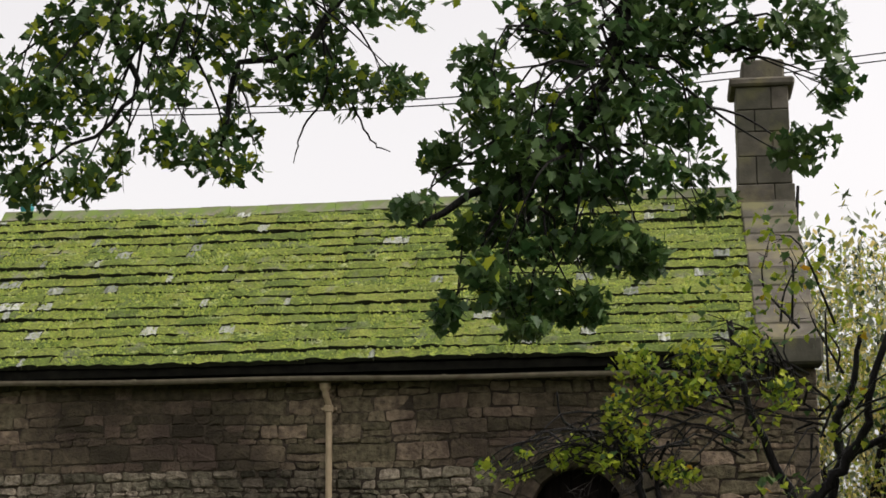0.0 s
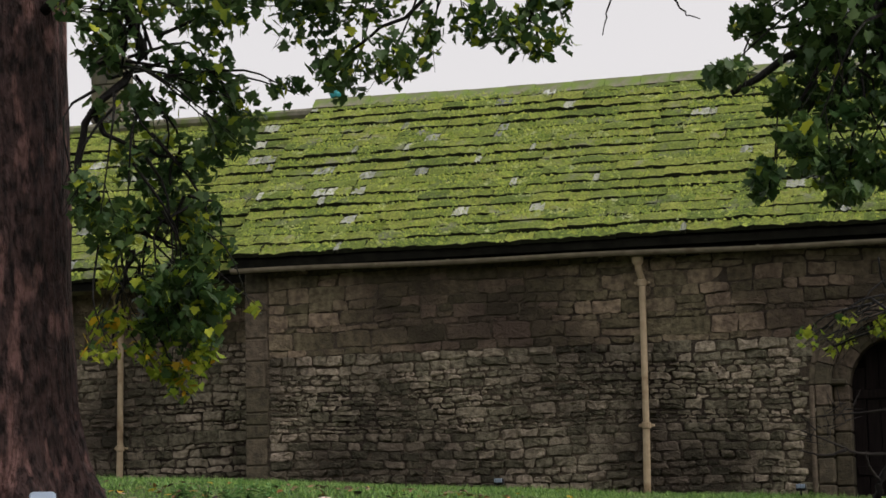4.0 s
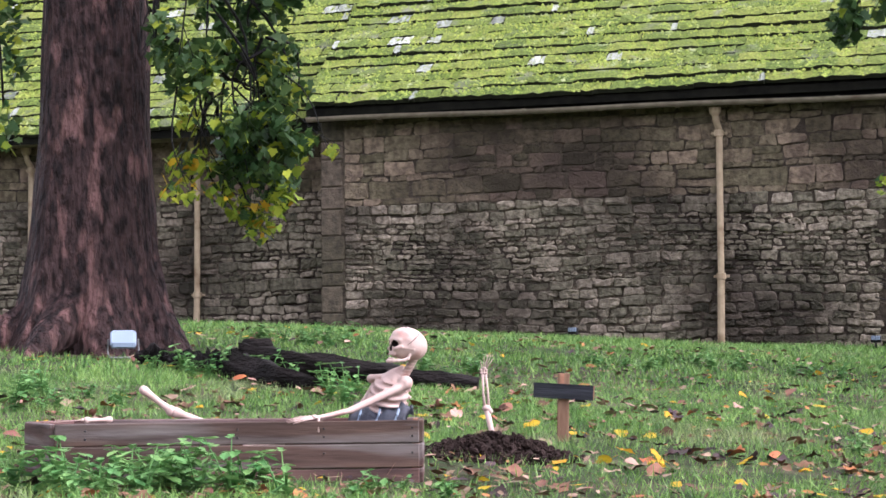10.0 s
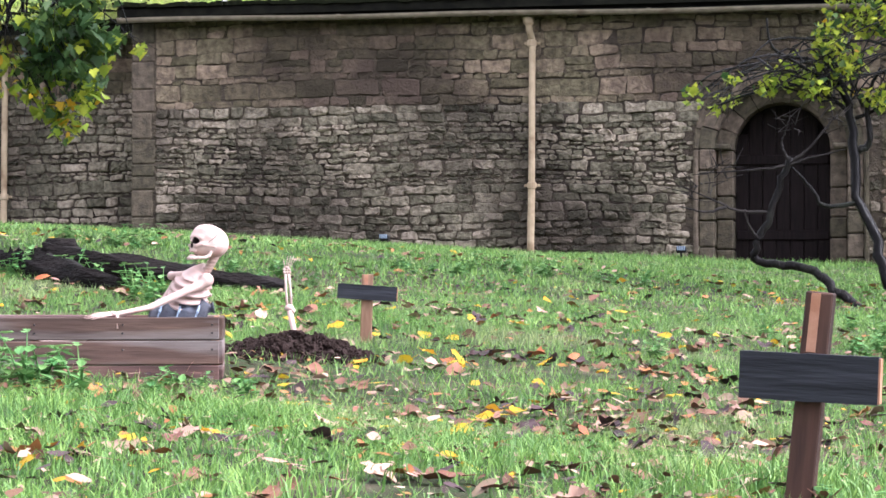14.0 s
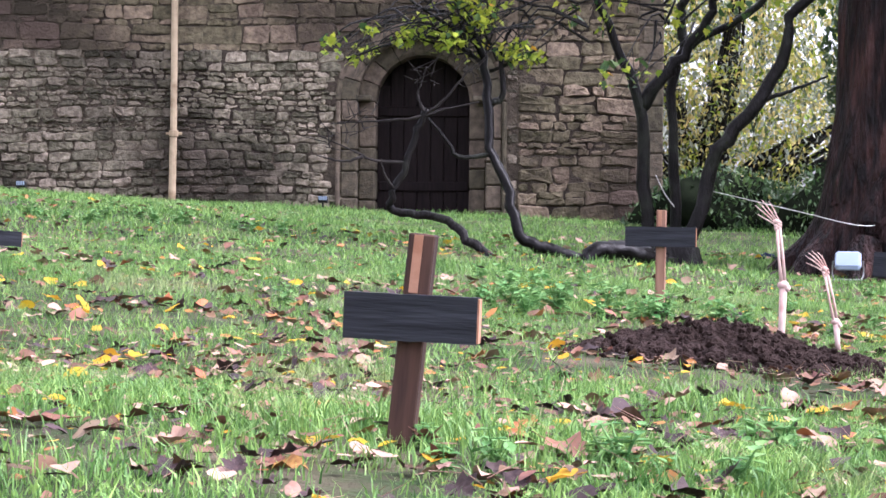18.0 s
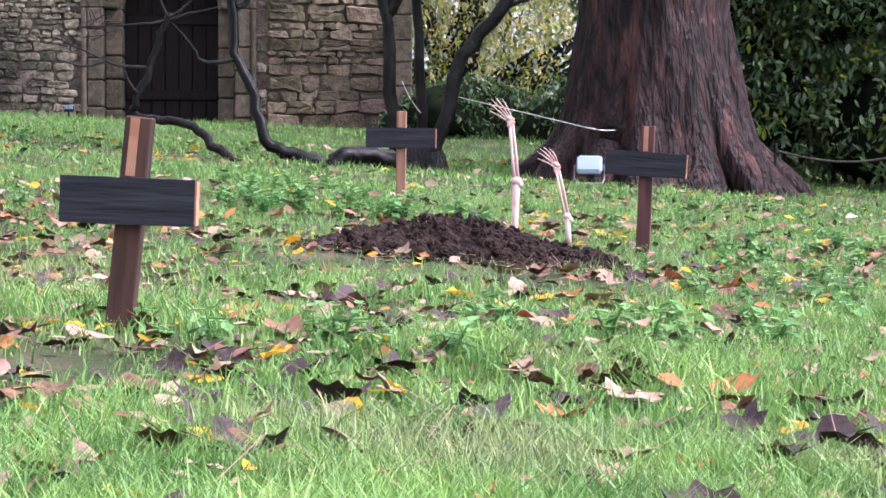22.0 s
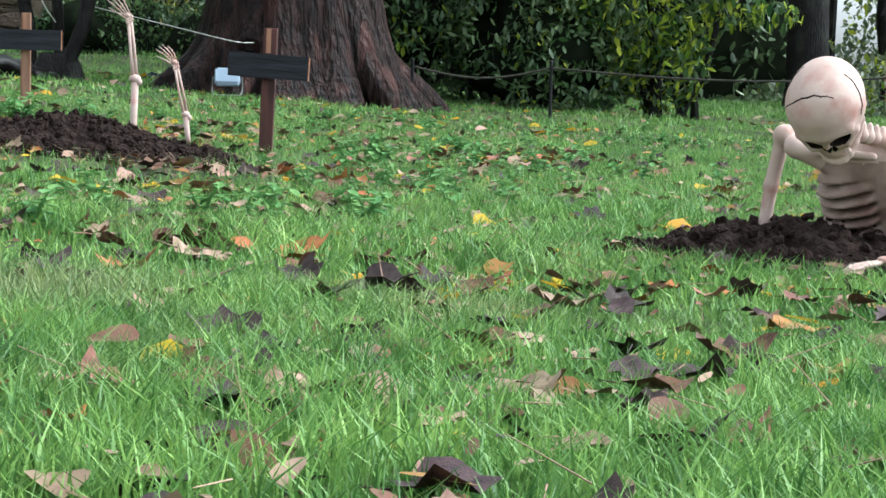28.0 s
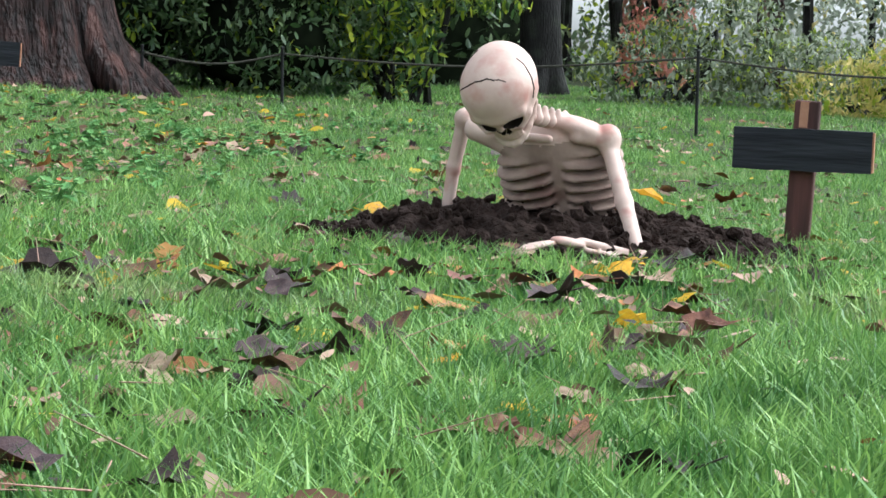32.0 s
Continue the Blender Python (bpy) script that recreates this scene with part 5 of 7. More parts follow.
# skulls and bones
class Clay:
    """A body modelled on a grid of signed distances: blobs and rods melt together, hollows are cut out, and its skin becomes a mesh."""

    def __init__(self, lo, hi, step):
        self.lo, self.step = np.array(lo, float), step
        n = [int((b - a) / step) + 2 for a, b in zip(lo, hi)]
        self.p = np.stack(np.meshgrid(*[self.lo[i] + step * np.arange(n[i]) for i in range(3)], indexing="ij"), -1).astype(np.float32)
        self.d = np.full(n, 9.0, np.float32)

    def near(self, lo, hi, soft):
        """The part of the grid round a box."""
        n = self.d.shape
        a = [max(int((v - soft * 2 - self.lo[i]) / self.step) - 1, 0) for i, v in enumerate(lo)]
        b = [min(int((v + soft * 2 - self.lo[i]) / self.step) + 3, n[i]) for i, v in enumerate(hi)]
        return tuple(slice(p, max(q, p + 1)) for p, q in zip(a, b))

    def put(self, e, soft, cut=False, w=(slice(None),) * 3):
        d = self.d[w]
        if cut:
            h = np.clip(0.5 - 0.5 * (d + e) / soft, 0, 1)
            self.d[w] = d * (1 - h) - e * h + soft * h * (1 - h)
        else:
            h = np.clip(0.5 + 0.5 * (d - e) / soft, 0, 1)
            self.d[w] = d * (1 - h) + e * h - soft * h * (1 - h)

    def blob(self, at, radii, soft=0.05, cut=False, turn=None):
        big = max(radii) if turn is not None else 0
        w = self.near([v - max(r, big) for v, r in zip(at, radii)], [v + max(r, big) for v, r in zip(at, radii)], soft)
        q = self.p[w] - np.array(at, np.float32)
        if turn is not None:
            q = q @ np.array(turn.to_3x3(), np.float32)
        r = np.array(radii, np.float32)
        k = np.linalg.norm(q / r, axis=-1)
        g = np.linalg.norm(q / (r * r), axis=-1)
        self.put(k * (k - 1) / np.maximum(g, 1e-4), soft, cut, w)

    def rod(self, a, b, r0, r1=None, soft=0.03, cut=False):
        r1 = r0 if r1 is None else r1
        big = max(r0, r1)
        w = self.near([min(u, v) - big for u, v in zip(a, b)], [max(u, v) + big for u, v in zip(a, b)], soft)
        a, b = np.array(a, np.float32), np.array(b, np.float32)
        ab = b - a
        q = self.p[w] - a
        t = np.clip((q @ ab) / (ab @ ab), 0, 1)
        self.put(np.linalg.norm(q - t[..., None] * ab, axis=-1) - (r0 + (r1 - r0) * t), soft, cut, w)

    def skin(self):
        """Vertices and quads of the zero surface."""
        d, n = self.d, np.array(self.d.shape)
        c = n - 1

        def corner(o, g=d):
            return g[o[0]:o[0] + c[0], o[1]:o[1] + c[1], o[2]:o[2] + c[2]]

        cnt, acc = np.zeros(c, np.int32), np.zeros((*c, 3), np.float32)
        for ax in range(3):
            for u in (0, 1):
                for v in (0, 1):
                    o = [0, 0, 0]
                    o[(ax + 1) % 3], o[(ax + 2) % 3] = u, v
                    o2 = list(o)
                    o2[ax] = 1
                    da, db = corner(o), corner(o2)
                    m = (da < 0) != (db < 0)
                    t = np.where(m, da / np.where(m, da - db, 1), 0)
                    cnt += m
                    for k in range(3):
                        acc[..., k] += np.where(m, t if k == ax else o[k], 0)
        live = cnt > 0
        ids = np.full(c, -1, np.int64)
        ids[live] = np.arange(live.sum())
        verts = self.lo + (np.argwhere(live) + acc[live] / cnt[live][:, None]) * self.step
        quads = []
        for ax in range(3):
            u, v = (ax + 1) % 3, (ax + 2) % 3
            lo, hi = [slice(None)] * 3, [slice(None)] * 3
            lo[ax], hi[ax] = slice(0, n[ax] - 1), slice(1, n[ax])
            sa, sb = d[tuple(lo)] < 0, d[tuple(hi)] < 0
            e = np.argwhere(sa != sb)
            e = e[(e[:, u] > 0) & (e[:, v] > 0) & (e[:, u] < c[u]) & (e[:, v] < c[v])]
            out = sa[tuple(e.T)]
            q = []
            for du, dv in ((1, 1), (0, 1), (0, 0), (1, 0)):
                f = e.copy()
                f[:, u] -= du
                f[:, v] -= dv
                q.append(ids[tuple(f.T)])
            q = np.stack(q, 1)
            q[~out] = q[~out][:, ::-1]
            quads.append(q)
        return verts, np.concatenate(quads)


def pour(bm, verts, quads, m=None, mats=None):
    """Adds a skin to a bmesh; mats gives each quad its material."""
    mm = np.array(m or Matrix.Identity(4))
    vs = [bm.verts.new(v) for v in (verts @ mm[:3, :3].T + mm[:3, 3]).tolist()]
    for i, q in enumerate(quads.tolist()):
        f = bm.faces.new([vs[k] for k in q])
        f.smooth = True
        if mats is not None:
            f.material_index = int(mats[i])


def skull(bm, m, size=0.078, drop=0.0):
    """A moulded skull that faces -y in its own frame, with painted-in cracks; sockets and cracks take material 1."""
    c = Clay((-1.2, -1.45, -1.3 - drop), (1.2, 1.45, 1.25), 0.031)
    c.blob((0, 0.16, 0.12), (0.97, 1.14, 0.97), 0.05)
    c.blob((0, -0.28, 0.18), (0.86, 0.84, 0.82), 0.3)
    c.blob((0, -0.1, 0.5), (0.84, 0.86, 0.52), 0.25)
    c.blob((0, -0.56, -0.34), (0.58, 0.48, 0.5), 0.25)
    for sx in (-1, 1):
        c.blob((1.24 * sx, -0.66, -0.02), (0.4, 0.42, 0.36), 0.2, True)
        c.rod((0.1 * sx, -1.04, 0.12), (0.62 * sx, -0.84, 0.1), 0.13, 0.11, 0.14)
        c.rod((0.44 * sx, -0.9, -0.4), (0.68 * sx, -0.66, -0.26), 0.12, 0.1, 0.12)
        c.rod((0.68 * sx, -0.66, -0.26), (0.88 * sx, 0.08, -0.2), 0.08, 0.07, 0.05)
    c.rod((0, -1.0, 0.0), (0, -1.1, -0.22), 0.09, 0.08, 0.1)
    for k in range(-4, 5):
        a = k * 0.18
        c.rod((math.sin(a) * 0.5, -0.44 - math.cos(a) * 0.5, -0.56), (math.sin(a) * 0.49, -0.46 - math.cos(a) * 0.5, -0.77), 0.07, 0.06, 0.03)
    jaw = curve_pts([(-0.66, 0.0, -0.35), (-0.64, -0.06, -0.7 - drop), (-0.36, -0.74, -0.98 - drop), (0, -0.96, -1.06 - drop), (0.36, -0.74, -0.98 - drop), (0.64, -0.06, -0.7 - drop), (0.66, 0.0, -0.35)], 15)
    for p, q in zip(jaw, jaw[1:]):
        c.rod(p, q, 0.1, 0.1, 0.05)
    for k in range(-4, 5):
        a = k * 0.18
        c.rod((math.sin(a) * 0.46, -0.44 - math.cos(a) * 0.47, -0.98 - drop), (math.sin(a) * 0.47, -0.44 - math.cos(a) * 0.48, -0.85 - drop), 0.06, 0.055, 0.03)
    for sx in (-1, 1):
        c.blob((0.35 * sx, -0.98, -0.13), (0.25, 0.6, 0.2), 0.04, True, Matrix.Rotation(0.16 * sx, 4, "Y"))
        c.blob((0.08 * sx, -1.1, -0.42), (0.11, 0.4, 0.19), 0.03, True)
    verts, quads = c.skin()
    mid = verts[quads].mean(1)
    mats = np.zeros(len(quads), int)
    for sx in (-1, 1):
        mats[(((mid - (0.35 * sx, -0.98, -0.13)) / (0.25, 0.6, 0.2)) ** 2).sum(1) < 1.08] = 1
        mats[(((mid - (0.08 * sx, -1.1, -0.42)) / (0.11, 0.4, 0.19)) ** 2).sum(1) < 1.05] = 1
    mm = m @ Matrix.Scale(size, 4)
    pour(bm, verts, quads, mm, mats)
    # cracks moulded across the crown
    wv = verts - (0, 0.1, 0.1)
    wv /= np.linalg.norm(wv, axis=1)[:, None]
    for line in ([(-68, 24), (-50, 45), (-24, 58), (0, 61), (24, 57), (40, 47)], [(104, 46), (86, 26), (74, 8), (62, -8)], [(-150, 50), (-105, 44), (-85, 20), (-74, 2)]):
        ks = curve_pts([(a, e, 0) for a, e in line], 26)
        pts = []
        for i, q in enumerate(ks):
            a, e = radians(q.x), radians(q.y + 1.0 * math.sin(i * 0.9) + 0.6 * math.sin(i * 2.9))
            p = np.array((math.sin(a) * math.cos(e), -math.cos(a) * math.cos(e), math.sin(e)))
            far = np.linalg.norm(verts[np.argmax(wv @ p)] - (0, 0.1, 0.1))
            pts.append(mm @ Vector(p * far + (0, 0.1, 0.1)))
        old = set(bm.faces)
        tube(pts, [size * (0.012 + 0.012 * math.sin(math.pi * i / 25) + 0.004 * math.sin(i * 2.1)) for i in range(26)], 6, bm)
        for f in bm.faces:
            if f not in old:
                f.material_index = 1
    return bm


def rib_cage(c, a, b, side, wide, deep, pitch=0.026, groove=0.007, soft=0.012):
    """Moulds a chest from a (neck end) to b (waist) into clay c: ridged ribs that sweep round to a breastbone."""
    a, b, s = Vector(a), Vector(b), Vector(side).normalized()
    ax = (b - a).normalized()
    s = (s - ax * s.dot(ax)).normalized()
    f = ax.cross(s).normalized()
    q = c.p - np.array(a, np.float32)
    t = (q @ np.array(ax, np.float32)) / (b - a).length
    u, v = q @ np.array(s, np.float32), q @ np.array(f, np.float32)
    tc = np.clip(t, 0, 1)
    w = wide * (0.5 + 0.5 * np.clip(tc / 0.2, 0, 1) ** 0.6) * (1 - 0.22 * np.clip((tc - 0.6) / 0.4, 0, 1))
    dp = deep * (0.55 + 0.45 * np.clip(tc / 0.3, 0, 1) ** 0.8) * (1 - 0.2 * np.clip((tc - 0.6) / 0.4, 0, 1))
    r = np.sqrt((u / w) ** 2 + (v / dp) ** 2) + 1e-4
    over = np.abs(t - tc) * (b - a).length
    d = np.hypot(np.maximum((r - 1) * np.minimum(w, dp), 0), over) + np.minimum((r - 1) * np.minimum(w, dp), 0)
    ph = (t * (b - a).length - 0.22 * np.abs(u) + 0.16 * v) / pitch
    cut = np.clip(np.cos(ph * 2 * np.pi) * 1.5 - 0.3, -1, 1)
    at_bone = np.exp(-(u / (0.16 * wide)) ** 4)
    d = d + groove * cut * (1 - at_bone) * np.clip((t - 0.12) * 9, 0, 1) * np.clip((1.1 - t) * 6, 0, 1)
    c.put(d.astype(np.float32), soft)
    # skin of the chest that takes the darker, shaded colour
    c.chest_shade = np.where((t > 0.03) & (np.abs(r - 1) < 0.2), 1.0, 0.0)


def bone(bm, a, b, r, knob=1.6):
    a, b = Vector(a), Vector(b)
    tube([a.lerp(b, t) for t in (0, 0.06, 0.16, 0.5, 0.84, 0.94, 1)], [r * knob * 0.8, r * knob, r * 1.05, r * 0.85, r * 1.05, r * knob, r * knob * 0.8], 9, bm)
    ball(r * knob, a, (1, 1, 1), bm, 8, 6), ball(r * knob, b, (1, 1, 1), bm, 8, 6)
    return bm


def bony_palm(bm, wrist, tip, side, size, curl=0.3):
    """Five thin jointed fingers from a wrist towards a tip, spread along side."""
    w, t, s = Vector(wrist), Vector(tip), Vector(side)
    d = t - w
    nrm = d.cross(s).normalized()
    ball(size * 0.13, w + d * 0.1, (1.2, 1, 1), bm, 8, 6)
    for k in range(5):
        f = (k - 2) / 2
        ln = (0.7, 0.95, 1.0, 0.96, 0.78)[k]
        p0 = w + s * f * size * 0.12
        p1 = w + d * 0.45 * ln + s * f * size * 0.26
        p2 = w + d * 0.74 * ln + s * f * size * 0.36 + nrm * curl * size * 0.12
        p3 = w + d * 1.0 * ln + s * f * size * 0.42 + nrm * curl * size * 0.34
        tube([p0, p1, p2, p3], [size * 0.035, size * 0.032, size * 0.028, size * 0.014], 6, bm)
        for q in (p1, p2):
            ball(size * 0.045, q, (1, 1, 1), bm, 6, 5)
    return bm


def shaded_quads(c, verts, quads):
    """Material 2, with the chest's shade in its colour, for the quads of the chest."""
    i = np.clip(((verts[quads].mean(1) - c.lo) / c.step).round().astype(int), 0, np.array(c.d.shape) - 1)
    return np.where(c.chest_shade[tuple(i.T)] > 0.5, 2, 0)


# darker, browner bone that puts the overhung chest's shade into its colour
shaded_bone = material("shaded_bone_plastic", (0.34, 0.245, 0.205), 0.65, (0.2, 0.14, 0.115), 12, stain=(0.15, 0.085, 0.07), stain_scale=11, stain_at=0.6, bump=0.5, bump_scale=30, bump_dist=0.006)
dark_socket = material("dark_socket", (0.02, 0.013, 0.011), 0.9, (0.012, 0.008, 0.007), 20)
# skeleton rising from the mound on its arms
bm = bmesh.new()
skull(bm, Matrix.Translation((-0.139, -0.33, -0.539)) @ Matrix.Rotation(radians(-3), 4, "Z") @ Matrix.Rotation(radians(53), 4, "X") @ Matrix.Rotation(radians(-17), 4, "Y"), 0.081)
clay = Clay((-0.32, -0.42, -0.93), (0.24, 0.32, -0.56), 0.0042)
rib_cage(clay, (-0.035, -0.085, -0.62), (0.035, 0.1, -0.92), (1, -0.05, 0.05), 0.122, 0.088, 0.027, 0.015)
clay.blob((0.022, -0.1, -0.622), (0.062, 0.045, 0.026), 0.01, turn=Matrix.Rotation(radians(16), 4, "Y"))
clay.rod((-0.04, -0.15, -0.645), (-0.19, -0.05, -0.635), 0.009, 0.011, 0.01)
clay.rod((0.02, -0.13, -0.64), (0.066, -0.11, -0.645), 0.014, 0.018, 0.008)
clay.rod((0.05, -0.07, -0.64), (0.07, 0.06, -0.70), 0.03, 0.02, 0.02)
clay.blob((0.088, -0.1, -0.644), (0.031, 0.031, 0.034), 0.006)
clay.rod((0.09, -0.1, -0.655), (0.125, -0.2, -0.775), 0.0185, 0.018, 0.012)
clay.rod((0.125, -0.2, -0.775), (0.16, -0.3, -0.89), 0.018, 0.014, 0.012)
clay.blob((0.165, -0.31, -0.885), (0.02, 0.018, 0.017), 0.008)
clay.rod((0.165, -0.315, -0.885), (0.035, -0.37, -0.847), 0.011, 0.008, 0.006)
clay.rod((0.16, -0.325, -0.893), (0.045, -0.38, -0.865), 0.007, 0.006, 0.004)
clay.blob((0.005, -0.38, -0.849), (0.036, 0.022, 0.0105), 0.01, turn=Matrix.Rotation(radians(10), 4, "Y"))
clay.rod((-0.11, -0.04, -0.665), (-0.2, -0.04, -0.635), 0.032, 0.022, 0.02)
clay.blob((-0.206, -0.035, -0.63), (0.026, 0.026, 0.026), 0.005)
clay.blob((-0.231, 0.0, -0.606), (0.026, 0.026, 0.024), 0.008)
clay.rod((-0.235, 0.005, -0.615), (-0.258, 0.02, -0.72), 0.018, 0.0155, 0.01)
clay.rod((-0.258, 0.02, -0.72), (-0.282, 0.035, -0.9), 0.0155, 0.014, 0.01)
for k in range(7):
    t = k / 6
    q = Vector((-0.1, -0.26, -0.59)).lerp(Vector((-0.015, -0.09, -0.612)), t)
    clay.blob(q, (0.02, 0.012, 0.018), 0.006)
    clay.blob(q + Vector((0.008, 0.0, 0.019)), (0.007, 0.008, 0.012), 0.006)
verts, quads = clay.skin()
pour(bm, verts, quads, None, shaded_quads(clay, verts, quads))
for k in range(5):
    f = (k - 2) / 2
    p0 = Vector((-0.02, -0.38 + 0.012 * f, -0.85))
    p1 = Vector((-0.05 + 0.004 * abs(f), -0.39 + 0.024 * f, -0.854))
    p2 = Vector((-0.085 + 0.008 * abs(f), -0.403 + 0.036 * f, -0.862 + 0.003 * f))
    p3 = Vector((-0.112 + 0.016 * abs(f), -0.41 + 0.044 * f, -0.874))
    tube([p0, p1, p2, p3], [0.0052, 0.0048, 0.0042, 0.002], 7, bm)
    for q in (p1, p2):
        ball(0.0062, q, (1, 1, 0.9), bm, 7, 6)
bony_palm(bm, (-0.5, -0.03, -0.868), (-0.64, -0.06, -0.888), (0.0, 0.5, 0), 0.09, 0.0)
thing("skeleton_figure", bm, [M["bone"], dark_socket, shaded_bone], facing(3.48, 2.94, 43.3), "life-size plastic skeleton propped on its arms above dug earth", "skeleton prop", "skeleton props", smooth=True)

# skeleton sitting up in the coffin
bm = bmesh.new()
skull(bm, Matrix.Translation((0.062, -0.10, -0.168)) @ Matrix.Rotation(radians(-64), 4, "Z") @ Matrix.Rotation(radians(-16), 4, "X"), 0.0615, 0.16)
clay = Clay((-0.3, -0.36, -0.52), (0.16, 0.16, -0.2), 0.0045)
rib_cage(clay, (0.035, -0.03, -0.27), (-0.06, 0.0, -0.48), (0.25, 1, 0.0), 0.09, 0.066, 0.03, 0.010)
clay.rod((-0.075, -0.01, -0.285), (0.05, -0.06, -0.275), 0.011, 0.011, 0.01)
clay.rod((-0.075, 0.0, -0.29), (-0.02, 0.1, -0.3), 0.016, 0.018, 0.01)
clay.blob((0.056, -0.095, -0.306), (0.028, 0.026, 0.028), 0.008)
clay.rod((0.05, -0.1, -0.315), (-0.147, -0.19, -0.405), 0.0165, 0.0125, 0.008)
clay.rod((-0.147, -0.19, -0.405), (-0.265, -0.295, -0.428), 0.0105, 0.008, 0.006)
clay.rod((-0.155, -0.175, -0.41), (-0.26, -0.282, -0.436), 0.0075, 0.006, 0.003)
for k in range(6):
    q = Vector((0.085, -0.085, -0.222)).lerp(Vector((0.05, -0.05, -0.285)), k / 5)
    clay.blob(q, (0.02, 0.02, 0.008), 0.006)
verts, quads = clay.skin()
pour(bm, verts, quads)
bony_palm(bm, (-0.268, -0.305, -0.425), (-0.38, -0.355, -0.437), (0.1, -0.4, -0.35), 0.07, -0.2)
tube([(-0.262, -0.33, -0.428), (-0.262, -0.34, -0.48)], [0.006, 0.004], 6, bm)
bone(bm, (-0.05, 0.1, -0.295), (-0.14, 0.12, -0.43), 0.012)
bone(bm, (-0.12, 0.02, -0.47), (-0.55, 0.1, -0.55), 0.016)
bone(bm, (-0.966, 0.24, -0.327), (-0.86, 0.25, -0.41), 0.014, 1.3)
bone(bm, (-0.86, 0.25, -0.41), (-0.55, 0.27, -0.52), 0.014)
thing("skeleton_figure", bm, [M["bone"], dark_socket, shaded_bone], facing(-0.19, 7.6, -1.4), "plastic skeleton sitting up in a plank coffin, mouth open", "skeleton prop", "skeleton props", smooth=True)
# folded striped cloth on its hips
bm = bmesh.new()
grid = []
for i in range(25):
    u = i / 24
    grid.append([bm.verts.new(q + Vector((0, 0, 0.012 * math.sin(u * 19 + j)))) for j, q in enumerate(curve_pts([(-0.17 + 0.22 * u, -0.115, -0.5), (-0.15 + 0.22 * u, -0.105, -0.41), (-0.14 + 0.22 * u, -0.02, -0.385), (-0.13 + 0.22 * u, 0.08, -0.44)], 10))])
for p, q in zip(grid, grid[1:]):
    for j in range(9):
        bm.faces.new((p[j], q[j], q[j + 1], p[j + 1]))
bmesh.ops.solidify(bm, geom=bm.faces[:], thickness=0.006)
cl = thing("striped_cloth", bm, M["cloth"], facing(-0.19, 7.6, -1.4), "crumpled dark striped cloth tucked round the skeleton", "cloth", smooth=True)
for i in (0, 2, 4):
    c = curve_pts([(-0.133 + 0.035 * i, -0.122, -0.47), (-0.113 + 0.035 * i, -0.112, -0.415), (-0.103 + 0.035 * i, -0.04, -0.385)], 6)
    part("stripe", tube(c, 0.005, 5), M["white_plastic"], cl, "pale stripe")


def skeleton_arm(frame_m, base, elbow, wrist, tip, side, label, size=0.09, thin=1.0, curl=0.4):
    bm = bmesh.new()
    b, e, w = Vector(base), Vector(elbow), Vector(wrist)
    tube([b + (b - e) * 0.4, b, e], [0.015 * thin, 0.014 * thin, 0.016 * thin], 9, bm)
    ball(0.023 * thin, e, (1.1, 0.9, 0.85), bm, 10, 8)
    ball(0.016 * thin, e + Vector((0.014, 0, -0.012)), (1, 1, 1), bm, 8, 6)
    s = Vector(side).normalized()
    tube([e + s * 0.008, e.lerp(w, 0.5) + s * 0.011, w + s * 0.007], [0.009 * thin, 0.006 * thin, 0.008 * thin], 8, bm)
    tube([e - s * 0.008, e.lerp(w, 0.5) - s * 0.009, w - s * 0.006], [0.009 * thin, 0.006 * thin, 0.007 * thin], 8, bm)
    for k in range(6):
        ball(0.009 * thin, w + s * (k % 3 - 1) * 0.011 + (w - e).normalized() * (0.006 + 0.012 * (k // 3)), (1, 1, 1), bm, 6, 5)
    bony_palm(bm, w + (w - e).normalized() * 0.02, tip, side, size, curl)
    return thing("grave_ornament", bm, M["bone"], frame_m, label, "skeleton prop", "skeleton arms", smooth=True)


f2 = facing(3.31, 7.1, 25.0)
skeleton_arm(f2, (0.156, 0.29, -0.70), (0.161, 0.29, -0.521), (0.139, 0.29, -0.295), (0.06, 0.28, -0.185), (0.75, 0.3, 0.6), "plastic skeleton arm standing upright out of dug earth", 0.085, 1.0, 0.5)
skeleton_arm(f2, (0.374, 0.19, -0.74), (0.366, 0.19, -0.66), (0.328, 0.19, -0.478), (0.27, 0.17, -0.385), (0.7, 0.4, 0.5), "thinner plastic skeleton arm with a bent wrist in dug earth", 0.085, 0.75, 1.1)
skeleton_arm(facing(0.23, 8.4, 1.6), (-0.01, 0.1, -0.56), (-0.037, 0.1, -0.424), (-0.047, 0.1, -0.28), (-0.03, 0.09, -0.2), (1, 0.1, 0), "small plastic skeleton arm reaching up from dug earth", 0.06, 0.8, 0.1)
bm = bmesh.new()
bony_palm(bm, (-1.2, -0.1, -0.425), (-1.34, -0.16, -0.437), (0.05, 0.4, 0), 0.05, -0.2)
bone(bm, (-1.2, -0.1, -0.428), (-1.13, -0.03, -0.428), 0.008)
thing("loose_bones", bm, M["bone"], facing(-0.075, 7.3, 0.0), "pale plastic finger bones lying on the coffin edge", "bones", smooth=True)


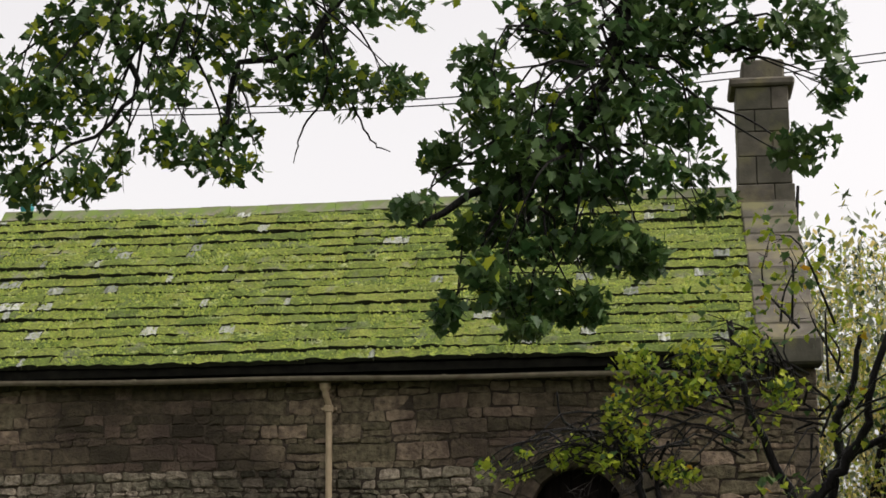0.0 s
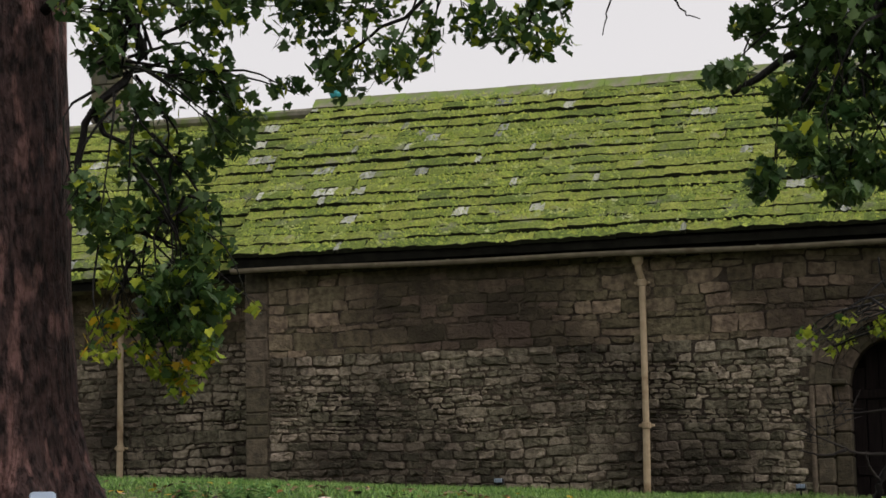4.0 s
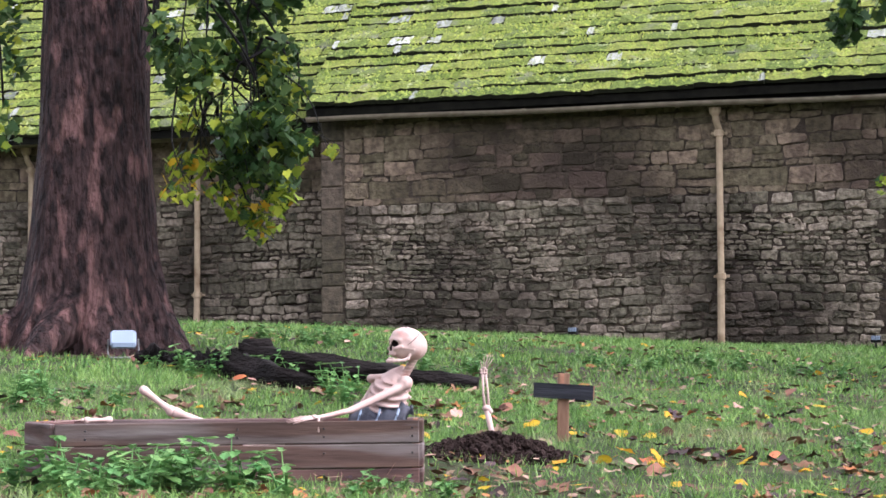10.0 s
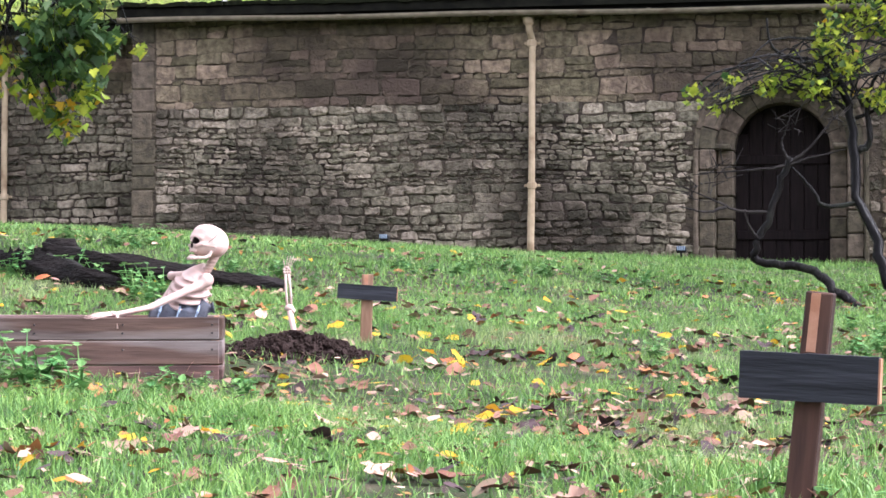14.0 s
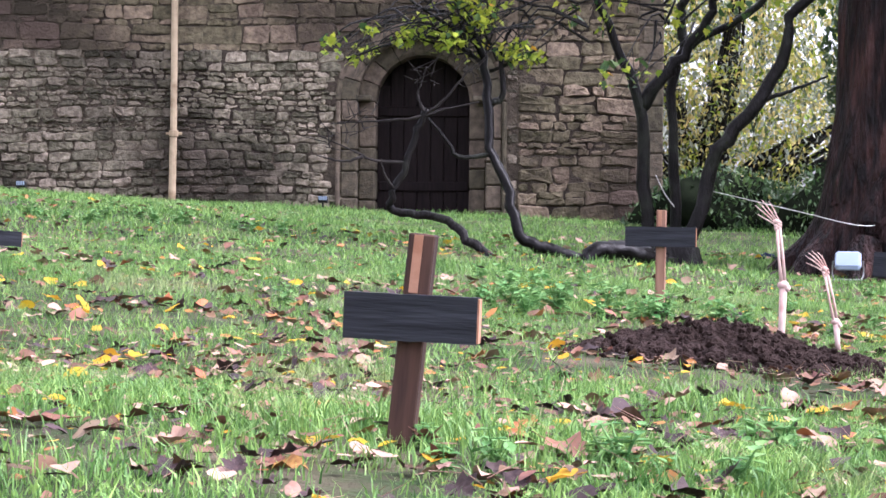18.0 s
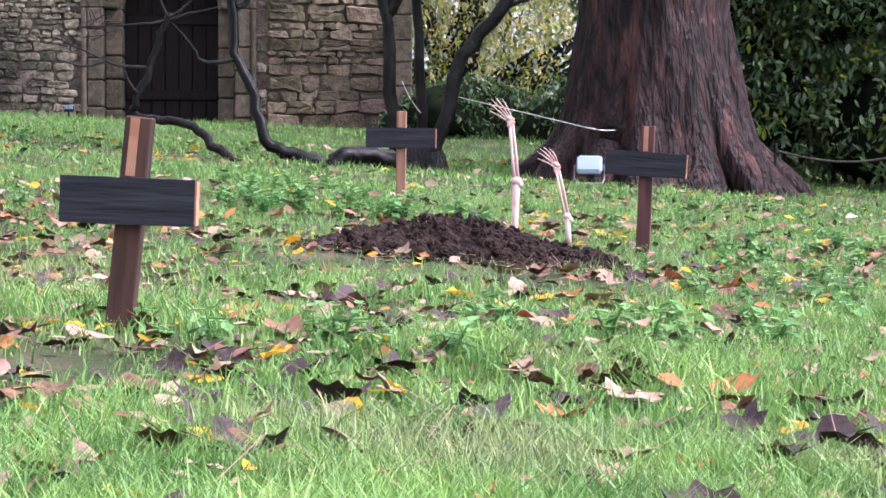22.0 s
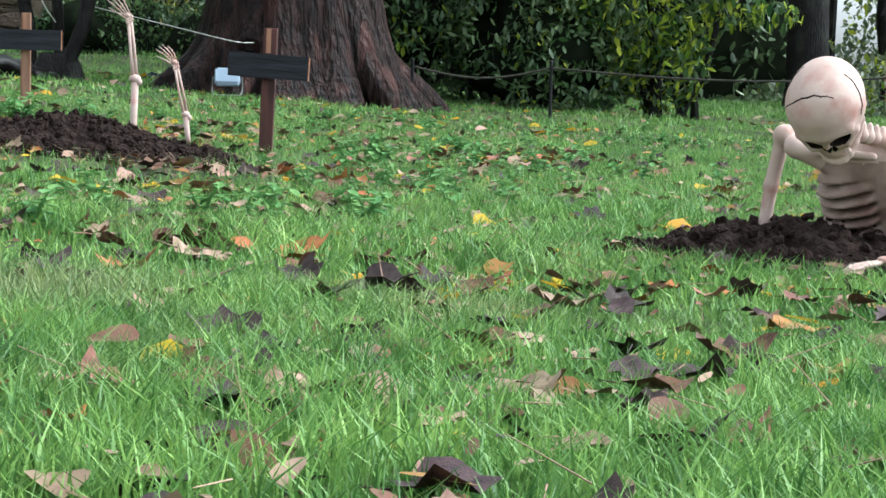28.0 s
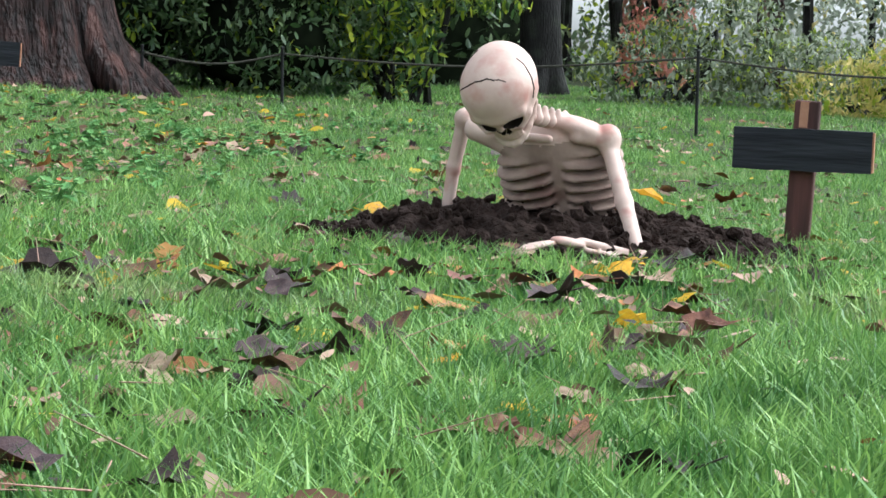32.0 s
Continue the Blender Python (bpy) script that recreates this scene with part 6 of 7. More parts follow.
# portable floodlights by the two big trees
def floodlight(x, y, heading, s, tilt, label):
    z = float(land(x, y))
    fl = empty("floodlight", Matrix.Translation((x, y, z)) @ Matrix.Rotation(-radians(heading), 4, "Z"), label, "floodlight", "floodlights")
    b = part("housing", box((0.19 * s, 0.06 * s, 0.15 * s), (0, 0, 0), 0.022 * s), M["white_plastic"], fl, "pale grey plastic housing", Matrix.Translation((0, 0, 0.14 * s)) @ Matrix.Rotation(radians(tilt), 4, "X"))
    part("glass", box((0.17 * s, 0.006, 0.1 * s), (0, -0.026 * s, 0)), M["glass"], b, "pale lens")
    for k in range(5):
        part("cooling_fin", box((0.012 * s, 0.02 * s, 0.11 * s), (-0.08 * s + 0.04 * s * k, 0.033 * s, 0)), M["white_plastic"], b)
    for sx in (-1, 1):
        part("stand", tube(curve_pts([(sx * 0.108 * s, 0, 0.14 * s), (sx * 0.112 * s, 0.01, 0.05 * s), (sx * 0.1 * s, -0.02 * s, 0.01), (sx * 0.1 * s, -0.1 * s, 0.006)], 9), 0.006 * s, 7), M["steel"], fl)
    part("stand_foot", tube([(-0.1 * s, -0.1 * s, 0.006), (0.1 * s, -0.1 * s, 0.006)], 0.006 * s, 7), M["steel"], fl)
    return fl


floodlight(-2.2, 13.86, -9.2, 0.95, -35, "pale grey floodlight leaning against tree roots")
floodlight(7.2, 13.85, 27.5, 1.05, -30, "pale blue-grey floodlight on a wire stand by tree roots")

# rotten fallen trunk by the first tree
lg = facing(-0.79, 12.27, -3.7)
log = empty("rotten_log", lg, "black rotten fallen trunk lying in the grass", "log")
for pts, r0, r1 in (([(-0.5, 0.2, -0.22), (-0.38, 0.05, -0.27), (-0.136, -0.28, -0.32), (0.14, -0.42, -0.39)], 0.1, 0.07), ([(-0.42, 0.5, -0.17), (-0.2, 0.35, -0.19), (0.0, 0.2, -0.22), (0.49, 0.09, -0.28), (1.02, -0.04, -0.37)], 0.095, 0.05)):
    c = [q + Vector((0, 0, 0.025 * noise.noise(q * 5))) for q in curve_pts(pts, 20)]
    part("trunk", tube(c, [r0 + (r1 - r0) * i / 19 for i in range(20)], 12, wobble=0.8), M["rotten"], log, smooth=True)
part("snag", trunk_mesh([(-0.3, 0.12), (-0.12, 0.1), (-0.05, 0.08)], (3, 4), 7, 18, 0.15), M["rotten"], log, m=Matrix.Translation((-0.35, 0.55, 0)), smooth=True)
hr = random.Random(6)
for k in range(15):
    u = k / 14
    bm = bmesh.new()
    bmesh.ops.create_icosphere(bm, subdivisions=3, radius=1)
    for v in bm.verts:
        v.co *= 1 + 0.9 * noise.noise(v.co * 1.9 + Vector((k * 3.1, 0, 0))) + 0.4 * noise.noise(v.co * 6)
    wx, wy = -1.1 + 0.75 * u + hr.uniform(-0.06, 0.06), 0.95 - 0.6 * u + hr.uniform(-0.12, 0.12)
    wp = lg @ Vector((wx, wy, 0))
    part("rotten_chunk", bm, M["rotten"], log, m=Matrix.Translation((wx, wy, float(land(wp.x, wp.y)) + 0.02)) @ Matrix.Rotation(hr.uniform(0, 3), 4, "Z") @ Matrix.Diagonal((hr.uniform(0.08, 0.15), hr.uniform(0.06, 0.1), hr.uniform(0.05, 0.11), 1)))

# rope fence
posts = [(8.95, 13.95, 0.42), (9.92, 13.33, 0.48), (12.12, 10.7, 0.68), (14.0, 8.6, 0.7)]
tops = []
for x, y, h in posts:
    p = on_land(x, y)
    f = empty("fence_post", Matrix.Translation(p), "thin dark metal rope-fence post in the lawn", "fence post", "rope fence")
    part("stake", tube([(0, 0, -0.1), (0, 0, h)], 0.014, 8), M["black_plastic"], f)
    part("eyelet", tube([(0.0, -0.025, h - 0.05), (0.0, 0.025, h - 0.05)], 0.012, 8), M["black_plastic"], f)
    part("cap", ball(0.018, (0, 0, h), (1, 1, 0.7)), M["black_plastic"], f)
    tops.append(p + Vector((0, 0, h - 0.05)))
for k, (a, b) in enumerate(zip(tops, tops[1:])):
    pts = [a.lerp(b, i / 16) - Vector((0, 0, 0.09 * math.sin(math.pi * i / 16))) for i in range(17)]
    thing("fence_rope", tube(pts, 0.009, 6), M["rope"], Matrix.Identity(4), "slack grey-brown rope between fence posts", "rope", "rope fence")
c = curve_pts([(6.58, 15.05, 0.03), (6.95, 14.2, -0.14), (7.2, 13.75, -0.24), (7.6, 14.1, -0.24)], 14)
thing("white_cord", tube(c, 0.0035, 6), M["cord"], Matrix.Identity(4), "slack white cord tied between small tree and trunk", "cord")
c = curve_pts([(6.2, 15.32, 0.16), (6.26, 15.29, 0.02), (6.34, 15.26, -0.1)], 8)
thing("white_cord", tube(c, 0.0035, 6), M["cord"], Matrix.Identity(4), "short end of white cord hanging on a stem", "cord")

bm = bmesh.new()
bmesh.ops.create_icosphere(bm, subdivisions=3, radius=1)
for v in bm.verts:
    v.co *= 1 + 0.7 * noise.noise(v.co * 2.3)
blue_cloth = material("dark_blue_cloth", (0.012, 0.02, 0.06), 0.7, (0.006, 0.009, 0.025), 9)
thing("blue_cloth", bm, blue_cloth, Matrix.Translation(on_land(7.90, 16.83, -0.02)) @ Matrix.Diagonal((0.09, 0.06, 0.04, 1)), "crumpled dark blue cloth on the grass by tree roots", "cloth", smooth=True)


# ---- hedge, shrubs and woods beyond the fence ----
def shrub(name, blobs, count, size, shape, mats, pick, label, category="bush", core="leaf_dark", stems=5, seed=1, core_scale=0.66):
    r = np.random.default_rng(seed)
    rr = random.Random(seed)
    x, y = blobs[0][0], blobs[0][1]
    p = on_land(x, y)
    s = empty(name, Matrix.Translation(p), label, category)
    o = np.array([*p])
    bm = bmesh.new()
    for k in range(stems):
        b = blobs[rr.randrange(len(blobs))]
        e = Vector(b[:3]) - p
        f = Vector((rr.uniform(-0.3, 0.3), rr.uniform(-0.3, 0.3), -0.2))
        f.z = float(land(p.x + f.x, p.y + f.y)) - p.z - 0.1
        tube(curve_pts([f, f.lerp(e, 0.5) + Vector((rr.uniform(-0.2, 0.2), rr.uniform(-0.2, 0.2), 0.1)), e], 8), [0.05 - 0.005 * i for i in range(8)], 6, bm)
    part("stem_work", bm, M["bark_dark"], s, kind="stuff")
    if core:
        # lumps added as the shaded heart of the bush, coloured nearly black
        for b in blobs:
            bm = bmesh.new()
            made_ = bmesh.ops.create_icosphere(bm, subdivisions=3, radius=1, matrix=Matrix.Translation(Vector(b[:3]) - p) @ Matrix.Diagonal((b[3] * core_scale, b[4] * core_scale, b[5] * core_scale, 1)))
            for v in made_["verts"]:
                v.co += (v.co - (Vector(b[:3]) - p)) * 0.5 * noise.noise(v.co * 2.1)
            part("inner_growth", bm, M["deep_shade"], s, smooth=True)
    pts = blob_points(blobs, count, r, 0.62)
    g = land(pts[:, 0], pts[:, 1])
    pts[:, 2] = np.maximum(pts[:, 2], g + 0.02)
    leaf_cloud("foliage", pts - o, r.uniform(size[0], size[1], count), shape, [M[m] for m in mats], s, r, "", pick)
    return s


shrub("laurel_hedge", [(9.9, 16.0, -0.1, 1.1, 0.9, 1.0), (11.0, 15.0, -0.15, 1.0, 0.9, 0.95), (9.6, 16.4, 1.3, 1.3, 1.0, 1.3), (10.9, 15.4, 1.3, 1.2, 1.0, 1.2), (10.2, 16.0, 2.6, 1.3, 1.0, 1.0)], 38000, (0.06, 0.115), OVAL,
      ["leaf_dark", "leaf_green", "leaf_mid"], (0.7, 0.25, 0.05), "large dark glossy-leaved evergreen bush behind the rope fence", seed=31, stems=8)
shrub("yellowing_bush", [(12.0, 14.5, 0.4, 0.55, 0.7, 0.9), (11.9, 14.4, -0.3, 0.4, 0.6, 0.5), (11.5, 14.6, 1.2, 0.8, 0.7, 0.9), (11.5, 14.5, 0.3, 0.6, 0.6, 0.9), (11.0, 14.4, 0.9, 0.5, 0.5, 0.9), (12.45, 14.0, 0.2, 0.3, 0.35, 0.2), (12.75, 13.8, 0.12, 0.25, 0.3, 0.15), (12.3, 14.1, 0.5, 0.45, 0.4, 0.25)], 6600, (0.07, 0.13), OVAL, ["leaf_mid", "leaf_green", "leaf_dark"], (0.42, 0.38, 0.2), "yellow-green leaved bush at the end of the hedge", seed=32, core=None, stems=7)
# thicket with a large black core fills the gap in deep shade
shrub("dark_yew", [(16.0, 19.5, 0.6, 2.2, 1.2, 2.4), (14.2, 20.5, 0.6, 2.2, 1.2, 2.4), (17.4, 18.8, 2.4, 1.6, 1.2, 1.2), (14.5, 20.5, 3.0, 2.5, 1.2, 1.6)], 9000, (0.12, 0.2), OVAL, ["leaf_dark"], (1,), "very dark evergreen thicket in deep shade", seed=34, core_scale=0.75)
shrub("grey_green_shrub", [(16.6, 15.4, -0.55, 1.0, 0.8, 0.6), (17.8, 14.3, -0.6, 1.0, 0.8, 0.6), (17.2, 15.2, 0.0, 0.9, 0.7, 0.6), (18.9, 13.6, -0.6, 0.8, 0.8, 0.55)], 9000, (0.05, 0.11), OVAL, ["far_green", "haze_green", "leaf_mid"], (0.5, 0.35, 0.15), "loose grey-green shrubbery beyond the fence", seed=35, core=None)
shrub("yellow_bush", [(17.6, 13.6, -0.75, 0.8, 0.7, 0.45), (18.2, 13.0, -0.55, 1.0, 0.7, 0.6), (19.2, 12.4, -0.6, 1.0, 0.7, 0.6)], 6000, (0.05, 0.11), OVAL, ["far_gold", "leaf_mid"], (0.7, 0.3), "low yellow-leaved autumn bush at the lawn edge", seed=36, core=None)
shrub("golden_thicket", [(11.4, 26.6, 1.6, 1.8, 1.4, 2.2), (13.4, 26.0, 1.4, 1.8, 1.4, 2.3), (12.0, 26.5, 4.0, 1.8, 1.4, 1.5), (15.2, 25.6, 2.0, 1.6, 1.4, 2.6), (10.8, 27.5, 3.0, 1.2, 1.2, 2.0), (12.2, 25.6, 1.0, 1.6, 1.0, 1.6), (10.2, 26.4, 1.2, 1.0, 1.0, 1.6)], 30000, (0.05, 0.12), OVAL, ["far_gold", "leaf_mid", "far_green", "haze_green"], (0.36, 0.22, 0.17, 0.25), "sunlit golden autumn thicket beyond the church corner", seed=37, core=None, stems=70)
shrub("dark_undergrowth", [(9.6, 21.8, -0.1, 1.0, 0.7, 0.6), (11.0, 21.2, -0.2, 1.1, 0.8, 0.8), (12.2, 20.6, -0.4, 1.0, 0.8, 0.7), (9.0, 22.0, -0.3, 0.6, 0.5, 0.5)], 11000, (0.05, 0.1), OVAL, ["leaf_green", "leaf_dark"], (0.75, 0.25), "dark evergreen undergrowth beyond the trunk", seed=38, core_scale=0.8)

for x, y, r, lbl, mat in ((16.3, 17.2, 0.21, "dark ivy-grown tree trunk beyond the fence", "bark_dark"), (24.0, 20.4, 0.2, "pinkish-grey tree trunk far beyond the fence", "bark_red"), (13.2, 21.0, 0.3, "dark tree trunk in the shaded thicket", "bark_dark")):
    p = on_land(x, y)
    t = empty("far_tree", Matrix.Translation(p), lbl, "tree", "far trees")
    part("trunk", trunk_mesh([(-0.2, r * 1.5), (0.3, r * 1.15), (2.0, r), (6.0, r * 0.8)], (3, 4), int(x), 20, 0.06), M[mat], t, smooth=True)
    rs = np.random.default_rng(int(x * 10))
    leaf_cloud("crown", blob_points([(0, 0, 5.2, 2.2, 1.8, 1.2), (1.0, -0.4, 4.4, 1.4, 1.2, 0.8)], 900, rs), rs.uniform(0.1, 0.2, 900), OVAL, [M["leaf_green"], M["leaf_mid"]], t, rs, "", (0.7, 0.3))


def woods(name, h0, h1, d0, d1, z1, count, size, mats, pick, label, seed, gaps=()):
    r = np.random.default_rng(seed)
    pts = []
    while len(pts) < count:
        h, d = math.radians(r.uniform(h0, h1)), r.uniform(d0, d1)
        x, y = d * math.sin(h), d * math.cos(h)
        z = r.uniform(-1.2, z1) * r.uniform(0.55, 1) ** 0.4
        if noise.noise(Vector((x, y, z * 1.2)) * 0.6) + 0.5 * noise.noise(Vector((x, y, z)) * 1.7) < -0.08:
            continue
        if any(abs(math.degrees(h) - a) < w and b0 < z / d < b1 for a, w, b0, b1 in gaps):
            continue
        pts.append((x, y, z))
    w = empty(name, Matrix.Identity(4), label, "woods", kind="stuff")
    leaf_cloud("foliage", np.array(pts), r.uniform(size[0], size[1], count), DIAMOND, [M[m] for m in mats], w, r, "", pick)
    bm = bmesh.new()
    rr = random.Random(seed)
    for _ in range(12):
        h, d = math.radians(rr.uniform(h0, h1)), rr.uniform(d0, d1)
        x, y = d * math.sin(h), d * math.cos(h)
        z = float(land(x, y))
        tube([(x, y, z - 0.2), (x + rr.uniform(-0.3, 0.3), y, z + z1 * 0.5), (x + rr.uniform(-1, 1), y, z1)], [0.09, 0.07, 0.03], 6, bm)
    part("trunks", bm, M["bark_dark"], w)
    return w


GAP = ((43.5, 0.6, 0.008, 0.07),)
woods("far_woods", 29, 46.5, 34, 46, 7, 26000, (0.1, 0.24), ["far_green", "leaf_dark", "leaf_mid"], (0.6, 0.25, 0.15), "dense distant woodland in autumn green", 41, GAP)
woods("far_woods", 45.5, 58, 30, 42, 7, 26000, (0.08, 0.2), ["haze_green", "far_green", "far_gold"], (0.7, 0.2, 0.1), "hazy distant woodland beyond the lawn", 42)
woods("red_woods", 45.5, 47.6, 27, 29.5, 2.4, 3600, (0.08, 0.17), ["far_red", "far_green"], (0.75, 0.25), "distant tree with red autumn leaves", 43)
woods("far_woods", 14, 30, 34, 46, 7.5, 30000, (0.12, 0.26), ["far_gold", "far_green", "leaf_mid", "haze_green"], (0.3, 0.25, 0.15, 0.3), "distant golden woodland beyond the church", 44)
woods("far_woods", 58, 330, 45, 60, 9, 9000, (0.5, 1.0), ["far_green", "leaf_green", "far_gold"], (0.6, 0.3, 0.1), "woodland round the churchyard", 45)

# far chimney on the set-back roof
fc = empty("far_chimney", WALL, "grey stone chimney stack on the set-back roof", "chimney", kind="structure")
for k in range(5):
    part("chimney_stone", box((0.5, 0.5, 0.29), (-8.8, 3.6, 5.5 + 0.3 * k), 0.015), M["pale_stone"], fc)
part("chimney_cap", box((0.62, 0.62, 0.1), (-8.8, 3.6, 6.95), 0.02), M["pale_stone"], fc)


# ---- grass, weeds and fallen leaves ----
def sector(n, r0, r1, rngs, h0=-15.5, h1=60.0):
    h = np.radians(rngs.uniform(h0, h1, n))
    d = np.sqrt(rngs.uniform(r0 * r0, r1 * r1, n))
    return 0.2 + d * np.sin(h), -0.2 + d * np.cos(h)


def clear_of_things(x, y, grow=0.0):
    ok = np.ones(len(x), bool)
    for cx, cy, hd, rx, ry in ((0.23, 8.38, 1.6, 0.33, 0.36), (3.31, 7.15, 25, 0.64, 0.48), (3.46, 2.97, 49.8, 0.6, 0.385)):
        c, s = math.cos(math.radians(hd)), math.sin(math.radians(hd))
        dx, dy = x - cx, y - cy
        u, v = dx * c - dy * s, dx * s + dy * c
        ok &= (u / (rx + grow)) ** 2 + (v / (ry + grow)) ** 2 > 0.92
    ok &= ~((x > -1.55) & (x < -0.05) & (y > 7.2) & (y < 7.8))
    ok &= np.hypot(x + 2.57, y - 14.68) > 0.62
    ok &= np.hypot(x - 8.11, y - 14.5) > 0.95
    ok &= (x - W0.x) * NV.x + (y - W0.y) * NV.y < -0.02
    return ok


def patch(x, y, f, seed):
    """A smooth field between about -1 and 1."""
    return (np.sin(x * f + seed) * np.sin(y * f * 1.13 + seed * 2.1) + 0.6 * np.sin(x * f * 2.3 + y * f * 1.7 + seed * 3.3) + 0.4 * np.sin(x * f * 4.1 - y * f * 3.7 + seed)) / 1.6


def lawn(name, n, r0, r1, tall, wide, segs, seed, label, h0=-15.5, h1=60.0):
    r = np.random.default_rng(seed)
    x, y = sector(n, r0, r1, r, h0, h1)
    keep = clear_of_things(x, y) & (patch(x, y, 1.3, 4) + r.uniform(-1.0, 1.0, n) > -0.75 - 0.5 * (r0 > 12) + 1.05 * np.exp(-((x - 1.6) / 2.6) ** 2 - ((y - 6.5) / 3.6) ** 2) + 0.35 * patch(x, y, 3.9, 6))
    x, y = x[keep], y[keep]
    n = len(x)
    z = land(x, y) - 0.006
    hgt = tall * (0.35 + 1.1 * r.uniform(0, 1, n) ** 1.4) * (1 + 0.4 * patch(x, y, 2.1, 9) + 0.22 * patch(x, y, 9.0, 3))
    d = -((x - W0.x) * NV.x + (y - W0.y) * NV.y)
    hgt = hgt * (1 + 0.3 * np.clip(1 - d / 1.0, 0, 1))
    a = r.uniform(0, 2 * np.pi, n)
    b = r.uniform(0, 2 * np.pi, n)
    bend = hgt * r.uniform(0.1, 1.1, n)
    wx, wy = np.cos(a) * wide * r.uniform(0.6, 1.3, n) / 2, np.sin(a) * wide * r.uniform(0.6, 1.3, n) / 2
    bx, by = np.cos(b) * bend, np.sin(b) * bend
    p0, p1 = np.stack([x - wx, y - wy, z], 1), np.stack([x + wx, y + wy, z], 1)
    tip = np.stack([x + bx, y + by, z + hgt], 1)
    if segs == 1:
        v = np.stack([p0, p1, tip], 1).reshape(-1, 3)
        f = np.arange(3 * n).reshape(-1, 3)
    else:
        m0 = np.stack([x - wx * 0.75 + bx * 0.3, y - wy * 0.75 + by * 0.3, z + hgt * 0.6], 1)
        m1 = np.stack([x + wx * 0.75 + bx * 0.3, y + wy * 0.75 + by * 0.3, z + hgt * 0.6], 1)
        v = np.stack([p0, p1, m1, m0, tip], 1).reshape(-1, 3)
        i = np.arange(n)[:, None] * 5
        f = np.concatenate([i + [0, 1, 2], i + [0, 2, 3], i + [3, 2, 4]], 0)
    return tagged(new(name, arrays_mesh(name, v, f, M["grass"])), label, "grass", kind="stuff")


lawn("grass", 170000, 0.8, 3.2, 0.047, 0.0034, 2, 51, "lush wet green lawn grass")
lawn("grass", 210000, 3.2, 6.5, 0.046, 0.0044, 2, 52, "lush wet green lawn grass")
lawn("grass", 260000, 6.5, 13, 0.045, 0.006, 1, 53, "green lawn grass between fallen leaves")
lawn("grass", 250000, 13, 27, 0.046, 0.014, 1, 54, "green lawn grass up to the church wall")

lawn("grass", 130000, 0.2, 12, 0.06, 0.024, 1, 55, "green lawn grass round the churchyard", 60.0, 344.5)


def curled_leaf(shape, r, size=1.0):
    """A fallen leaf: an outline with a rib, curled and cupped."""
    bm = bmesh.new()
    k = len(shape)
    cu, cv, tw = r.uniform(-0.6, 1.2), r.uniform(-0.5, 0.8), r.uniform(-0.6, 0.6)

    def bend(x, y):
        return Vector((x, y, 0.02 + cu * x * x + cv * (y * y) * 0.6 + tw * x * y)) * size

    mid = bm.verts.new(bend(0, 0))
    inner = [bm.verts.new(bend(x * 0.55, y * 0.55) + Vector((0, 0, r.uniform(-0.05, 0.05))) * size) for x, y in shape]
    outer = [bm.verts.new(bend(x * r.uniform(0.88, 1.1), y * r.uniform(0.88, 1.1)) + Vector((0, 0, r.uniform(-0.1, 0.1))) * size) for x, y in shape]
    for i in range(k):
        j = (i + 1) % k
        bm.faces.new((mid, inner[i], inner[j]))
        bm.faces.new((inner[i], outer[i], outer[j], inner[j]))
    tube([bend(0, shape[0][1]), bend(0, shape[0][1]) + Vector((r.uniform(-0.2, 0.2), -0.35, 0.05)) * size], [0.018 * size, 0.01 * size], 4, bm)
    return bm


BROAD = np.array([(0, -0.5), (0.16, -0.42), (0.34, -0.2), (0.4, 0.02), (0.33, 0.2), (0.2, 0.3), (0.12, 0.42), (0, 0.58), (-0.1, 0.4), (-0.24, 0.32), (-0.32, 0.16), (-0.41, 0.0), (-0.3, -0.24), (-0.15, -0.43)])
WIDE = BROAD * (1.35, 0.92) + np.array([(0, 0.03 * math.sin(3.1 * k)) for k in range(14)])
lr = random.Random(77)
FALL = {}
for key, mat, shapes in (("brown", "fall_brown", (BROAD, WIDE, MAPLE)), ("tan", "fall_tan", (BROAD, WIDE, MAPLE)), ("dark", "fall_dark", (BROAD, WIDE, MAPLE)), ("orange", "fall_orange", (WIDE, BROAD, MAPLE)), ("yellow", "leaf_yellow", (MAPLE, WIDE))):
    FALL[key] = [mesh_of("fallen_leaf", curled_leaf(s, lr), M[mat], True) for s in shapes for _ in range(3)]
LABEL = {"brown": "curled brown fallen leaf on the grass", "tan": "pale tan fallen leaf on the grass", "dark": "nearly black wet fallen leaf on the grass", "orange": "orange-brown fallen leaf on the grass", "yellow": "bright yellow fallen maple leaf on the grass"}
made = 0
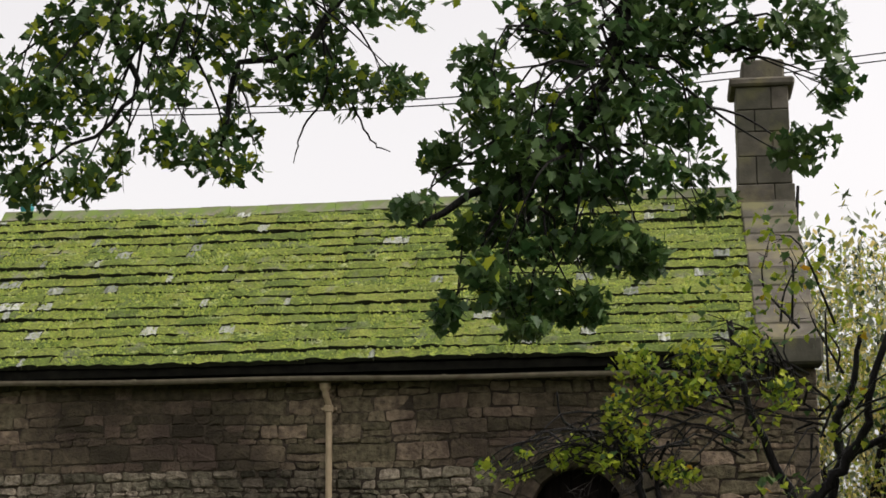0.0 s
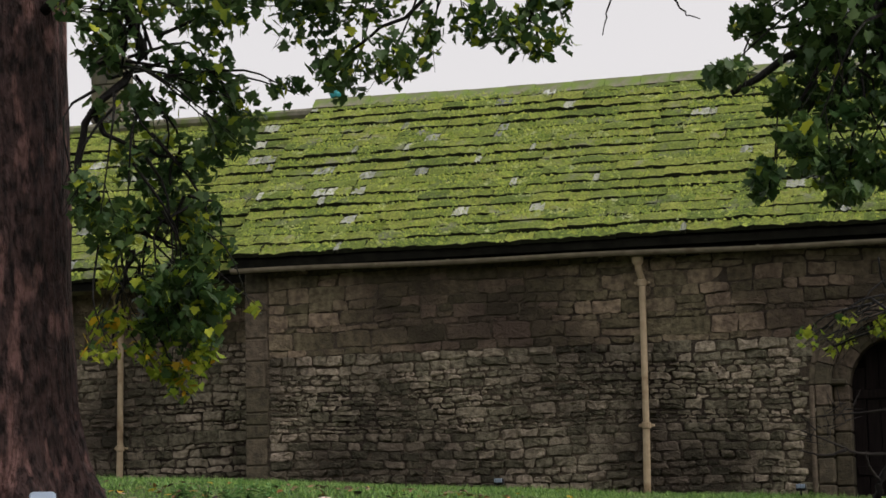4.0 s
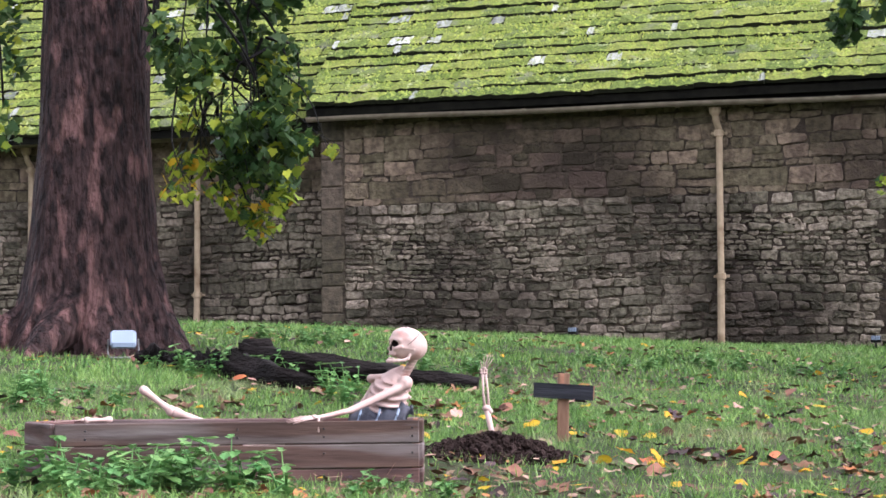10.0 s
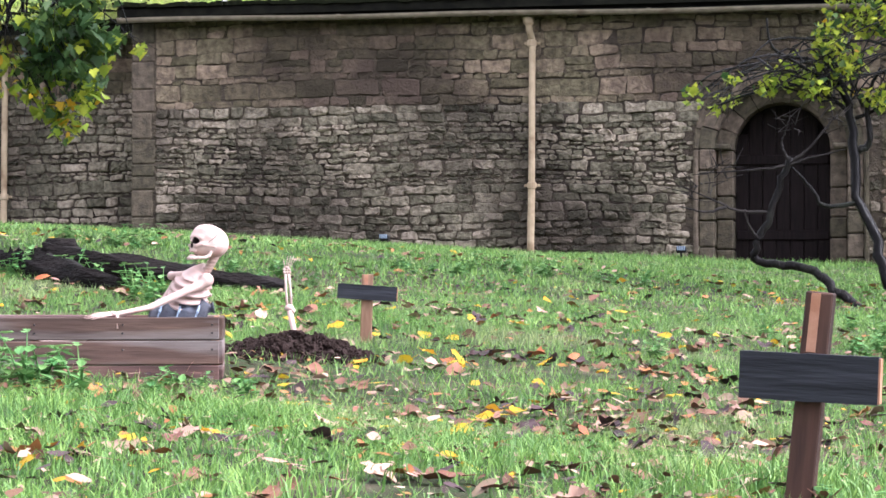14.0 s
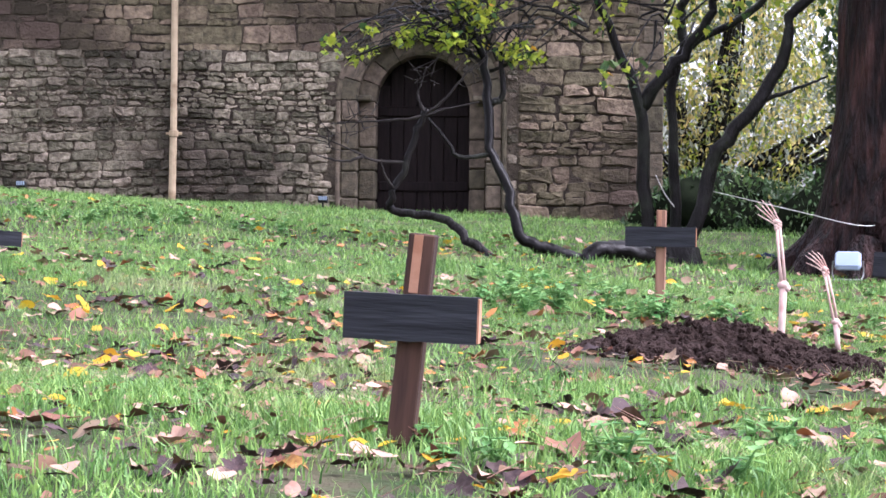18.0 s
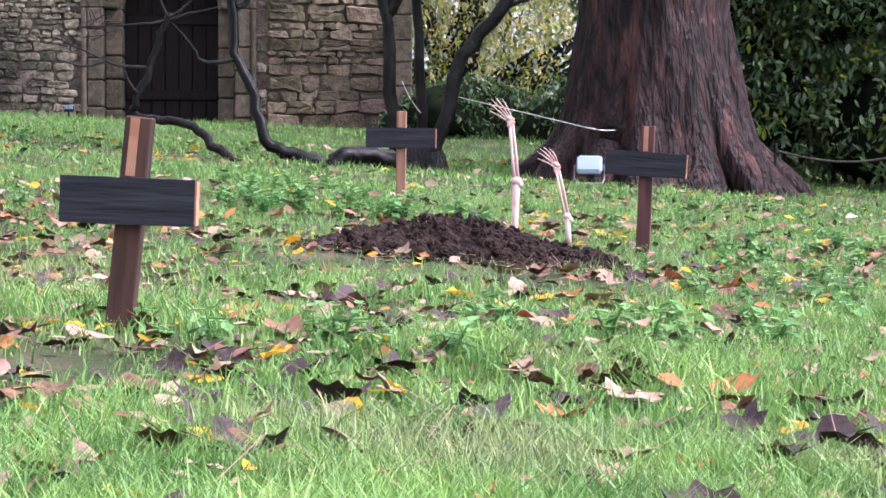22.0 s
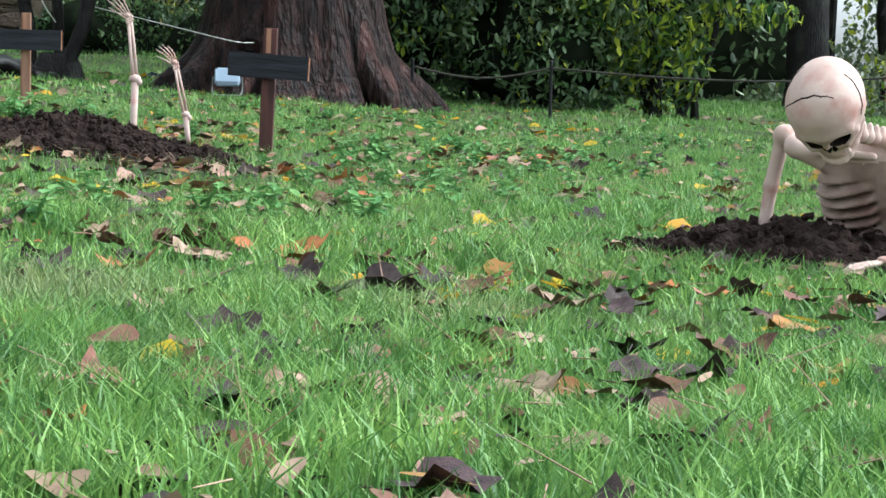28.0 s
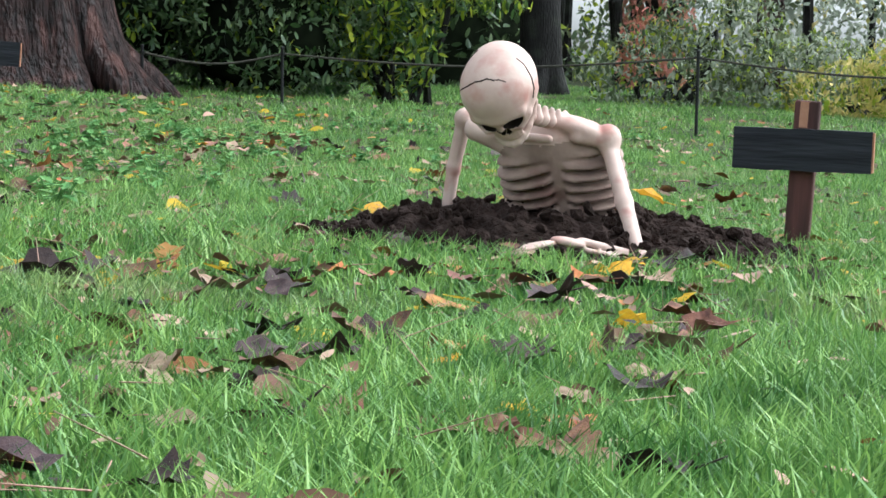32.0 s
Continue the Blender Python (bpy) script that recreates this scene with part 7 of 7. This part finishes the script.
while made < 265:
    h, d = radians(lr.uniform(5, 54)), lr.uniform(1.75, 4.2) if lr.random() < 0.75 else lr.uniform(3.0, 6.0)
    x, y = 0.2 + d * math.sin(h), -0.2 + d * math.cos(h)
    if not clear_of_things(np.array([x]), np.array([y]), 0.02)[0] or float(patch(np.array([x]), np.array([y]), 1.7, 2)[0]) + lr.uniform(-0.9, 0.9) < -0.65:
        continue
    key = lr.choice(("brown", "brown", "tan", "dark", "dark", "dark", "orange", "brown", "dark", "tan", "brown", "tan", "yellow" if d > 2.4 else "dark"))
    s = (0.05 + 0.06 * lr.random() ** 1.5) * (0.75 if key == "yellow" else 1.0)
    ob = new("fallen_leaf", lr.choice(FALL[key]))
    ob.matrix_world = Matrix.Translation((x, y, float(land(x, y)) + lr.uniform(0.008, 0.034))) @ Euler((lr.gauss(0.05, 0.24), lr.gauss(0, 0.24), lr.uniform(0, 6.28))).to_matrix().to_4x4() @ Matrix.Scale(s, 4)
    tagged(ob, LABEL[key], "fallen leaf", "fallen leaves")
    made += 1

# the largest leaves on the near lawn
for key, x, y, s in (("dark", 1.11, 1.02, 0.085), ("tan", 1.05, 0.95, 0.06), ("dark", 1.18, 0.91, 0.06), ("brown", 1.34, 0.85, 0.055), ("tan", 1.42, 1.76, 0.1), ("tan", 1.52, 1.49, 0.085), ("dark", 1.79, 1.54, 0.09), ("orange", 1.99, 1.54, 0.1), ("yellow", 1.9, 1.46, 0.05), ("brown", 1.65, 1.44, 0.08), ("brown", 1.52, 1.16, 0.085), ("tan", 2.06, 1.26, 0.075), ("dark", 1.97, 1.2, 0.08), ("orange", 1.71, 1.03, 0.07), ("yellow", 1.72, 1.12, 0.045), ("tan", 1.28, 1.29, 0.06), ("brown", 2.36, 1.79, 0.08), ("dark", 2.24, 2.26, 0.08), ("brown", 2.65, 1.79, 0.09), ("brown", 1.56, 1.88, 0.06), ("brown", 1.71, 1.87, 0.08), ("brown", 1.91, 2.54, 0.08), ("dark", 1.38, 1.96, 0.09), ("brown", 2.31, 2.96, 0.06), ("tan", 0.88, 2.32, 0.07), ("yellow", 1.62, 3.87, 0.07), ("yellow", 1.2, 1.74, 0.07), ("tan", 1.43, 1.72, 0.08), ("brown", 0.94, 3.91, 0.09), ("orange", 0.86, 3.67, 0.08)):
    ob = new("fallen_leaf", lr.choice(FALL[key][:6]))
    ob.matrix_world = Matrix.Translation((x, y, float(land(x, y)) + 0.024)) @ Euler((lr.gauss(0.1, 0.12), lr.gauss(0, 0.12), lr.uniform(0, 6.28))).to_matrix().to_4x4() @ Matrix.Scale(s, 4)
    tagged(ob, LABEL[key], "fallen leaf", "fallen leaves")

# leaves on and round the mound of the propped skeleton, and one on the small mound
for x, y, z, key, s, turn in ((3.62, 2.82, -0.775, "yellow", 0.085, 0.4), (3.69, 2.83, -0.765, "tan", 0.05, 1.9), (3.77, 2.71, -0.78, "orange", 0.07, 2.6), (3.70, 2.77, -0.845, "tan", 0.03, 0.2), (0.19, 8.17, -0.62, "yellow", 0.1, 1.2)):
    ob = new("fallen_leaf", lr.choice(FALL[key]))
    ob.matrix_world = Matrix.Translation((x, y, z)) @ Euler((0.35, 0.1, turn)).to_matrix().to_4x4() @ Matrix.Scale(s, 4)
    tagged(ob, {"yellow": "bright yellow fallen leaf on dug earth", "tan": "pale tan fallen leaf on dug earth", "orange": "orange fallen leaf on dug earth"}[key], "fallen leaf", "fallen leaves")


def litter(n, r0, r1, seed, size, mix, label):
    r = np.random.default_rng(seed)
    x, y = sector(n, r0, r1, r)
    keep = clear_of_things(x, y) & (patch(x, y, 0.9, 1) + r.uniform(-1, 1, n) > 0.0) & (r.uniform(0, 1, n) > 0.6 * (np.degrees(np.arctan2(x - 0.2, y + 0.2)) > 37))
    x, y = x[keep], y[keep]
    c = np.stack([x, y, land(x, y) + r.uniform(0.008, 0.035, len(x))], 1)
    o = empty("leaf_litter", Matrix.Identity(4), label, "fallen leaves", kind="stuff")
    half = len(c) // 2
    for part_c, shape in ((c[:half], BROAD), (c[half:], OVAL * 1.1)):
        leaf_cloud("leaves", part_c, r.uniform(size[0], size[1], len(part_c)), shape, [M["fall_brown"], M["fall_tan"], M["fall_orange"], M["leaf_yellow"], M["fall_dark"]], o, r, "", mix, 0.76, 0.1)
    return o


litter(4600, 4.2, 9, 61, (0.03, 0.065), (0.38, 0.26, 0.1, 0.06, 0.2), "scattered brown and tan autumn leaves on the lawn")
litter(4600, 9, 20, 62, (0.05, 0.1), (0.38, 0.26, 0.13, 0.09, 0.14), "scattered autumn leaves on the far lawn")
litter(2000, 1.2, 4.5, 63, (0.03, 0.075), (0.4, 0.3, 0.1, 0.05, 0.15), "small leaf scraps among the grass")
litter(9000, 1.2, 7, 64, (0.012, 0.03), (0.4, 0.36, 0.1, 0.04, 0.1), "crumbled leaf bits between the grass")
litter(9000, 7, 15, 65, (0.02, 0.045), (0.42, 0.34, 0.12, 0.04, 0.08), "crumbled leaf bits between the grass")
# curled leaves in drifts on the middle lawn
drift = {}
while sum(len(v) for v in drift.values()) < 1250:
    near = sum(len(v) for v in drift.values()) < 200
    h, d = (radians(lr.uniform(8, 52)), math.sqrt(lr.uniform(1.6 ** 2, 4.4 ** 2))) if near else (radians(lr.uniform(-13, 44)), math.sqrt(lr.uniform(4.2 ** 2, 12 ** 2)))
    x, y = 0.2 + d * math.sin(h), -0.2 + d * math.cos(h)
    if not clear_of_things(np.array([x]), np.array([y]), 0.02)[0] or float(patch(np.array([x]), np.array([y]), 2.3, 5)[0]) + lr.uniform(-0.8, 0.8) < 0.1:
        continue
    key = lr.choice(("brown", "brown", "tan", "dark", "brown", "tan", "orange", "dark", "yellow"))
    m = Matrix.Translation((x, y, float(land(x, y)) + lr.uniform(0.006, 0.03))) @ Euler((lr.gauss(0.05, 0.25), lr.gauss(0, 0.25), lr.uniform(0, 6.28))).to_matrix().to_4x4() @ Matrix.Scale(lr.uniform(0.03, 0.075) if near else lr.uniform(0.05, 0.105), 4)
    drift.setdefault(key, []).append((lr.choice(FALL[key]), m))
for key, pieces in drift.items():
    tagged(joined("leaf_drift", pieces, pieces[0][0].materials[0], None, smooth=True), LABEL[key].replace("leaf", "leaves").replace("curled ", "curled and scattered ") + " in loose drifts", "fallen leaves", kind="stuff")
# straw-like dead stems in the grass
bm = bmesh.new()
for _ in range(700):
    h, d = radians(lr.uniform(-6, 53)), math.sqrt(lr.uniform(1.3 ** 2, 8 ** 2))
    x, y = 0.2 + d * math.sin(h), -0.2 + d * math.cos(h)
    if not clear_of_things(np.array([x]), np.array([y]), 0.02)[0]:
        continue
    p = on_land(x, y, -lr.uniform(0.02, 0.05))
    a, ln = lr.uniform(0, 6.28), lr.uniform(0.03, 0.09)
    tube([p, p + Vector((math.cos(a) * ln, math.sin(a) * ln, lr.uniform(-0.01, 0.05)))], [0.0009, 0.0005], 4, bm, cap=False)
thing("dead_stalks", bm, M["fall_tan"], Matrix.Identity(4), "pale dry grass stalks on the lawn", "stalks", kind="stuff")


def weed_plant(r, rings, size, stem):
    """A leafy weed: stalks with pairs of toothed oval leaves."""
    bm = bmesh.new()
    tooth = np.array([(0, -0.5), (0.2, -0.36), (0.2, -0.22), (0.31, -0.14), (0.27, 0.0), (0.33, 0.08), (0.22, 0.2), (0.2, 0.3), (0.08, 0.4), (0, 0.55), (-0.08, 0.4), (-0.2, 0.3), (-0.22, 0.2), (-0.33, 0.08), (-0.27, 0.0), (-0.31, -0.14), (-0.2, -0.22), (-0.2, -0.36)])
    for _ in range(r.randint(3, 5)):
        a0, ln = r.uniform(0, 6.28), stem * r.uniform(0.6, 1.1)
        top = Vector((math.cos(a0), math.sin(a0), 0)) * ln * 0.5 + Vector((0, 0, ln))
        tube([(0, 0, -0.01), top * 0.5 + Vector((0, 0, ln * 0.1)), top], [0.0035, 0.003, 0.0015], 5, bm, cap=False)
        for k in range(rings):
            q = top * (k + 1) / rings
            for side in (0, 1):
                a = a0 + k * 1.57 + side * 3.14 + r.uniform(-0.3, 0.3)
                s = size * r.uniform(0.6, 1.1) * (1 - 0.35 * k / rings)
                m = Matrix.Translation(q) @ Matrix.Rotation(a, 4, "Z") @ Matrix.Rotation(radians(r.uniform(-35, 15)), 4, "X")
                c = bm.verts.new(m @ Vector((0, s * 0.5, -0.06 * s)))
                vs = [bm.verts.new(m @ Vector((x * s * 1.2, (y + 0.5) * s, 0.25 * abs(x) * s))) for x, y in tooth]
                for i in range(len(vs)):
                    bm.faces.new((c, vs[i], vs[(i + 1) % len(vs)]))
    return bm


WEEDS = [mesh_of("weed", weed_plant(lr, 3, 0.052, 0.08), M["weed"]) for _ in range(5)]
BIG = [mesh_of("weed", weed_plant(lr, 4, 0.066, 0.16), M["weed"]) for _ in range(4)]
spots = []
for cx, cy, rad, n, big in ((3.0, 9.3, 0.75, 18, 1), (3.6, 9.0, 0.5, 10, 1), (-1.3, 6.5, 0.38, 24, 1), (-0.85, 6.6, 0.3, 9, 1), (-0.3, 6.95, 0.3, 5, 0), (2.1, 4.1, 0.4, 7, 0), (1.55, 3.75, 0.25, 6, 0), (2.75, 4.3, 0.35, 9, 0), (3.6, 5.3, 0.5, 10, 0), (4.3, 6.0, 0.5, 8, 0), (5.2, 7.6, 1.0, 30, 0), (6.3, 9.0, 1.2, 26, 0), (-1.3, 12.6, 0.4, 9, 1), (-0.6, 11.7, 0.3, 6, 1), (-1.0, 15.6, 0.5, 9, 1), (0.1, 13.2, 0.4, 8, 1), (1.6, 14.8, 0.7, 12, 0), (2.4, 15.0, 0.6, 10, 1), (-2.2, 10.5, 0.5, 14, 1), (3.9, 11.0, 0.8, 14, 0), (7.2, 11.2, 1.2, 22, 0), (9.2, 10.6, 1.2, 18, 0)):
    for _ in range(n):
        spots.append((cx + lr.gauss(0, rad * 0.6), cy + lr.gauss(0, rad * 0.6), big))
for cx, cy, n in sorted({(round(x / 1.2), round(y / 1.2), b) for x, y, b in spots}):
    pieces = []
    for x, y, big in spots:
        if (round(x / 1.2), round(y / 1.2), big) != (cx, cy, n) or not clear_of_things(np.array([x]), np.array([y]), 0.03)[0]:
            continue
        pieces.append((lr.choice(BIG if big else WEEDS), Matrix.Translation(on_land(x, y)) @ Matrix.Rotation(lr.uniform(0, 6.28), 4, "Z") @ Matrix.Scale(lr.uniform(0.6, 1.15), 4)))
    if pieces:
        ob = joined("weed_patch", pieces, M["weed"], None)
        tagged(ob, "patch of leafy green nettle-like weeds" if n else "patch of low broad-leaved green weeds", "weeds", kind="stuff")


# ---- stones of the walls and slates of the roof ----
wr = random.Random(8)
set_rubble(lay_squared(-4.9, 4.35, -0.55, 1.9, wr, 0.62, True, 0.023, 0.026), south, wr, 0.0, -2.0, 0.9, 300, M["stone"])
set_rubble(lay_squared(4.35, 5.85, -0.55, 3.2, wr, 0.95, True, 0.03), south, wr, 0.0, 4.3, 5.9, 150, M["ashlar"])
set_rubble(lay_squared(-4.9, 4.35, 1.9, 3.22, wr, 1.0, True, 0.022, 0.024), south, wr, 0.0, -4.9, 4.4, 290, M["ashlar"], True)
set_rubble(lay_squared(-12.5, -5.25, -0.5, 2.2, wr, 0.68, False, 0.023, 0.026), annex, wr, 0.9, -8.0, -5.2, 260, M["stone"])
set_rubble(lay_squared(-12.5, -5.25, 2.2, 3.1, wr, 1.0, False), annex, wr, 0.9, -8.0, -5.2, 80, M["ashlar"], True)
# corner stones
for s, sign in ((-5.22, 1), (6.13, -1)):
    z, k = -0.5, 0
    while z < 3.15:
        h = wr.uniform(0.16, 0.38)
        w = wr.uniform(0.26, 0.34) if k % 2 else 0.33
        part("quoin", box((w, 0.16, h - 0.01), (s + sign * w / 2 - sign * 0.012, 0.064 + wr.uniform(-0.006, 0.006), z + h / 2), 0.016), M["jamb"], south)
        z += h
        k += 1

ROWS = 18
slates, annexed = 0, 0
moss = []
for name, par, s0, s1, back, drop in (("main", roof, -5.36, 5.48, 0.0, 0.0), ("annex", roof_annex, -13.4, -5.3, 0.55, 0.13)):
    late = []
    y0, z0 = EAVE.y + back, EAVE.z - drop
    slope = math.atan2(RIDGE.z - drop - z0, RIDGE.y - y0)
    dirv = Vector((0, math.cos(slope), math.sin(slope)))
    nrm = Vector((0, -math.sin(slope), math.cos(slope)))
    full = math.hypot(RIDGE.z - drop - z0, RIDGE.y - y0)
    step = full / ROWS
    for row in range(ROWS):
        s = s0 + wr.uniform(-0.15, 0.02) if row else s0
        s = max(s, s0 - 0.03)
        sag = 0.012 * math.sin(row * 1.3)
        while s < s1 - 0.05:
            w = wr.uniform(0.22, 0.62)
            bare = wr.random() < 0.1
            w = wr.uniform(0.07, 0.26) if bare else w
            if s + w > s1 - 0.12:
                w = s1 - s
            c = Vector((s + w / 2, y0, z0)) + dirv * (row * step - 0.05 + wr.uniform(-0.014, 0.014) + 0.006 * math.sin(s * 1.7 + row * 2.1)) + nrm * (0.012 + sag + 0.012 * math.sin(s * 0.8 + row))
            m = Matrix.Translation(c) @ Matrix.Rotation(slope - 0.11 + wr.uniform(-0.012, 0.012), 4, "X") @ Matrix.Rotation(wr.uniform(-0.012, 0.012), 4, "Z") @ Matrix.Rotation(wr.uniform(-0.012, 0.012), 4, "Y") \
                @ Matrix.Diagonal((w * 1.03, step * 1.32, wr.uniform(0.048, 0.064), 1))
            me = wr.choice(BARE_SLATES if bare else SLATES)
            if (name == "main" and -3.6 < s < 3.6 and slates < 300) or (name == "annex" and s > -8.0 and annexed < 150):
                part("slate", me, None, par, m=m)
                slates, annexed = (slates + 1, annexed) if name == "main" else (slates, annexed + 1)
            else:
                late.append((me, m))
            for _ in range(int(w / (0.016 if bare else 0.0048))):
                q = c + Vector((wr.uniform(-w / 2, w / 2), 0, 0)) + dirv * step * wr.uniform(0.1, 0.93) + nrm * wr.uniform(0.049, 0.062)
                if noise.noise(q * 1.7) + 0.4 * noise.noise(q * 6.0) > (-0.2 if wr.random() < 0.6 else -0.6):
                    moss.append((par, q))
            s += w
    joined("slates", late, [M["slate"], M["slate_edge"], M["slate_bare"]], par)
# moss cushions
for par in (roof, roof_annex):
    q = np.array([p for o, p in moss if o is par])
    n = len(q)
    r = np.random.default_rng(90)
    k = 6
    a = np.arange(k) * 2 * np.pi / k
    rad = (0.006 + 0.018 * r.uniform(0, 1, n) ** 2)[:, None]
    hgt = r.uniform(0.003, 0.022, n)
    cs, sn = math.cos(SLOPE), math.sin(SLOPE)
    jit = r.uniform(0.75, 1.25, (n, k))
    u, v = np.cos(a)[None] * rad * jit * 1.4, np.sin(a)[None] * rad * jit
    ring = np.stack([q[:, None, 0] + u, q[:, None, 1] + v * cs + 0.012 * sn, q[:, None, 2] + v * sn - 0.012 * cs], 2)
    topv = q + np.stack([np.zeros(n), -sn * hgt, cs * hgt], 1)
    v_ = np.concatenate([ring, topv[:, None]], 1).reshape(-1, 3)
    i = np.arange(k)
    f = (np.arange(n)[:, None, None] * (k + 1) + np.stack([i, (i + 1) % k, np.full(k, k)], 1)[None]).reshape(-1, 3)
    part("moss", arrays_mesh("moss", v_, f, M["moss"], True), None, par, "cushions of bright green moss", kind="stuff")
